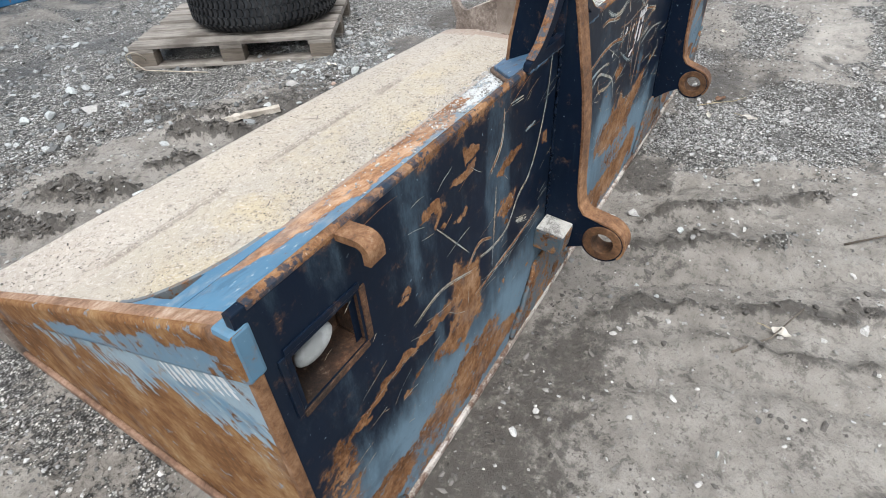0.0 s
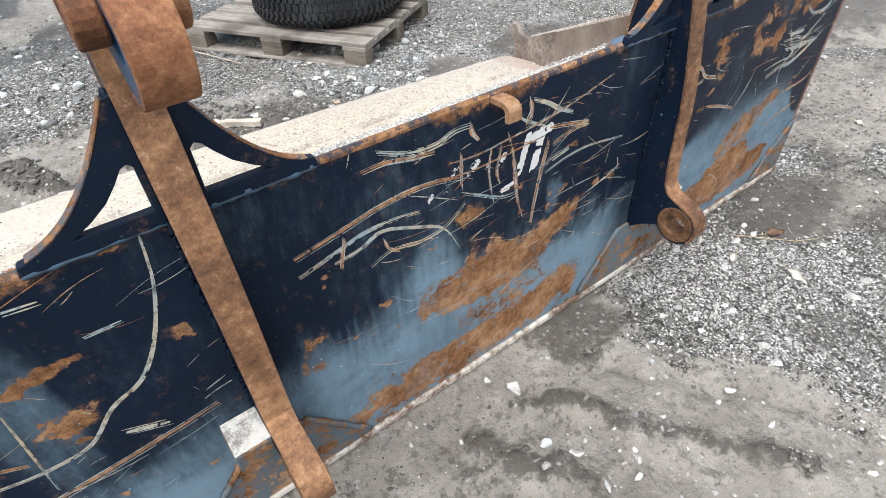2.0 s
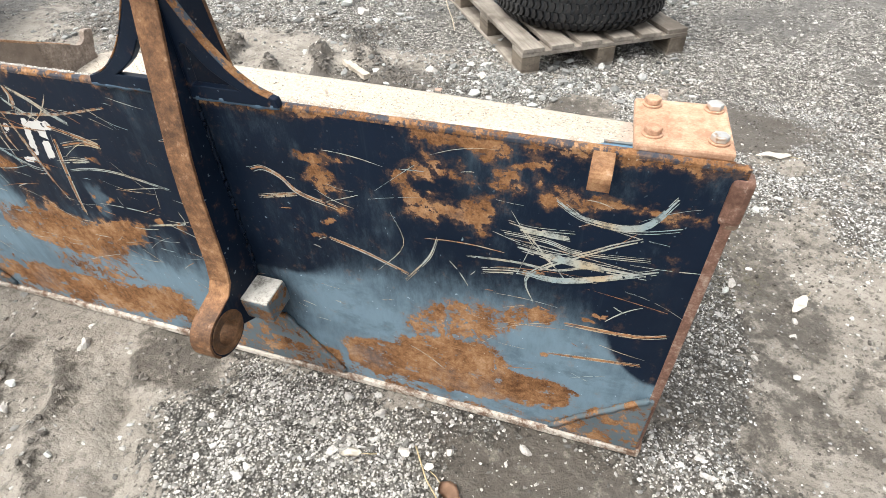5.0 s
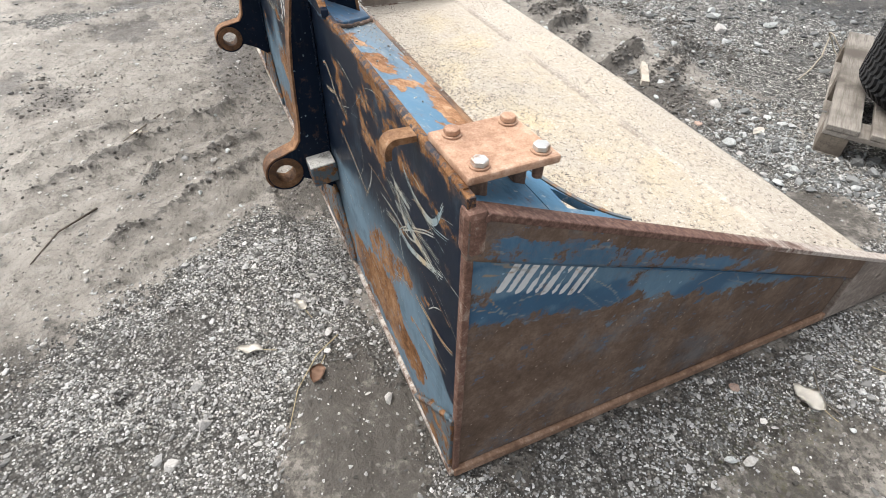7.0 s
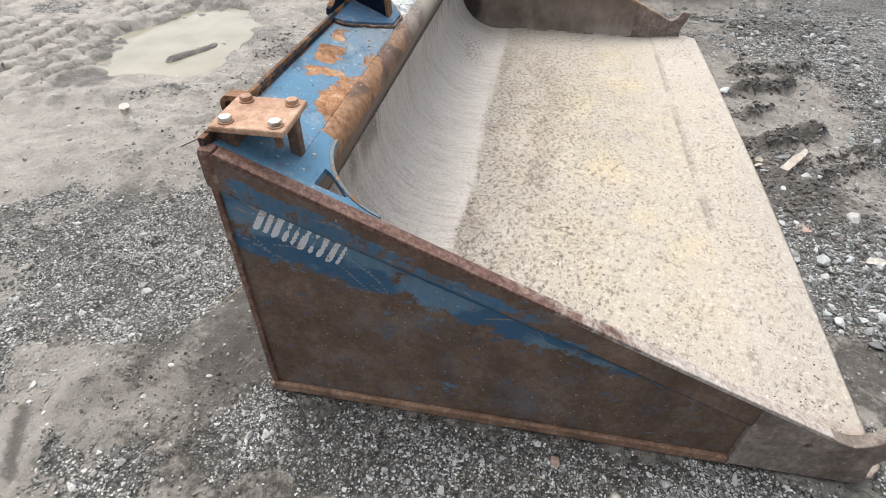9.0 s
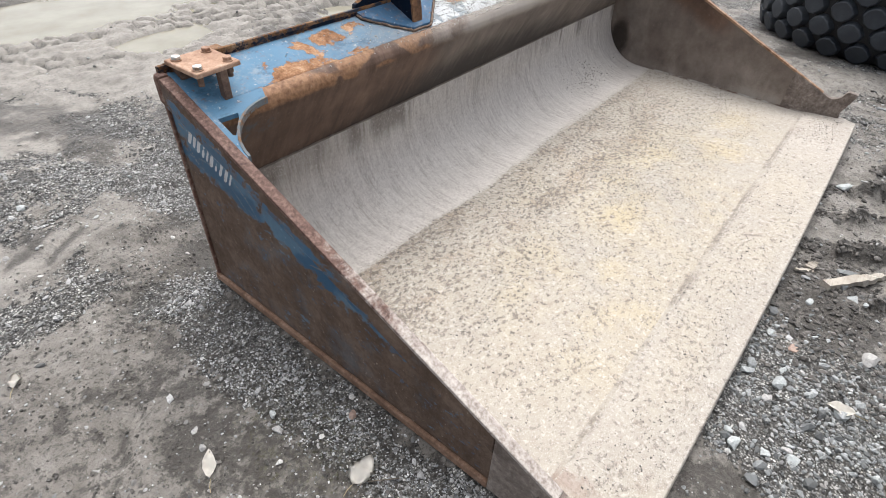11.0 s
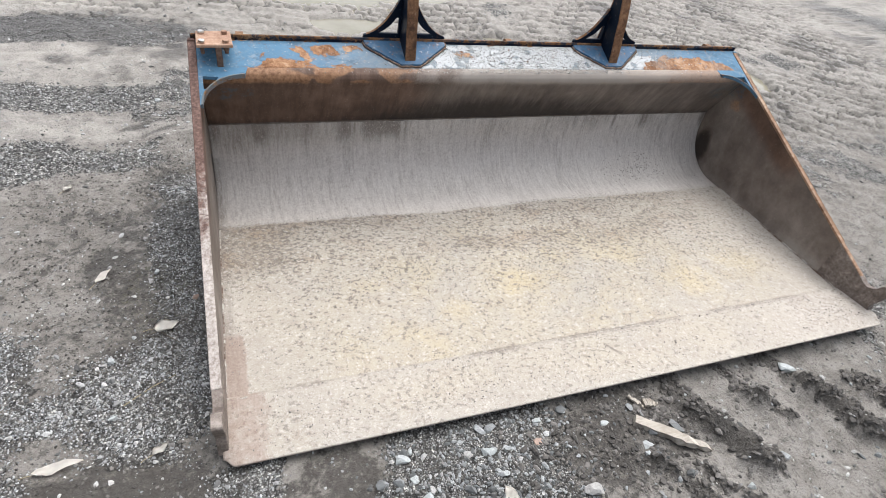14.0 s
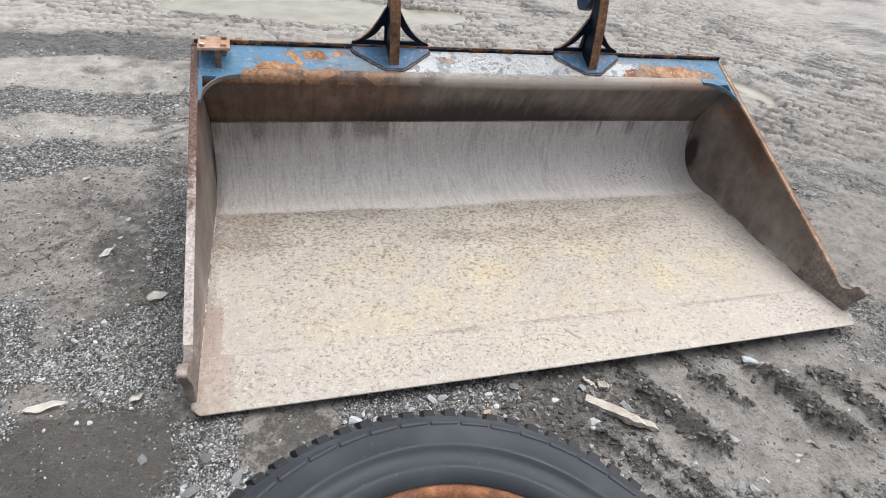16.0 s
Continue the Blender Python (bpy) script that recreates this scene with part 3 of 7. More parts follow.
def spread(lo, hi, step, far, growth=1.22):
    inner = np.arange(lo, hi + step / 2, step)
    out, d, a = [], step, 0.0
    while a < far:
        d *= growth
        a += d
        out.append(a)
    out = np.array(out)
    return np.concatenate([lo - out[::-1], inner, hi + out])


POOLS = [(2.4, 1.68, 0.62, 0.44), (0.55, 3.35, 1.25, 0.52), (1.12, 2.35, 0.34, 0.2), (2.0, 3.3, 0.6, 0.25), (4.75, 1.3, 0.16, 0.3)]
# mud ridges across the wheel track: place, height, width, and the stretch they cover
RIDGES = [(0.50, 0.034, 0.045, -2.3, -1.5), (0.60, 0.045, 0.04, -2.4, -1.9), (0.835, 0.095, 0.045, -2.05, -1.5), (1.285, 0.085, 0.045, -2.1, -1.5), (1.47, 0.05, 0.05, -2.3, -1.7), (1.07, 0.05, 0.035, -1.9, -1.5),
          (1.22, -0.04, 0.024, 0.04, 0.7), (1.38, 0.034, 0.032, 0.06, 0.7), (1.72, -0.03, 0.024, 0.1, 1.1), (1.86, 0.036, 0.034, 0.08, 1.0), (2.14, -0.025, 0.024, 0.2, 1.2), (1.56, 0.034, 0.03, 0.05, 0.6), (2.02, 0.024, 0.028, 0.15, 1.2)]


def ground_fields(x, y):
    """Height and cover of the yard: mud, ruts, tread prints, hollows for the puddles and gravel drifts."""
    core = 1 - near(np.hypot(x - 1.5, y + 0.3), 9, 16)
    low = field(x * 0.8, y * 0.8, 3, 4) - 0.5
    mid = field(x * 4, y * 4, 5, 4) - 0.5
    fine = field(x * 21, y * 21, 7, 2) - 0.5
    pock = np.abs(field(x * 11, y * 11, 8, 3) - 0.5) * 2
    away = near(np.maximum(np.maximum(-x - 0.02, x - LONG - 0.02), np.maximum(y - 0.03, -1.54 - y)), 0.0, 0.25)
    z = low * 0.05 * away + mid * 0.034 * (0.25 + 0.75 * away) + fine * 0.016 + (0.25 - pock) * 0.014 * away
    # along and across the wheel track
    r, s = -0.45 * x + 0.89 * y, 0.89 * x + 0.45 * y
    warp = (field(x * 2.2, y * 2.2, 11, 4) - 0.5) * 0.27 + (field(x * 11, y * 11, 12, 3) - 0.5) * 0.06
    front = near(-y, 1.5, 1.62) * (1 - near(-y, 2.5, 3.1)) * near(x, 0.85, 1.25) * (1 - near(x, 3.6, 4.4))
    ridge, groove = 0.0, 0.0
    for at, tall, wide, y0, y1 in RIDGES:
        stretch = near(y, y0, y0 + 0.15) * (1 - near(y, y1 - 0.03, y1 + 0.05))
        line = np.exp(-((s + warp - at) / wide) ** 2) * stretch * (0.55 + 0.8 * field(r * 5, s * 9 + at, 13, 4))
        ridge = ridge + line * max(tall, 0)
        groove = groove + line * min(tall, 0)
    rough = near(ridge, 0.008, 0.03)
    z = z + ridge * (0.75 + 0.5 * pock) + groove + rough * (field(x * 26, y * 26, 14, 3) - 0.5) * 0.08 - front * 0.014
    # wheel ruts along the back
    rut = field(r * 0.8 + 3, s * 5.2, 15, 3) - 0.5
    rear = near(y, 0.12, 0.4) * (1 - near(y, 1.9, 2.6))
    z = z + rear * rut * 0.055
    side = near(-x, 0.3, 0.9)
    z = z + side * (field(r * 0.9, s * 4.0, 17, 3) - 0.5) * 0.05
    # tread prints further off: rows of flat lugs between narrow grooves, each lug tipped towards one side
    tread = np.maximum(near(y + 0.15 * x, 1.9, 2.5), near(x, 3.4, 4.0) * near(y, -0.2, 0.5)) * (1 - near(y, 6.5, 8)) * (1 - near(x, 7.5, 9)) * near(field(x * 0.7, y * 0.7, 18, 3), 0.26, 0.42)
    turn = np.where(x > 3.2 + 0.4 * y, 0.6, 0.1)
    a, b = x * np.cos(turn) - y * np.sin(turn), y * np.cos(turn) + x * np.sin(turn)
    a = a + (field(x * 0.9, y * 0.9, 19, 2) - 0.5) * 0.3 + (field(x * 7, y * 7, 20, 2) - 0.5) * 0.03
    b = b + (field(x * 0.9, y * 0.9, 21, 2) - 0.5) * 0.3 + (field(x * 7, y * 7, 22, 2) - 0.5) * 0.03
    row = np.floor(b / 0.16)
    fa, fb = (a / 0.15 + 0.5 * (row % 2)) % 1, b / 0.16 - row
    fb2 = (fb + 0.22 * np.sin(fa * np.pi)) % 1
    slot = np.maximum(1 - near(fb2, 0.12, 0.3), 0.8 * (1 - near(np.minimum(fa, 1 - fa), 0.04, 0.13)))
    slot = slot * near(field(a * 5, b * 5, 26, 3), 0.3, 0.52)
    z = z + tread * (0.016 * (1 - fb2) - 0.044 * slot)
    z = z - 0.012 * (stroke(x, y, -0.77, -0.70, -0.47, -0.30, 0.03) + stroke(x, y, -0.47, -0.30, -0.28, -0.06, 0.025))
    z = z - 0.03 * blob(x, y, 0.6, -2.6, 1.0, 0.75, 0.4)
    # hollows
    pool = 0.0
    jag = (field(x * 3, y * 3, 23, 4) - 0.5) * 0.9 + (field(x * 12, y * 12, 24, 3) - 0.5) * 0.35
    for cx, cy, rx, ry in POOLS:
        pool = np.maximum(pool, 1 - near(np.hypot((x - cx) / rx, (y - cy) / ry) + jag * 0.7, 0.75, 1.2))
    z = z * (1 - 0.55 * pool) - pool * 0.058 + 0.05 * stroke(x, y, 2.1, 1.6, 2.56, 1.36, 0.035) * near(field(x * 7, y * 7, 25, 3), 0.36, 0.55)
    under = (1 - away)
    z = np.where(under > 0.5, np.minimum(z, -0.004), z)
    z = z * core
    patch = field(x * 1.1, y * 1.1, 29, 4)
    streaks = field(r * 0.9, s * 3.2, 31, 4)
    gravel = near(0.55 * patch + 0.45 * streaks, 0.45, 0.60) * 0.62
    lx, ly = x + (field(x * 3, y * 3, 40, 5, 0.65) - 0.5) * 0.5, y + (field(x * 3, y * 3, 48, 5, 0.65) - 0.5) * 0.42
    band_a, band_b, band_c = blob(lx, ly, -1.05, 2.05, 1.1, 0.3, 0.7), blob(lx, ly, -1.0, 0.97, 0.75, 0.2, 0.7), blob(lx, ly, -0.75, 0.27, 0.66, 0.17, 0.7)
    wx, wy = x + (field(x * 8, y * 8, 27, 4) - 0.5) * 0.07, y + (field(x * 8, y * 8, 28, 4) - 0.5) * 0.07
    track = (stroke(wx, wy, -0.77, -0.70, -0.47, -0.30, 0.014) + 0.8 * stroke(wx, wy, -0.47, -0.30, -0.28, -0.06, 0.012)) * near(field(x * 13, y * 13, 36, 3), 0.3, 0.5)
    drift = np.maximum.reduce([
        blob(x, y, -0.2, -1.15, 0.25, 0.27), blob(x, y, -0.47, -1.22, 0.13, 0.08), blob(x, y, 0.08, -1.67, 0.16, 0.16), blob(x, y, -0.14, -0.4, 0.15, 0.27), 0.75 * blob(lx, ly, -0.24, -0.8, 0.2, 0.28, 0.7), blob(x, y, -0.1, 0.03, 0.16, 0.14), blob(x, y, 0.45, 0.55, 0.45, 0.52), blob(x, y, 0.75, 0.28, 0.4, 0.28), blob(x, y, 1.5, 0.62, 0.2, 0.13), band_c,
        blob(x, y, 0.85, -1.78, 0.5, 0.3), blob(x, y, 1.9, -2.9, 1.7, 0.75), blob(x, y, 0.0, -3.2, 2.0, 1.4), band_b, band_a, blob(x, y, 3.2, -2.6, 0.8, 0.8), blob(x, y, -1.5, -1.3, 0.8, 0.3), blob(x, y, -0.9, -2.5, 1.4, 0.8), blob(x, y, 2.2, -2.5, 0.5, 0.3)])
    mudflat = np.maximum.reduce([blob(x, y, 2.1, 0.45, 0.95, 0.5), blob(x, y, 1.6, -1.75, 0.55, 0.3), blob(x, y, 2.2, -1.75, 0.5, 0.35), tread * 0.9, blob(x, y, -0.66, -0.35, 0.4, 0.42), blob(x, y, -0.5, 0.58, 0.5, 0.09), blob(x, y, -0.9, 1.45, 0.75, 0.25), blob(x, y, -0.3, -1.62, 0.26, 0.14), blob(x, y, 0.32, -1.64, 0.14, 0.12), blob(x, y, -0.62, -0.15, 0.3, 0.28), blob(x, y, 1.2, 1.0, 0.4, 0.3), blob(x, y, -0.08, 0.42, 0.14, 0.28), blob(x, y, 1.4, 0.25, 0.22, 0.25), blob(x, y, 0.12, 0.22, 0.22, 0.12), blob(x, y, -0.4, -0.75, 0.2, 0.25)])
    ragged = (field(x * 6, y * 6, 39, 5, 0.75) - 0.5) * 1.9
    gravel = np.clip(np.maximum(gravel, drift) - mudflat * 0.85 + ragged * 0.62 + rough * 0.45, 0, 1) * (1 - pool) * (1 - 0.9 * blob(x, y, 0.14, 0.18, 0.26, 0.14))
    crack = near(0.16 - np.abs(field(x * 5, y * 5, 33, 4) - 0.5) * 2.6, 0.06, 0.15)
    # damp soil; the shade of grooves, ruts and tread slots is painted in too
    damp = np.clip(np.maximum.reduce([blob(lx, ly, -0.14, -0.55, 0.3, 0.9) * 0.75, blob(x, y, -0.6, -1.3, 0.5, 0.6) * 0.45, blob(x, y, 1.35, -1.72, 0.35, 0.22) * 0.9, blob(x, y, 2.45, 0.12, 0.55, 0.2) * 0.8, blob(x, y, 0.2, 0.12, 0.35, 0.2) * 0.95, blob(x, y, 1.8, 0.22, 0.4, 0.16) * 0.45, near(field(x * 1.7, y * 1.7, 34, 5, 0.6), 0.52, 0.64) * 0.85, band_b * 0.45, band_a * 0.9, band_c * 0.35, stroke(x, y, -0.44, 0.6, -0.28, 0.69, 0.022), stroke(x, y, -0.34, 0.53, -0.18, 0.61, 0.02), blob(x, y, 0.85, -1.78, 0.5, 0.3) * 0.6, track * 0.9, blob(lx, ly, -0.45, -0.95, 0.35, 0.22) * 0.55, blob(x, y, -0.3, -1.62, 0.45, 0.25) * 0.95, blob(x, y, 0.32, -1.64, 0.2, 0.14) * 0.8, blob(x, y, -0.66, -0.35, 0.5, 0.5) * 0.42, rough * 1.0, near(-groove, 0.006, 0.02) * 0.3, tread * near(slot, 0.35, 0.8) * 0.95, rear * near(-rut, 0.08, 0.2) * 0.3]) - 0.1, 0, 1)
    damp = np.maximum(damp, crack * 0.4)
    pale = np.clip(gravel * near(field(x * 2.2, y * 2.2, 37, 3), 0.5, 0.7) * 0.6 + near(y, 0.4, 1.3) * 0.45 + near(-x, 0.2, 0.8) * 0.35 * near(y, 0.35, 0.6) + 0.5 * blob(x, y, -0.5, 0.58, 0.5, 0.09) + tread * 0.1, 0, 1) * (1 - damp)
    moss = blob(x, y, -0.2, -0.7, 0.2, 0.35) * 0.5 + blob(x, y, 3.2, -2.0, 0.3, 0.2) * 0.3
    return z, gravel, damp, pale, moss


def make_ground():
    gx, gy = spread(-1.8, 7.0, 0.0205, 300), spread(-2.8, 4.2, 0.0205, 300)
    x, y = np.meshgrid(gx, gy, indexing="ij")
    z, gravel, damp, pale, moss = ground_fields(x, y)
    idx = np.arange(x.size).reshape(x.shape)
    faces = np.stack([idx[:-1, :-1], idx[1:, :-1], idx[1:, 1:], idx[:-1, 1:]], -1).reshape(-1, 4)
    mesh = bpy.data.meshes.new("ground")
    mesh.from_pydata(np.stack([x, y, z], -1).reshape(-1, 3).tolist(), [], faces.tolist())
    for key, value in (("gravel", gravel), ("damp", damp), ("pale", pale), ("moss", moss)):
        mesh.attributes.new(key, "FLOAT", "POINT").data.foreach_set("value", value.ravel().astype(np.float32))
    return tagged(link("ground", mesh, ground_mat, smooth=True), "rutted grey mud yard strewn with crushed rock", "ground", kind="structure")


make_ground()


def soil(x, y):
    return float(ground_fields(np.array([x]), np.array([y]))[0][0])


def make_water():
    bm = bmesh.new()
    for cx, cy, rx, ry in [(a, b, c * 1.5, d * 1.35) for a, b, c, d in POOLS if (a, b) != (2.0, 3.3)]:
        bm.faces.new([bm.verts.new((cx + rx * a, cy + ry * b, -0.031 - 0.0012 * (cx + cy) % 0.004)) for a, b in disc(0, 0, 1, 32)])
    return tagged(part("water", bm, water_mat), "shallow muddy puddles lying in wheel ruts", "puddle", kind="structure")


make_water()


def scatter(name, spots, sizes, material, flat=0.6, seed=1, low=False, parent=None):
    """Many small broken stones in one mesh: spots (n, 3), sizes (n,)."""
    bm = bmesh.new()
    if low:
        bmesh.ops.create_cube(bm, size=1.25)
    else:
        bmesh.ops.create_icosphere(bm, subdivisions=1, radius=1)
    base = np.array([v.co for v in bm.verts])
    tris = np.array([[v.index for v in f.verts] for f in bm.faces])
    bm.free()
    rng = np.random.default_rng(seed)
    n, k = len(spots), len(base)
    shape = base[None] * (1 + rng.uniform(-0.38, 0.38, (n, k, 1))) * np.stack([rng.uniform(0.7, 1.5, n), rng.uniform(0.6, 1.0, n), rng.uniform(0.35, 0.8, n) * flat / 0.6], -1)[:, None]
    a, b = rng.uniform(0, 2 * np.pi, n), rng.uniform(-0.4, 0.4, n)
    ca, sa, cb, sb = np.cos(a), np.sin(a), np.cos(b), np.sin(b)
    x, y, z = shape[..., 0], shape[..., 1], shape[..., 2]
    x, z = x * cb[:, None] - z * sb[:, None], x * sb[:, None] + z * cb[:, None]
    x, y = x * ca[:, None] - y * sa[:, None], x * sa[:, None] + y * ca[:, None]
    verts = np.stack([x, y, z], -1) * sizes[:, None, None] + spots[:, None]
    faces = (tris[None] + (np.arange(n) * k)[:, None, None]).reshape(-1, tris.shape[1])
    mesh = bpy.data.meshes.new(name)
    mesh.from_pydata(verts.reshape(-1, 3).tolist(), [], faces.tolist())
    return link(name, mesh, material, parent)


def gravel_bed(name, count, x0, x1, y0, y1, lo, hi, seed, label, material, power=2.4, want=0.12, wants=1, low=True):
    rng = np.random.default_rng(seed)
    x, y = rng.uniform(x0, x1, count), rng.uniform(y0, y1, count)
    z, gravel, damp, pale, moss = ground_fields(x, y)
    cover = (gravel, damp, 1 - damp)[wants - 1]
    clump = near(field(x * 9, y * 9, 49, 3), 0.35, 0.6)
    keep = (rng.uniform(0, 1, count) < (1 - 0.25 * damp * (wants == 1)) * (want + (1 - want) * cover ** 1.2) * (0.4 + 0.6 * clump)) & (z > -0.026)
    keep &= ~((x > -0.005) & (x < LONG + 0.005) & (y > -1.5) & (y < 0.01))
    size = lo + (hi - lo) * rng.uniform(0, 1, count) ** power * 1.0
    pts = np.stack([x, y, z + size * 0.15], -1)[keep]
    return tagged(scatter(name, pts, size[keep], material, seed=seed, low=low), label, "gravel", kind="stuff")


gravel_bed("gravel", 104000, -1.3, 3.3, -2.6, 1.3, 0.0020, 0.0068, 41, "loose crushed grey and white rock on the mud", gravel_mat, 2.1, 0.05, 1, False)
gravel_bed("far_gravel", 52000, -3.4, 6.0, -6.2, 4.6, 0.0035, 0.0135, 43, "coarser broken stone scattered over the yard", gravel_mat, 2.6, 0.12, 1, False)
gravel_bed("mud_clods", 36000, 0.9, 3.7, -2.6, -1.5, 0.002, 0.014, 45, "dark clods of mud before the cutting edge", clod_mat, 3.4, 0.0, 2, False)
gravel_bed("mud_crumbs", 30000, -1.5, 3.3, -2.4, 1.4, 0.0016, 0.006, 47, "crumbs of mud scattered over the yard", mud_crumb, 2.6, 0.08, 3)
gravel_bed("dark_crumbs", 22000, -1.1, 0.1, -1.9, 0.5, 0.0016, 0.007, 53, "dark damp crumbs of soil beside the bucket", clod_mat, 2.4, 0.15, 2)
gravel_bed("slate_chips", 9000, 0.3, 1.45, -2.15, -1.55, 0.002, 0.010, 50, "flat bluish-grey chips of slate before the cutting edge", rubble_mat, 3.0, 0.1, 1, False)
gravel_bed("rubble", 5200, -0.2, 4.2, -4.4, -1.56, 0.006, 0.028, 51, "angular grey-green rock rubble before the bucket", rubble_mat, 3.4, 0.12, 1, False)
gravel_bed("mud_clods", 9000, 0.9, 2.7, 0.03, 1.1, 0.002, 0.010, 55, "dark clods of mud thrown up along the wheel ruts", clod_mat, 3.2, 0.0, 2, False)
gravel_bed("fine_gravel", 90000, -0.85, 0.35, -1.9, 0.02, 0.0012, 0.0046, 59, "fine bluish-grey crushed rock beside the bucket", fine_mat, 2.2, 0.03, 1)
gravel_bed("fine_gravel", 46000, -0.15, 1.0, 0.02, 1.25, 0.0014, 0.005, 60, "fine pale crushed rock behind the bucket", gravel_mat, 2.2, 0.05, 1)
gravel_bed("pale_pebbles", 3400, -1.6, 3.2, -2.4, 1.6, 0.003, 0.0105, 57, "pale pebbles lying loose on the mud", pale_grit, 2.6, 0.4, 3, False)


# ---- the loader bucket ----
bucket = thing("loader_bucket", "large worn blue steel loader bucket lying on muddy gravel", "loader bucket")


def ridge(y):
    return TOP + SLOPE * y


def smoothed(pts, steps=5):
    """The points of a smooth curve through pts."""
    p = [np.array(q) for q in (pts[0], *pts, pts[-1])]
    out = []
    for a, b, c, d in zip(p, p[1:], p[2:], p[3:]):
        for t in np.arange(steps) / steps:
            out.append(tuple(0.5 * (2 * b + (c - a) * t + (2 * a - 5 * b + 4 * c - d) * t * t + (3 * b - a - 3 * c + d) * t ** 3)))
    return out + [tuple(pts[-1])]


def scrape(x, z, pts, wide, taper=True):
    """How near a smooth line through pts the points lie: 1 on it, 0 at 1.6 half widths; thinner at its ends."""
    out = np.zeros_like(x)
    xs, zs, pad = [p[0] for p in pts], [p[1] for p in pts], wide * 2 + 0.03
    box_sel = np.flatnonzero((x > min(xs) - pad) & (x < max(xs) + pad) & (z > min(zs) - pad) & (z < max(zs) + pad))
    px, pz, best = x[box_sel], z[box_sel], np.zeros(len(box_sel))
    line = smoothed(pts)
    n = len(line) - 1
    for k, ((x0, z0), (x1, z1)) in enumerate(zip(line, line[1:])):
        dx, dz = x1 - x0, z1 - z0
        t = np.clip(((px - x0) * dx + (pz - z0) * dz) / (dx * dx + dz * dz + 1e-12), 0, 1)
        d = np.hypot(px - x0 - t * dx, pz - z0 - t * dz)
        r = 1.6 * wide * (0.4 + 0.75 * math.sin(math.pi * (0.08 + 0.84 * (k + 0.5) / n)) if taper else 1)
        best = np.maximum(best, np.clip(1 - d / r, 0, 1))
    out[box_sel] = best
    return out


def area(x, z, outline, soft):
    """1 inside a closed outline, 0 outside, with an edge of that softness."""
    out = np.zeros_like(x)
    px, pz = np.array([p[0] for p in outline]), np.array([p[1] for p in outline])
    sel = np.flatnonzero((x > px.min() - soft) & (x < px.max() + soft) & (z > pz.min() - soft) & (z < pz.max() + soft))
    u, w = x[sel], z[sel]
    inside, gap = np.zeros(len(sel), bool), np.full(len(sel), 9.0)
    for x0, z0, x1, z1 in zip(px, pz, np.roll(px, -1), np.roll(pz, -1)):
        dx, dz = x1 - x0, z1 - z0
        inside ^= ((z0 > w) != (z1 > w)) & (u < x0 + dx * (w - z0) / (dz if abs(dz) > 1e-9 else 1e-9))
        t = np.clip(((u - x0) * dx + (w - z0) * dz) / (dx * dx + dz * dz + 1e-12), 0, 1)
        gap = np.minimum(gap, np.hypot(u - x0 - t * dx, w - z0 - t * dz))
    out[sel] = near(np.where(inside, gap, -gap), -soft, soft)
    return out


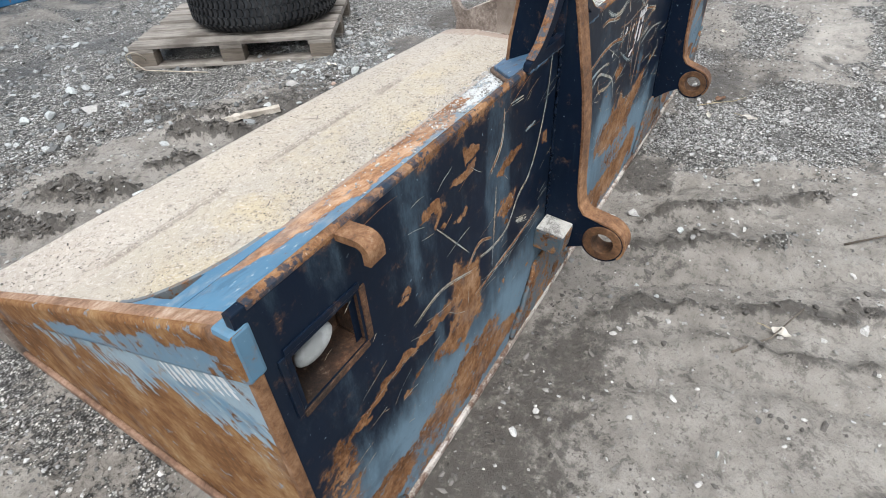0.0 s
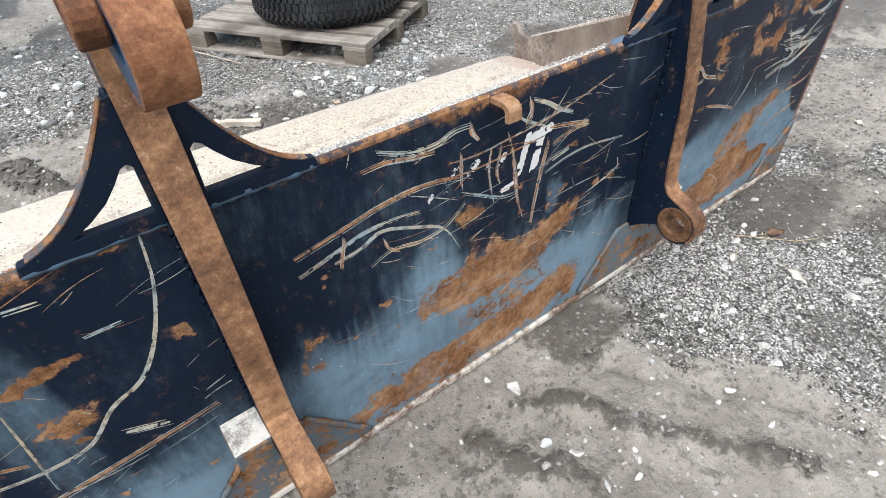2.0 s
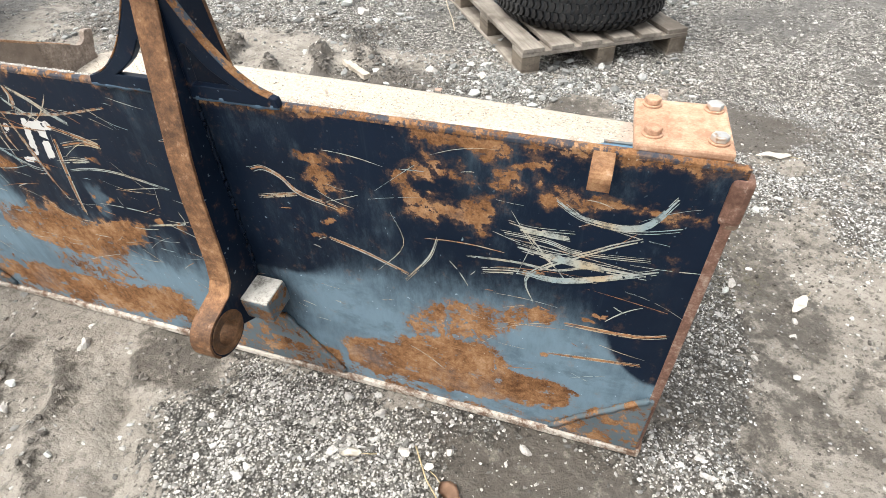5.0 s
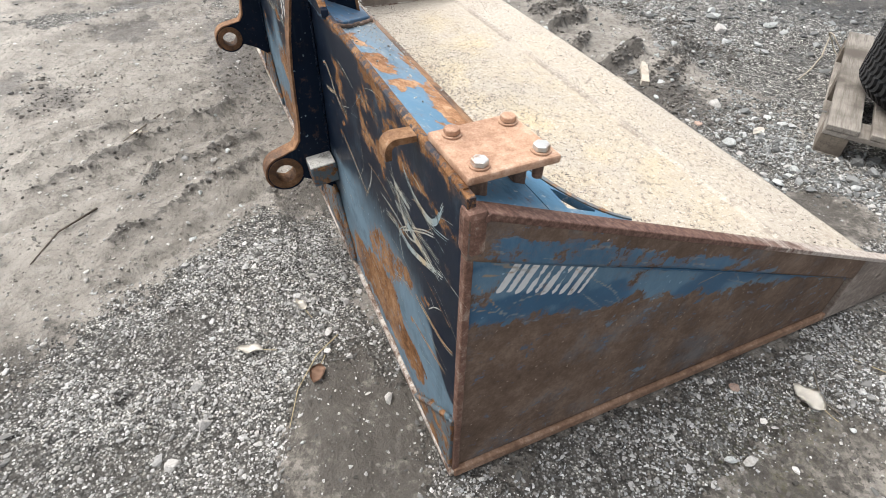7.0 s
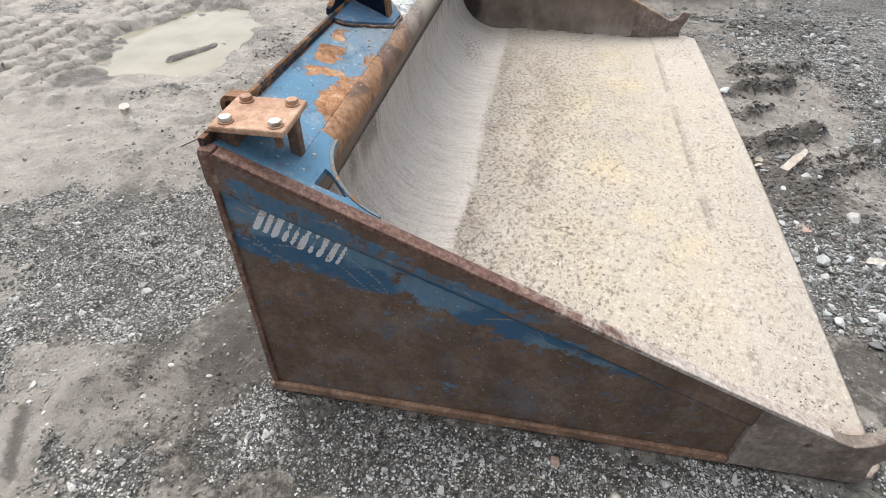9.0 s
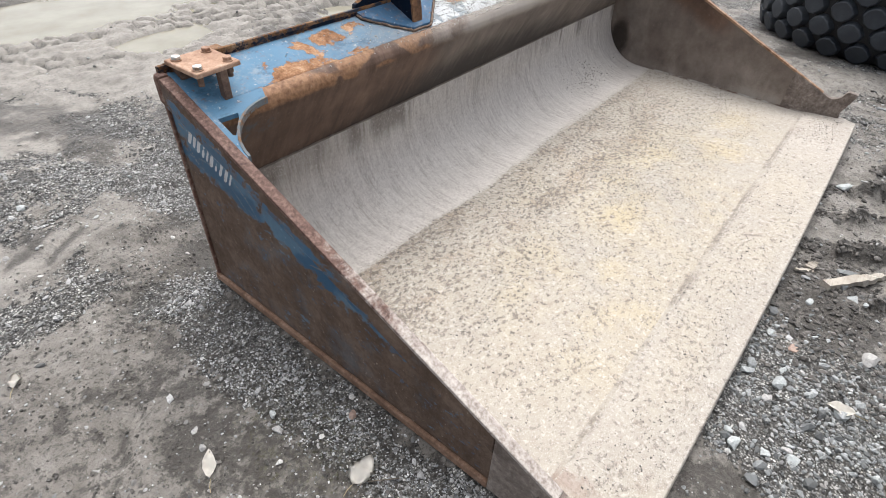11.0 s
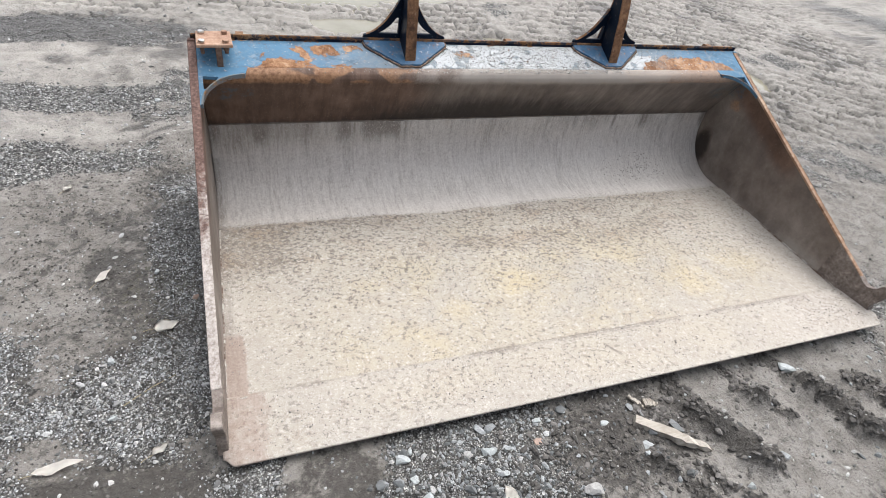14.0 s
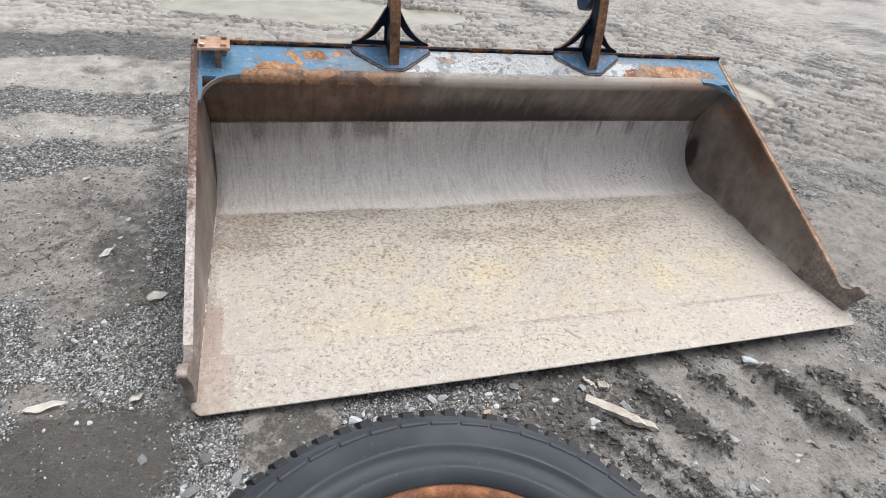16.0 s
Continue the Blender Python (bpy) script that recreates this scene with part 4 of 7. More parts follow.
def back_looks(x, y, z):
    q = field(x * 5, z * 5, 51, 4) - 0.5
    xx, zz = x + (field(x * 14, z * 14, 53, 5, 0.7) - 0.5) * 0.06, z + (field(x * 14, z * 14, 55, 5, 0.7) - 0.5) * 0.06
    wear = 0.42 * (1 - near(z + q * 0.1, 0.03, 0.075)) + 0.34 * near(z + q * 0.02, 0.728, 0.752) - 0.1 + 0.1 * (1 - near(z, 0.3, 0.4))
    wear = wear + 0.3 * near(z, 0.70, 0.75) * near(field(x * 4, z * 4, 47, 4), 0.5, 0.62)
    for amount, outline in RUST_MIDDLE + RUST_LOW + RUST_CORNER + RUST_UPPER + RUST_SMALL:
        a = area(xx, zz, outline, 0.026)
        wear = np.maximum(wear, amount * a * (0.72 + 0.36 * near(field(x * 13, z * 17, 43, 4, 0.65), 0.33, 0.62))) if amount > 0 else np.minimum(wear, 1 - 0.9 * a)
    for cx, cz, rx, rz, amount in MORE_PATCHES:
        wear = np.maximum(wear, amount * blob(xx, zz, cx, cz, rx, rz, 0.4))
    rng = random.Random(3)
    for _ in range(64):
        wear = np.maximum(wear, rng.uniform(0.55, 0.85) * blob(xx, zz, rng.uniform(0.1, 2.85), rng.uniform(0.15, 0.6), rng.uniform(0.004, 0.02), rng.uniform(0.004, 0.011), 0.5))
    for wide, pts in RUST_RUNS:
        s = scrape(xx, zz, pts, wide)
        wear = np.maximum(wear, 0.95 * near(s, 0.05, 0.6) * (0.55 + 0.45 * near(field(x * 20, z * 20, 50, 3), 0.3, 0.55)))
    # pale blue band below the bend, with washed streaks running down above it
    right = near(x, 2.05, 2.3)
    line = z + q * (0.03 + 0.12 * right) + 0.1 * (1 - near(x, 0.04, 0.17)) + 0.06 * right
    streak = near(field(x * 110, z * 5, 57, 2), 0.3, 0.7)
    soft = near(x, 1.0, 1.1) * (1 - right)
    fade = (1 - near(x, 0.55, 0.8)) * near(x, 0.1, 0.2)
    dust = 0.9 * (1 - near(line + soft * (q * 0.16 + 0.03 * streak), 0.352 - 0.1 * soft - 0.06 * right - 0.05 * fade, 0.372 + (0.05 + 0.09 * near(x, 1.35, 1.6)) * soft + 0.06 * right + 0.17 * fade)) * (0.72 + 0.28 * near(field(x * 4, z * 6, 46, 4), 0.35, 0.6))
    dust = np.maximum(dust, (0.08 + 0.3 * streak) * (1 - near(line, 0.34, 0.45)) * near(field(x * 5, z * 2, 45, 3), 0.3, 0.6))
    dust = dust * (1 - 0.1 * right) * (1 - np.maximum(0.7 * blob(x, z, 0.925, 0.3, 0.12, 0.2), 0.3 * blob(x, z, 2.035, 0.3, 0.12, 0.2)))
    dust = dust + 0.12 * near(field(x * 3, z * 4, 58, 5), 0.45, 0.7) + 0.1 * near(field(x * 11, z * 7, 42, 4), 0.55, 0.7) + 0.35 * blob(xx, zz, 1.62, 0.42, 0.05, 0.09) + 0.4 * blob(xx, zz, 1.28, 0.46, 0.02, 0.05) + 0.3 * right * near(field(x * 9, z * 2, 44, 4), 0.5, 0.7)
    white = np.zeros_like(x)
    for x0, z0, x1, z1, wide, amount in LETTER_BARS:
        white = np.maximum(white, amount * (1 if amount > 0.8 else 0.8) * near(scrape(x, z, [(x0, z0), (x1, z1)], wide * 0.75, False), 0.1, 0.4))
    white = white * (0.4 + 0.6 * near(field(x * 34, z * 60, 59, 3), 0.38, 0.5))
    return {"wear": wear, "dust": np.clip(dust, 0, 1), "white": white}


# where rust shows through the navy paint
RUST_MIDDLE = [
    (1, [(1.658, 0.353), (1.608, 0.377), (1.534, 0.374), (1.512, 0.443), (1.503, 0.383), (1.443, 0.427), (1.412, 0.374), (1.34, 0.377), (1.263, 0.405), (1.176, 0.41), (1.21, 0.341), (1.271, 0.317), (1.308, 0.249), (1.284, 0.188), (1.355, 0.198), (1.427, 0.241), (1.498, 0.254), (1.584, 0.263), (1.661, 0.283), (1.676, 0.309)]),
    (-1, [(1.459, 0.245), (1.377, 0.25), (1.294, 0.241), (1.31, 0.195), (1.393, 0.213)])]
RUST_LOW = [
    (1, [(1.835, 0.134), (1.726, 0.133), (1.655, 0.166), (1.54, 0.151), (1.443, 0.154), (1.319, 0.16), (1.231, 0.174), (1.136, 0.17), (1.138, 0.068), (1.24, 0.048), (1.355, 0.039), (1.463, 0.04), (1.607, 0.034), (1.74, 0.037), (1.831, 0.08)]),
    (0.9, [(1.556, 0.499), (1.535, 0.522), (1.502, 0.51), (1.518, 0.492), (1.545, 0.488)]),
    (0.9, [(1.927, 0.366), (1.904, 0.333), (1.899, 0.315), (1.926, 0.314), (1.945, 0.329)]),
    (0.9, [(1.905, 0.41), (1.882, 0.394), (1.893, 0.377), (1.911, 0.391)])]
RUST_CORNER = [
    (1, [(0.713, 0.135), (0.674, 0.178), (0.555, 0.22), (0.469, 0.25), (0.36, 0.26), (0.294, 0.201), (0.174, 0.191), (0.171, 0.137), (0.221, 0.072), (0.462, 0.061), (0.693, 0.06)]),
    (0.62, [(0.554, 0.278), (0.45, 0.371), (0.337, 0.403), (0.221, 0.417), (0.227, 0.376), (0.296, 0.326), (0.36, 0.26), (0.469, 0.25), (0.555, 0.22)]),
    (1, [(0.188, 0.041), (0.125, 0.126), (0.072, 0.156), (0.033, 0.12), (0.016, 0.026), (0.131, 0.03)]),
    (0.95, [(0.496, 0.726), (0.494, 0.744), (0.417, 0.749), (0.319, 0.752), (0.311, 0.742), (0.38, 0.731), (0.463, 0.722)])]
RUST_UPPER = [
    (1, [(0.552, 0.667), (0.479, 0.674), (0.465, 0.654), (0.51, 0.644), (0.508, 0.623), (0.463, 0.616), (0.415, 0.597), (0.412, 0.631), (0.368, 0.641), (0.351, 0.613), (0.367, 0.581), (0.412, 0.556), (0.448, 0.586), (0.482, 0.598), (0.502, 0.588), (0.468, 0.581), (0.471, 0.567), (0.533, 0.571), (0.523, 0.601), (0.535, 0.635)]),
    (0.95, [(0.493, 0.719), (0.458, 0.69), (0.373, 0.677), (0.284, 0.677), (0.284, 0.665), (0.371, 0.666), (0.466, 0.678)]),
    (0.95, [(0.367, 0.708), (0.342, 0.716), (0.269, 0.718), (0.269, 0.709), (0.327, 0.702), (0.343, 0.682), (0.36, 0.674)]),
    (0.95, [(0.307, 0.656), (0.247, 0.662), (0.186, 0.682), (0.175, 0.665), (0.045, 0.664), (0.04, 0.652), (0.17, 0.648), (0.236, 0.643), (0.298, 0.639)])]
RUST_SMALL = [
    (0.9, [(0.681, 0.664), (0.641, 0.665), (0.649, 0.651), (0.683, 0.646)]),
    (0.9, [(0.692, 0.624), (0.659, 0.618), (0.642, 0.611), (0.674, 0.603), (0.695, 0.606)]),
    (0.9, [(0.699, 0.57), (0.638, 0.572), (0.643, 0.558), (0.701, 0.555)]),
    (1, [(2.5, 0.492), (2.408, 0.437), (2.383, 0.295), (2.466, 0.249), (2.585, 0.289), (2.581, 0.322), (2.511, 0.332), (2.504, 0.435)]),
    (0.8, [(2.338, 0.215), (2.234, 0.107), (2.283, 0.038), (2.445, 0.085), (2.593, 0.098), (2.644, 0.169), (2.522, 0.187), (2.412, 0.214)]),
    (0.9, [(2.305, 0.521), (2.24, 0.504), (2.274, 0.471), (2.317, 0.491)])]
MORE_PATCHES = [
    (0.693, 0.654, 0.03, 0.016, 0.8), (0.684, 0.614, 0.026, 0.022, 0.8), (1.533, 0.507, 0.04, 0.018, 0.8), (2.102, 0.561, 0.02, 0.02, 0.8), (2.35, 0.09, 0.2, 0.045, 0.85), (2.57, 0.12, 0.12, 0.07, 0.6), (2.78, 0.12, 0.12, 0.06, 0.8),
    (2.86, 0.3, 0.04, 0.12, 0.55), (2.29, 0.497, 0.036, 0.02, 0.8), (2.53, 0.645, 0.03, 0.02, 0.6), (1.45, 0.2, 0.12, 0.05, 0.5), (0.8, 0.07, 0.08, 0.04, 0.85), (1.88, 0.07, 0.06, 0.04, 0.7)]
RUST_RUNS = [
    (0.006, [(2.503, 0.404), (2.614, 0.401), (2.712, 0.406), (2.845, 0.381)]), (0.015, [(2.527, 0.414), (2.629, 0.415)]), (0.010, [(2.225, 0.601), (2.327, 0.604)]), (0.006, [(2.581, 0.662), (2.552, 0.668), (2.525, 0.656)]),
    (0.008, [(2.486, 0.666), (2.414, 0.671)]), (0.008, [(2.447, 0.738), (2.432, 0.701), (2.402, 0.691)]), (0.009, [(2.579, 0.671), (2.53, 0.651), (2.547, 0.614)])]
SCRAPES = [
    (0.006, 1, [(1.9, 0.60), (1.802, 0.617), (1.741, 0.629), (1.67, 0.634), (1.612, 0.629), (1.557, 0.616)]), (0.004, 0.8, [(1.757, 0.709), (1.712, 0.71), (1.659, 0.699), (1.609, 0.692)]), (0.0045, 0.3, [(1.724, 0.734), (1.665, 0.711), (1.608, 0.705), (1.565, 0.717), (1.529, 0.716)]),
    (0.0035, 0.2, [(1.9, 0.56), (1.82, 0.579), (1.766, 0.591), (1.7, 0.589), (1.65, 0.58)]), (0.004, 0.2, [(1.833, 0.553), (1.78, 0.559), (1.734, 0.576), (1.666, 0.551), (1.598, 0.515), (1.56, 0.448)]), (0.006, 1, [(1.528, 0.72), (1.523, 0.698), (1.507, 0.679)]),
    (0.008, 1, [(1.55, 0.664), (1.551, 0.592)]), (0.0028, 0.1, [(1.764, 0.505), (1.716, 0.52), (1.655, 0.507), (1.588, 0.515), (1.541, 0.549)]), (0.0035, 0.2, [(1.426, 0.726), (1.41, 0.7), (1.387, 0.677), (1.334, 0.649)])]
MORE_SCRAPES = [
    (0.008, 0.6, [(1.379, 0.718), (1.373, 0.69), (1.387, 0.666)]), (0.005, 0.3, [(1.37, 0.716), (1.327, 0.695), (1.289, 0.67), (1.25, 0.652)]), (0.0028, 0.5, [(1.578, 0.654), (1.512, 0.647), (1.439, 0.651), (1.289, 0.665), (1.13, 0.70)]), (0.0028, 0.6, [(1.61, 0.634), (1.521, 0.618), (1.328, 0.624)]),
    (0.007, 0.9, [(1.432, 0.663), (1.418, 0.618), (1.407, 0.555), (1.397, 0.495), (1.379, 0.441)]), (0.009, 1, [(1.315, 0.607), (1.33, 0.54), (1.343, 0.465), (1.35, 0.404)]), (0.005, 1, [(1.476, 0.649), (1.481, 0.597), (1.466, 0.517)]), (0.005, 1, [(1.45, 0.646), (1.46, 0.595), (1.451, 0.559)]), (0.0028, 0.2, [(1.55, 0.579), (1.449, 0.524), (1.398, 0.517)]),
    (0.005, 1, [(1.731, 0.555), (1.724, 0.531), (1.702, 0.513)]), (0.006, 1, [(1.807, 0.598), (1.823, 0.537)]), (0.0055, 0.9, [(1.315, 0.637), (1.269, 0.628), (1.192, 0.608), (1.238, 0.609), (1.301, 0.593)])]
LEFT_SCRAPES = [
    (0.0028, 0, [(1.318, 0.529), (1.257, 0.543), (1.177, 0.546), (1.054, 0.526)]), (0.0028, 0, [(1.314, 0.558), (1.246, 0.562), (1.341, 0.543)]), (0.0028, 0, [(1.168, 0.405), (1.071, 0.429), (1.051, 0.439), (1.057, 0.465)]), (0.005, 0.6, [(0.829, 0.617), (0.802, 0.626), (0.768, 0.612), (0.736, 0.582), (0.658, 0.562)]),
    (0.004, 0.5, [(0.829, 0.555), (0.741, 0.577)]), (0.005, 0.2, [(0.26, 0.658), (0.211, 0.631), (0.128, 0.633), (0.088, 0.694)]), (0.005, 0.3, [(0.376, 0.478), (0.31, 0.491), (0.225, 0.49), (0.083, 0.55)]), (0.008, 0.05, [(0.315, 0.548), (0.227, 0.537), (0.1, 0.535)]), (0.005, 0, [(0.313, 0.587), (0.231, 0.585)]),
    (0.0028, 0, [(0.304, 0.585), (0.225, 0.49)]), (0.0028, 0.2, [(0.119, 0.607), (0.18, 0.571), (0.29, 0.486), (0.277, 0.42)]), (0.004, 0.9, [(0.689, 0.482), (0.613, 0.461), (0.525, 0.426)]), (0.0022, 0, [(0.463, 0.535), (0.481, 0.482), (0.533, 0.41)])]
RIGHT_SCRAPES = [
    (0.0035, 0.1, [(2.085, 0.75), (2.097, 0.668), (2.131, 0.575), (2.173, 0.513), (2.225, 0.487), (2.276, 0.436), (2.34, 0.43), (2.397, 0.442)]), (0.005, 0.8, [(2.301, 0.72), (2.311, 0.658), (2.354, 0.616)]), (0.006, 0.8, [(2.094, 0.378), (2.174, 0.369), (2.327, 0.359), (2.419, 0.351)]),
    (0.0028, 0, [(2.203, 0.633), (2.153, 0.633)]), (0.0028, 0, [(2.276, 0.72), (2.219, 0.714)]), (0.0022, 0.3, [(2.331, 0.571), (2.346, 0.379)]), (0.009, 0, [(2.23, 0.422), (2.172, 0.395)]), (0.0022, 0.1, [(2.547, 0.614), (2.444, 0.489)]), (0.004, 0.8, [(2.45, 0.448), (2.403, 0.48), (2.349, 0.458)]),
    (0.003, 0.2, [(2.634, 0.463), (2.544, 0.473), (2.431, 0.431)]), (0.004, 0.9, [(0.215, 0.381), (0.09, 0.386), (0.037, 0.404)]), (0.004, 1, [(0.236, 0.282), (0.062, 0.307)])]
FINE_SCRAPES = [
    (0.0022, 0.1, [(0.223, 0.598), (0.29, 0.592), (0.333, 0.598)]), (0.0028, 0.0, [(0.345, 0.575), (0.27, 0.573), (0.21, 0.56), (0.10, 0.57)]), (0.0022, 0.4, [(0.33, 0.565), (0.24, 0.556), (0.13, 0.543)]), (0.0026, 0.2, [(0.405, 0.503), (0.32, 0.511), (0.245, 0.51), (0.2, 0.527), (0.14, 0.534)]),
    (0.0012, 0.0, [(0.333, 0.628), (0.29, 0.56), (0.235, 0.505)]), (0.0012, 0.1, [(0.285, 0.578), (0.312, 0.485)]), (0.0022, 0.1, [(0.245, 0.655), (0.2, 0.628), (0.13, 0.625), (0.07, 0.643)]), (0.0008, 0.0, [(0.551, 0.575), (0.53, 0.5), (0.59, 0.42)]), (0.0012, 0.6, [(0.13, 0.62), (0.16, 0.585)])]
# worn white lettering, kept as plain bars
LETTER_BARS = [
    (1.398, 0.562, 1.375, 0.639, 0.010, 1.0), (1.36, 0.534, 1.336, 0.638, 0.012, 1.0), (1.359, 0.631, 1.315, 0.638, 0.012, 1.0), (1.441, 0.535, 1.415, 0.54, 0.008, 0.9),
    (1.61, 0.63, 1.595, 0.64, 0.008, 0.62), (1.575, 0.622, 1.56, 0.64, 0.008, 0.6), (1.53, 0.612, 1.51, 0.632, 0.01, 0.62), (1.49, 0.61, 1.475, 0.625, 0.008, 0.62), (1.45, 0.6, 1.44, 0.62, 0.01, 0.66), (1.632, 0.585, 1.62, 0.60, 0.008, 0.6), (1.6, 0.57, 1.59, 0.592, 0.01, 0.62), (1.57, 0.56, 1.558, 0.575, 0.008, 0.6)]


def outside_slot(x, y, z):
    return ~((x > 2.752) & (x < 2.878) & (z > 0.545 - (2.878 - x) * 0.02) & (z < 0.640))


sheet("back_plate", 740, 190, lambda u, v: (0.012 + u * (LONG - 0.024), 0 * u, 0.02 + v * 0.738), (0, -0.012, 0), navy_paint, bucket, "navy painted back plate, scratched and rusty towards the ground", back_looks, outside_slot)
def scratch_lines(parent):
    """The scrapes on the back plate: fine ribbons of bared metal and rust, in bundles, ragged and broken along their length."""
    rng = random.Random(7)
    verts, faces, tone = [], [], []

    def ribbon(line, wide, rusty, lift, gaps, taper=True):
        pts, total = [line[0]], 0.0
        for a, b in zip(line, line[1:]):
            n = max(1, int(math.dist(a, b) / 0.004))
            pts += [(a[0] + (b[0] - a[0]) * i / n, a[1] + (b[1] - a[1]) * i / n) for i in range(1, n + 1)]
        n, sway, keep, last = len(pts), 0.8, True, None
        for i, (px, pz) in enumerate(pts):
            ax, az = pts[max(i - 1, 0)]
            bx, bz = pts[min(i + 1, n - 1)]
            ln = math.hypot(bx - ax, bz - az) or 1e-6
            sway = min(1.2, max(0.5, sway + rng.uniform(-0.16, 0.16)))
            r = wide * sway * ((0.3 + 0.8 * math.sin(math.pi * (0.05 + 0.9 * i / max(1, n - 1)))) if taper else 1)
            nx, nz = -(bz - az) / ln * r, (bx - ax) / ln * r
            here = len(verts)
            verts.extend(((px + nx, lift, pz + nz), (px - nx, lift, pz - nz)))
            tone.extend((rusty, rusty))
            if rng.random() < (gaps if keep else 0.7):
                keep = not keep
            if last is not None and keep:
                faces.append((last, here, here + 1, last + 1))
            last = here

    strokes = SCRAPES + MORE_SCRAPES + LEFT_SCRAPES + RIGHT_SCRAPES + FINE_SCRAPES
    zones = ((0.1, 0.85), (1.02, 1.9), (1.15, 1.75), (2.1, 2.85))
    for k in range(230):
        a, b = zones[k % 4]
        x0, z0 = rng.uniform(a, b), rng.uniform(0.2, 0.73)
        ang, ln, bend = rng.gauss(0.1, 0.55), 0.02 + 0.16 * rng.random() ** 2, rng.uniform(-0.25, 0.25)
        strokes = strokes + [(rng.uniform(0.0005, 0.0012), 0.8 * rng.random() ** 2, [(x0 - ln * t * math.cos(ang), z0 + ln * t * math.sin(ang) * 0.6 + bend * ln * t * (1 - t)) for t in (0, 0.33, 0.67, 1)])]
    for k, (wide, rusty, pts) in enumerate(strokes):
        line = smoothed(pts)
        lift = 0.0005 + 0.000002 * k
        if wide > 0.0032:
            ribbon(line, wide * 0.8, rusty, lift, 0.012)
            for side in (-1, 1):
                shift = side * wide * rng.uniform(0.75, 1.15)
                ribbon([(x + shift * 0.35, z + shift) for x, z in line], rng.uniform(0.0008, 0.0016), rusty * 0.3, lift + 0.0004, 0.04)
        elif wide > 0.002:
            for j in range(2 + k % 2):
                shift = rng.uniform(-0.006, 0.006) * (j > 0)
                ribbon([(x + shift * 0.4, z + shift) for x, z in line], wide * (0.65 if j == 0 else 0.35), rusty, lift + 0.0004 * j, 0.015 + 0.02 * j)
        else:
            ribbon(line, wide, rusty, lift, 0.03)
    mesh = bpy.data.meshes.new("scratching")
    mesh.from_pydata(verts, [], faces)
    mesh.attributes.new("tone", "FLOAT", "POINT").data.foreach_set("value", tone)
    k = Mat("scratched_metal")
    pale = k.ramp(k.noise(7, 4, 0.6), (0.38, (0.23, 0.30, 0.32)), (0.5, (0.35, 0.36, 0.32)), (0.6, (0.40, 0.33, 0.23)))
    red = k.ramp(k.noise(45, 5, 0.7), (0.35, (0.19, 0.085, 0.036)), (0.6, (0.35, 0.185, 0.09)))
    edge = k.m("ADD", k.attr("tone"), k.m("MULTIPLY", k.m("SUBTRACT", k.noise(70, 5, 0.7), 0.5), 1.3))
    colour = k.mix(k.step(edge, 0.35, 0.6), pale, red)
    colour = k.mix(k.m("MULTIPLY", k.step(k.noise(60, 6, 0.75), 0.48, 0.62), 0.75), colour, (0.035, 0.042, 0.05))
    tagged(link("scratching", mesh, k.done(colour, 0.7, 0.0, None, 0.25), parent, "pale and rusty scratches"), kind="stuff")


back = bucket.children[-1]
scratch_lines(back)
rail_paint = painted_steel("rail_paint", (0.02, 0.03, 0.045), FADE, 0.52)
part("edge_rail", prism([(-0.0135, 0.750), (0.0012, 0.750), (0.001, 0.757), (-0.004, 0.7615), (-0.012, 0.7605)], "x", 0.032, LONG - 0.032, 0.0015), rail_paint, bucket, "rusty top edge")
part("bottom_ledge", box(0.004, LONG - 0.004, -0.02, 0.010, 0.0, 0.021, 0.004), ledge_mat, bucket, "pale scuffed bottom edge")


# bare rust on the shelf, in plan
SHELF_RUST = [
    (1, [(0.486, -0.034), (0.586, -0.026), (0.60, -0.08), (0.53, -0.09), (0.50, -0.075)]), (1, [(0.39, -0.045), (0.45, -0.036), (0.5, -0.10), (0.48, -0.125), (0.43, -0.07)]),
    (1, [(0.24, -0.16), (0.3, -0.115), (0.345, -0.098), (0.43, -0.115), (0.47, -0.128), (0.54, -0.16)]), (0.9, [(0.27, -0.095), (0.295, -0.072), (0.31, -0.085), (0.285, -0.1)]),
    (0.9, [(0.62, -0.03), (0.70, -0.025), (0.72, -0.06), (0.64, -0.065)]), (0.8, [(0.53, -0.16), (0.6, -0.135), (0.66, -0.14), (0.72, -0.16)]),
    (0.8, [(1.15, -0.06), (1.24, -0.06), (1.25, -0.09), (1.16, -0.09)]), (1, [(2.2, -0.16), (2.25, -0.10), (2.34, -0.085), (2.42, -0.055), (2.5, -0.075), (2.62, -0.07), (2.74, -0.095), (2.82, -0.115), (2.87, -0.16)])]


def shelf_looks(x, y, z):
    xx, yy = x + (field(x * 16, y * 16, 61, 4, 0.65) - 0.5) * 0.05, y + (field(x * 16, y * 16, 60, 4, 0.65) - 0.5) * 0.04
    wear = 0.05 + 0.2 * near(-y, 0.135, 0.15) + 0.35 * near(y, -0.022, -0.012)
    for amount, outline in SHELF_RUST:
        wear = np.maximum(wear, amount * area(xx, yy, outline, 0.016))
    dust = 0.1 + 0.75 * blob(x, y, 1.55, -0.1, 0.85, 0.2, 0.6)
    white = 0.8 * blob(x, y, 1.55, -0.09, 0.8, 0.14, 0.7) * (0.55 + 0.45 * near(field(x * 25, y * 25, 62, 3), 0.25, 0.6))
    white = np.maximum(white, 0.8 * blob(xx, yy, 2.25, -0.1, 0.08, 0.05, 0.5))
    return {"wear": wear, "dust": dust, "white": white, "mark": 0.12 * near(field(x * 20, y * 60, 63, 3), 0.6, 0.7)}


